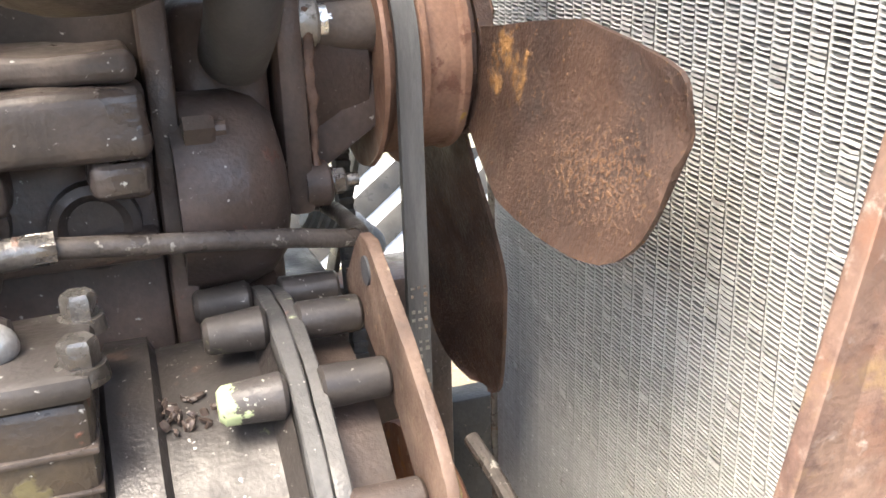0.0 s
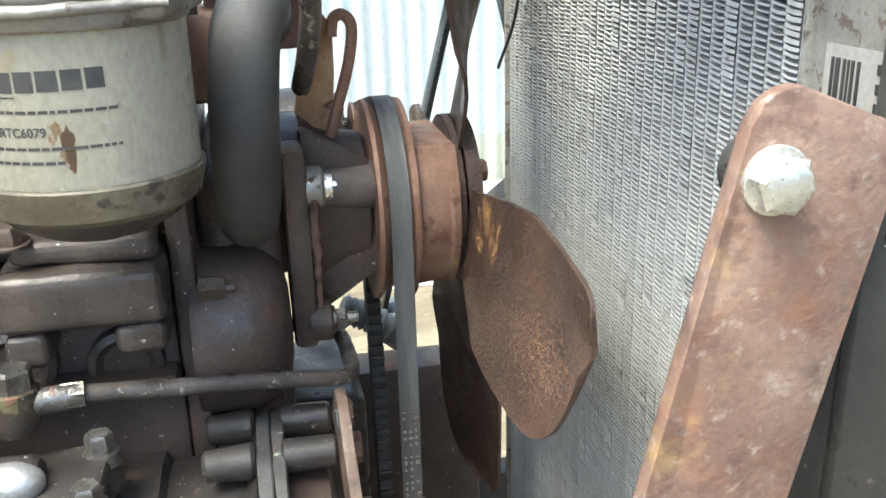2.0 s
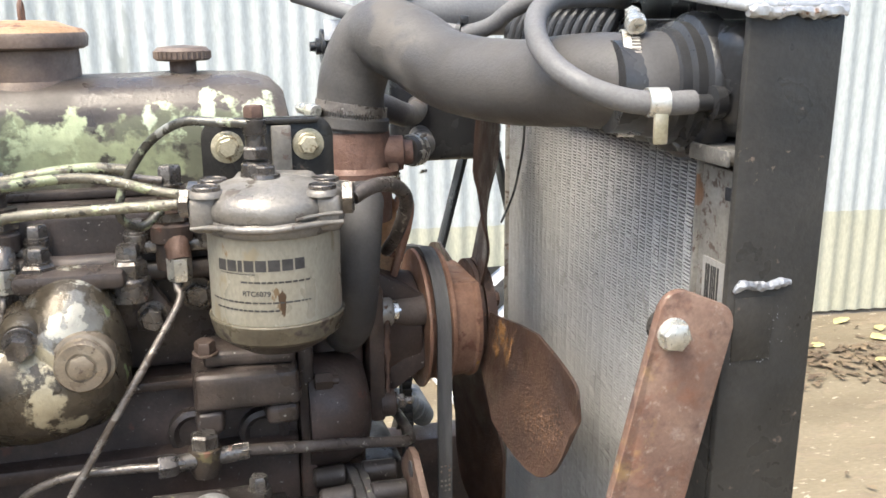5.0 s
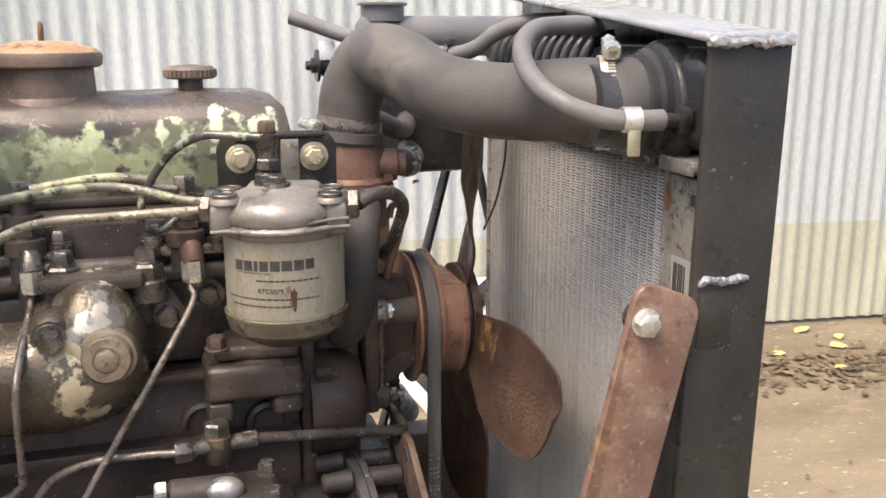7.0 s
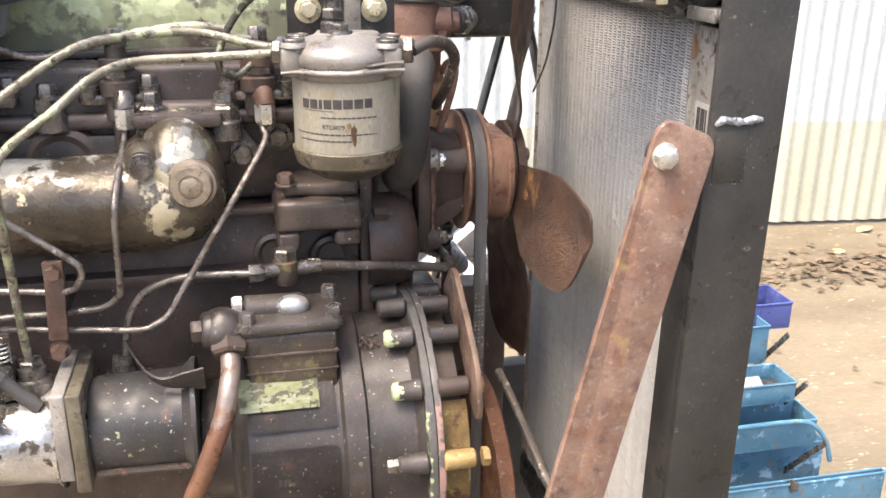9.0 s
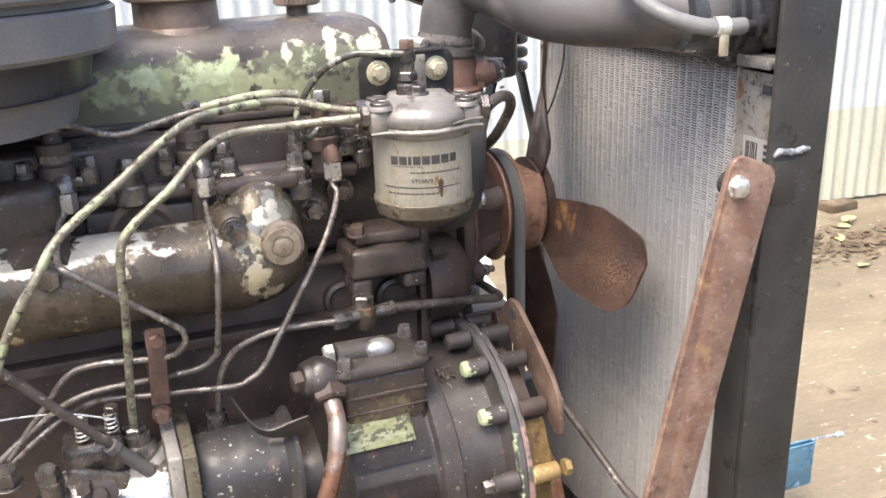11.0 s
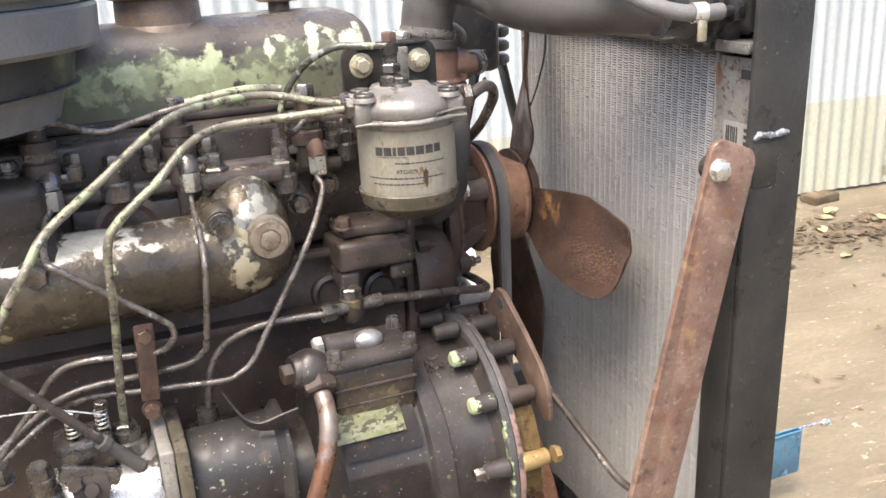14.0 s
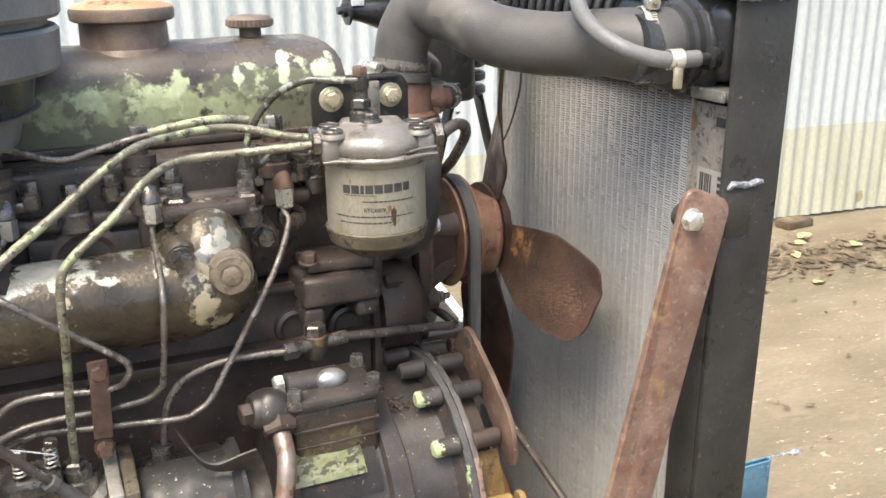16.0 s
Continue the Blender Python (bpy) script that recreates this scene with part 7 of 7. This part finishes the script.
bolt(bm, (-0.248, 0.046, 0.635), (0, -1, 0.2), 0.012, 0.008)
part("lever_pivot", bm, m_block, ip)
bm = B()
box(bm, (-0.235, 0.050, 0.637), (0.050, 0.006, 0.016), 0.003, Matrix.Rotation(radians(20), 3, "Y"))
part("throttle_arm", bm, m_bolt, ip)
bm = B()
lathe(bm, (-0.274, 0.075, 0.60), (0, -0.2, 1), [(0, 0.014), (0.018, 0.014), (0.02, 0.011), (0.038, 0.011)], 20)
bolt(bm, (-0.275, 0.068, 0.637), (0, -0.2, 1), 0.017, 0.012)
bolt(bm, (-0.305, 0.06, 0.645), (0, -0.2, 1), 0.018, 0.014, 0.013)
part("outlet_union", bm, m_bolt, ip)
bm = B()
lathe(bm, (-0.125, 0.128, 0.606), (0, 0, 1), [(0, 0.022), (0.010, 0.022), (0.012, 0.012), (0.030, 0.010)], 24)
bolt(bm, (-0.125, 0.128, 0.612), (0, 0, 1), 0.034, 0.009)
part("return_union", bm, m_bolt, ip)
bm = B()
bolt(bm, (-0.179, 0.062, 0.588), (-1, -0.2, 0), 0.012, 0.010)
part("flange_bolt", bm, m_bolt, ip)
bm = B()
span(bm, -0.27, -0.06, 0.14, 0.19, 0.52, 0.60, 0.01)
part("mount", bm, m_block, ip)
rodt = thing("throttle_rod", (-0.24, 0.06, 0.62), "greasy dark throttle rod with a rubber ball joint", "rod")
bm = B()
rod(bm, (-0.330, 0.040, 0.800), (-0.218, 0.0715, 0.650), 0.0042, 12)
part("shaft", bm, m_pipe_dark, rodt)
bm = B()
rod(bm, (-0.222, 0.070, 0.655), (-0.193, 0.079, 0.617), 0.0058, 16, 0.0064, 0.001)
bolt(bm, (-0.2225, 0.0695, 0.656), (0.55, 0.15, -0.75), 0.0135, 0.008)
part("ball_joint", bm, m_rubber, rodt)
bm = B()
tube(bm, [(-0.34, 0.07, 0.700), (-0.285, 0.072, 0.697), (-0.25, 0.071, 0.692), (-0.215, 0.069, 0.680)], 0.0008, 6)
solo("thin_cable", bm, m_zinc, "thin bright control cable to the pump lever", "cable")
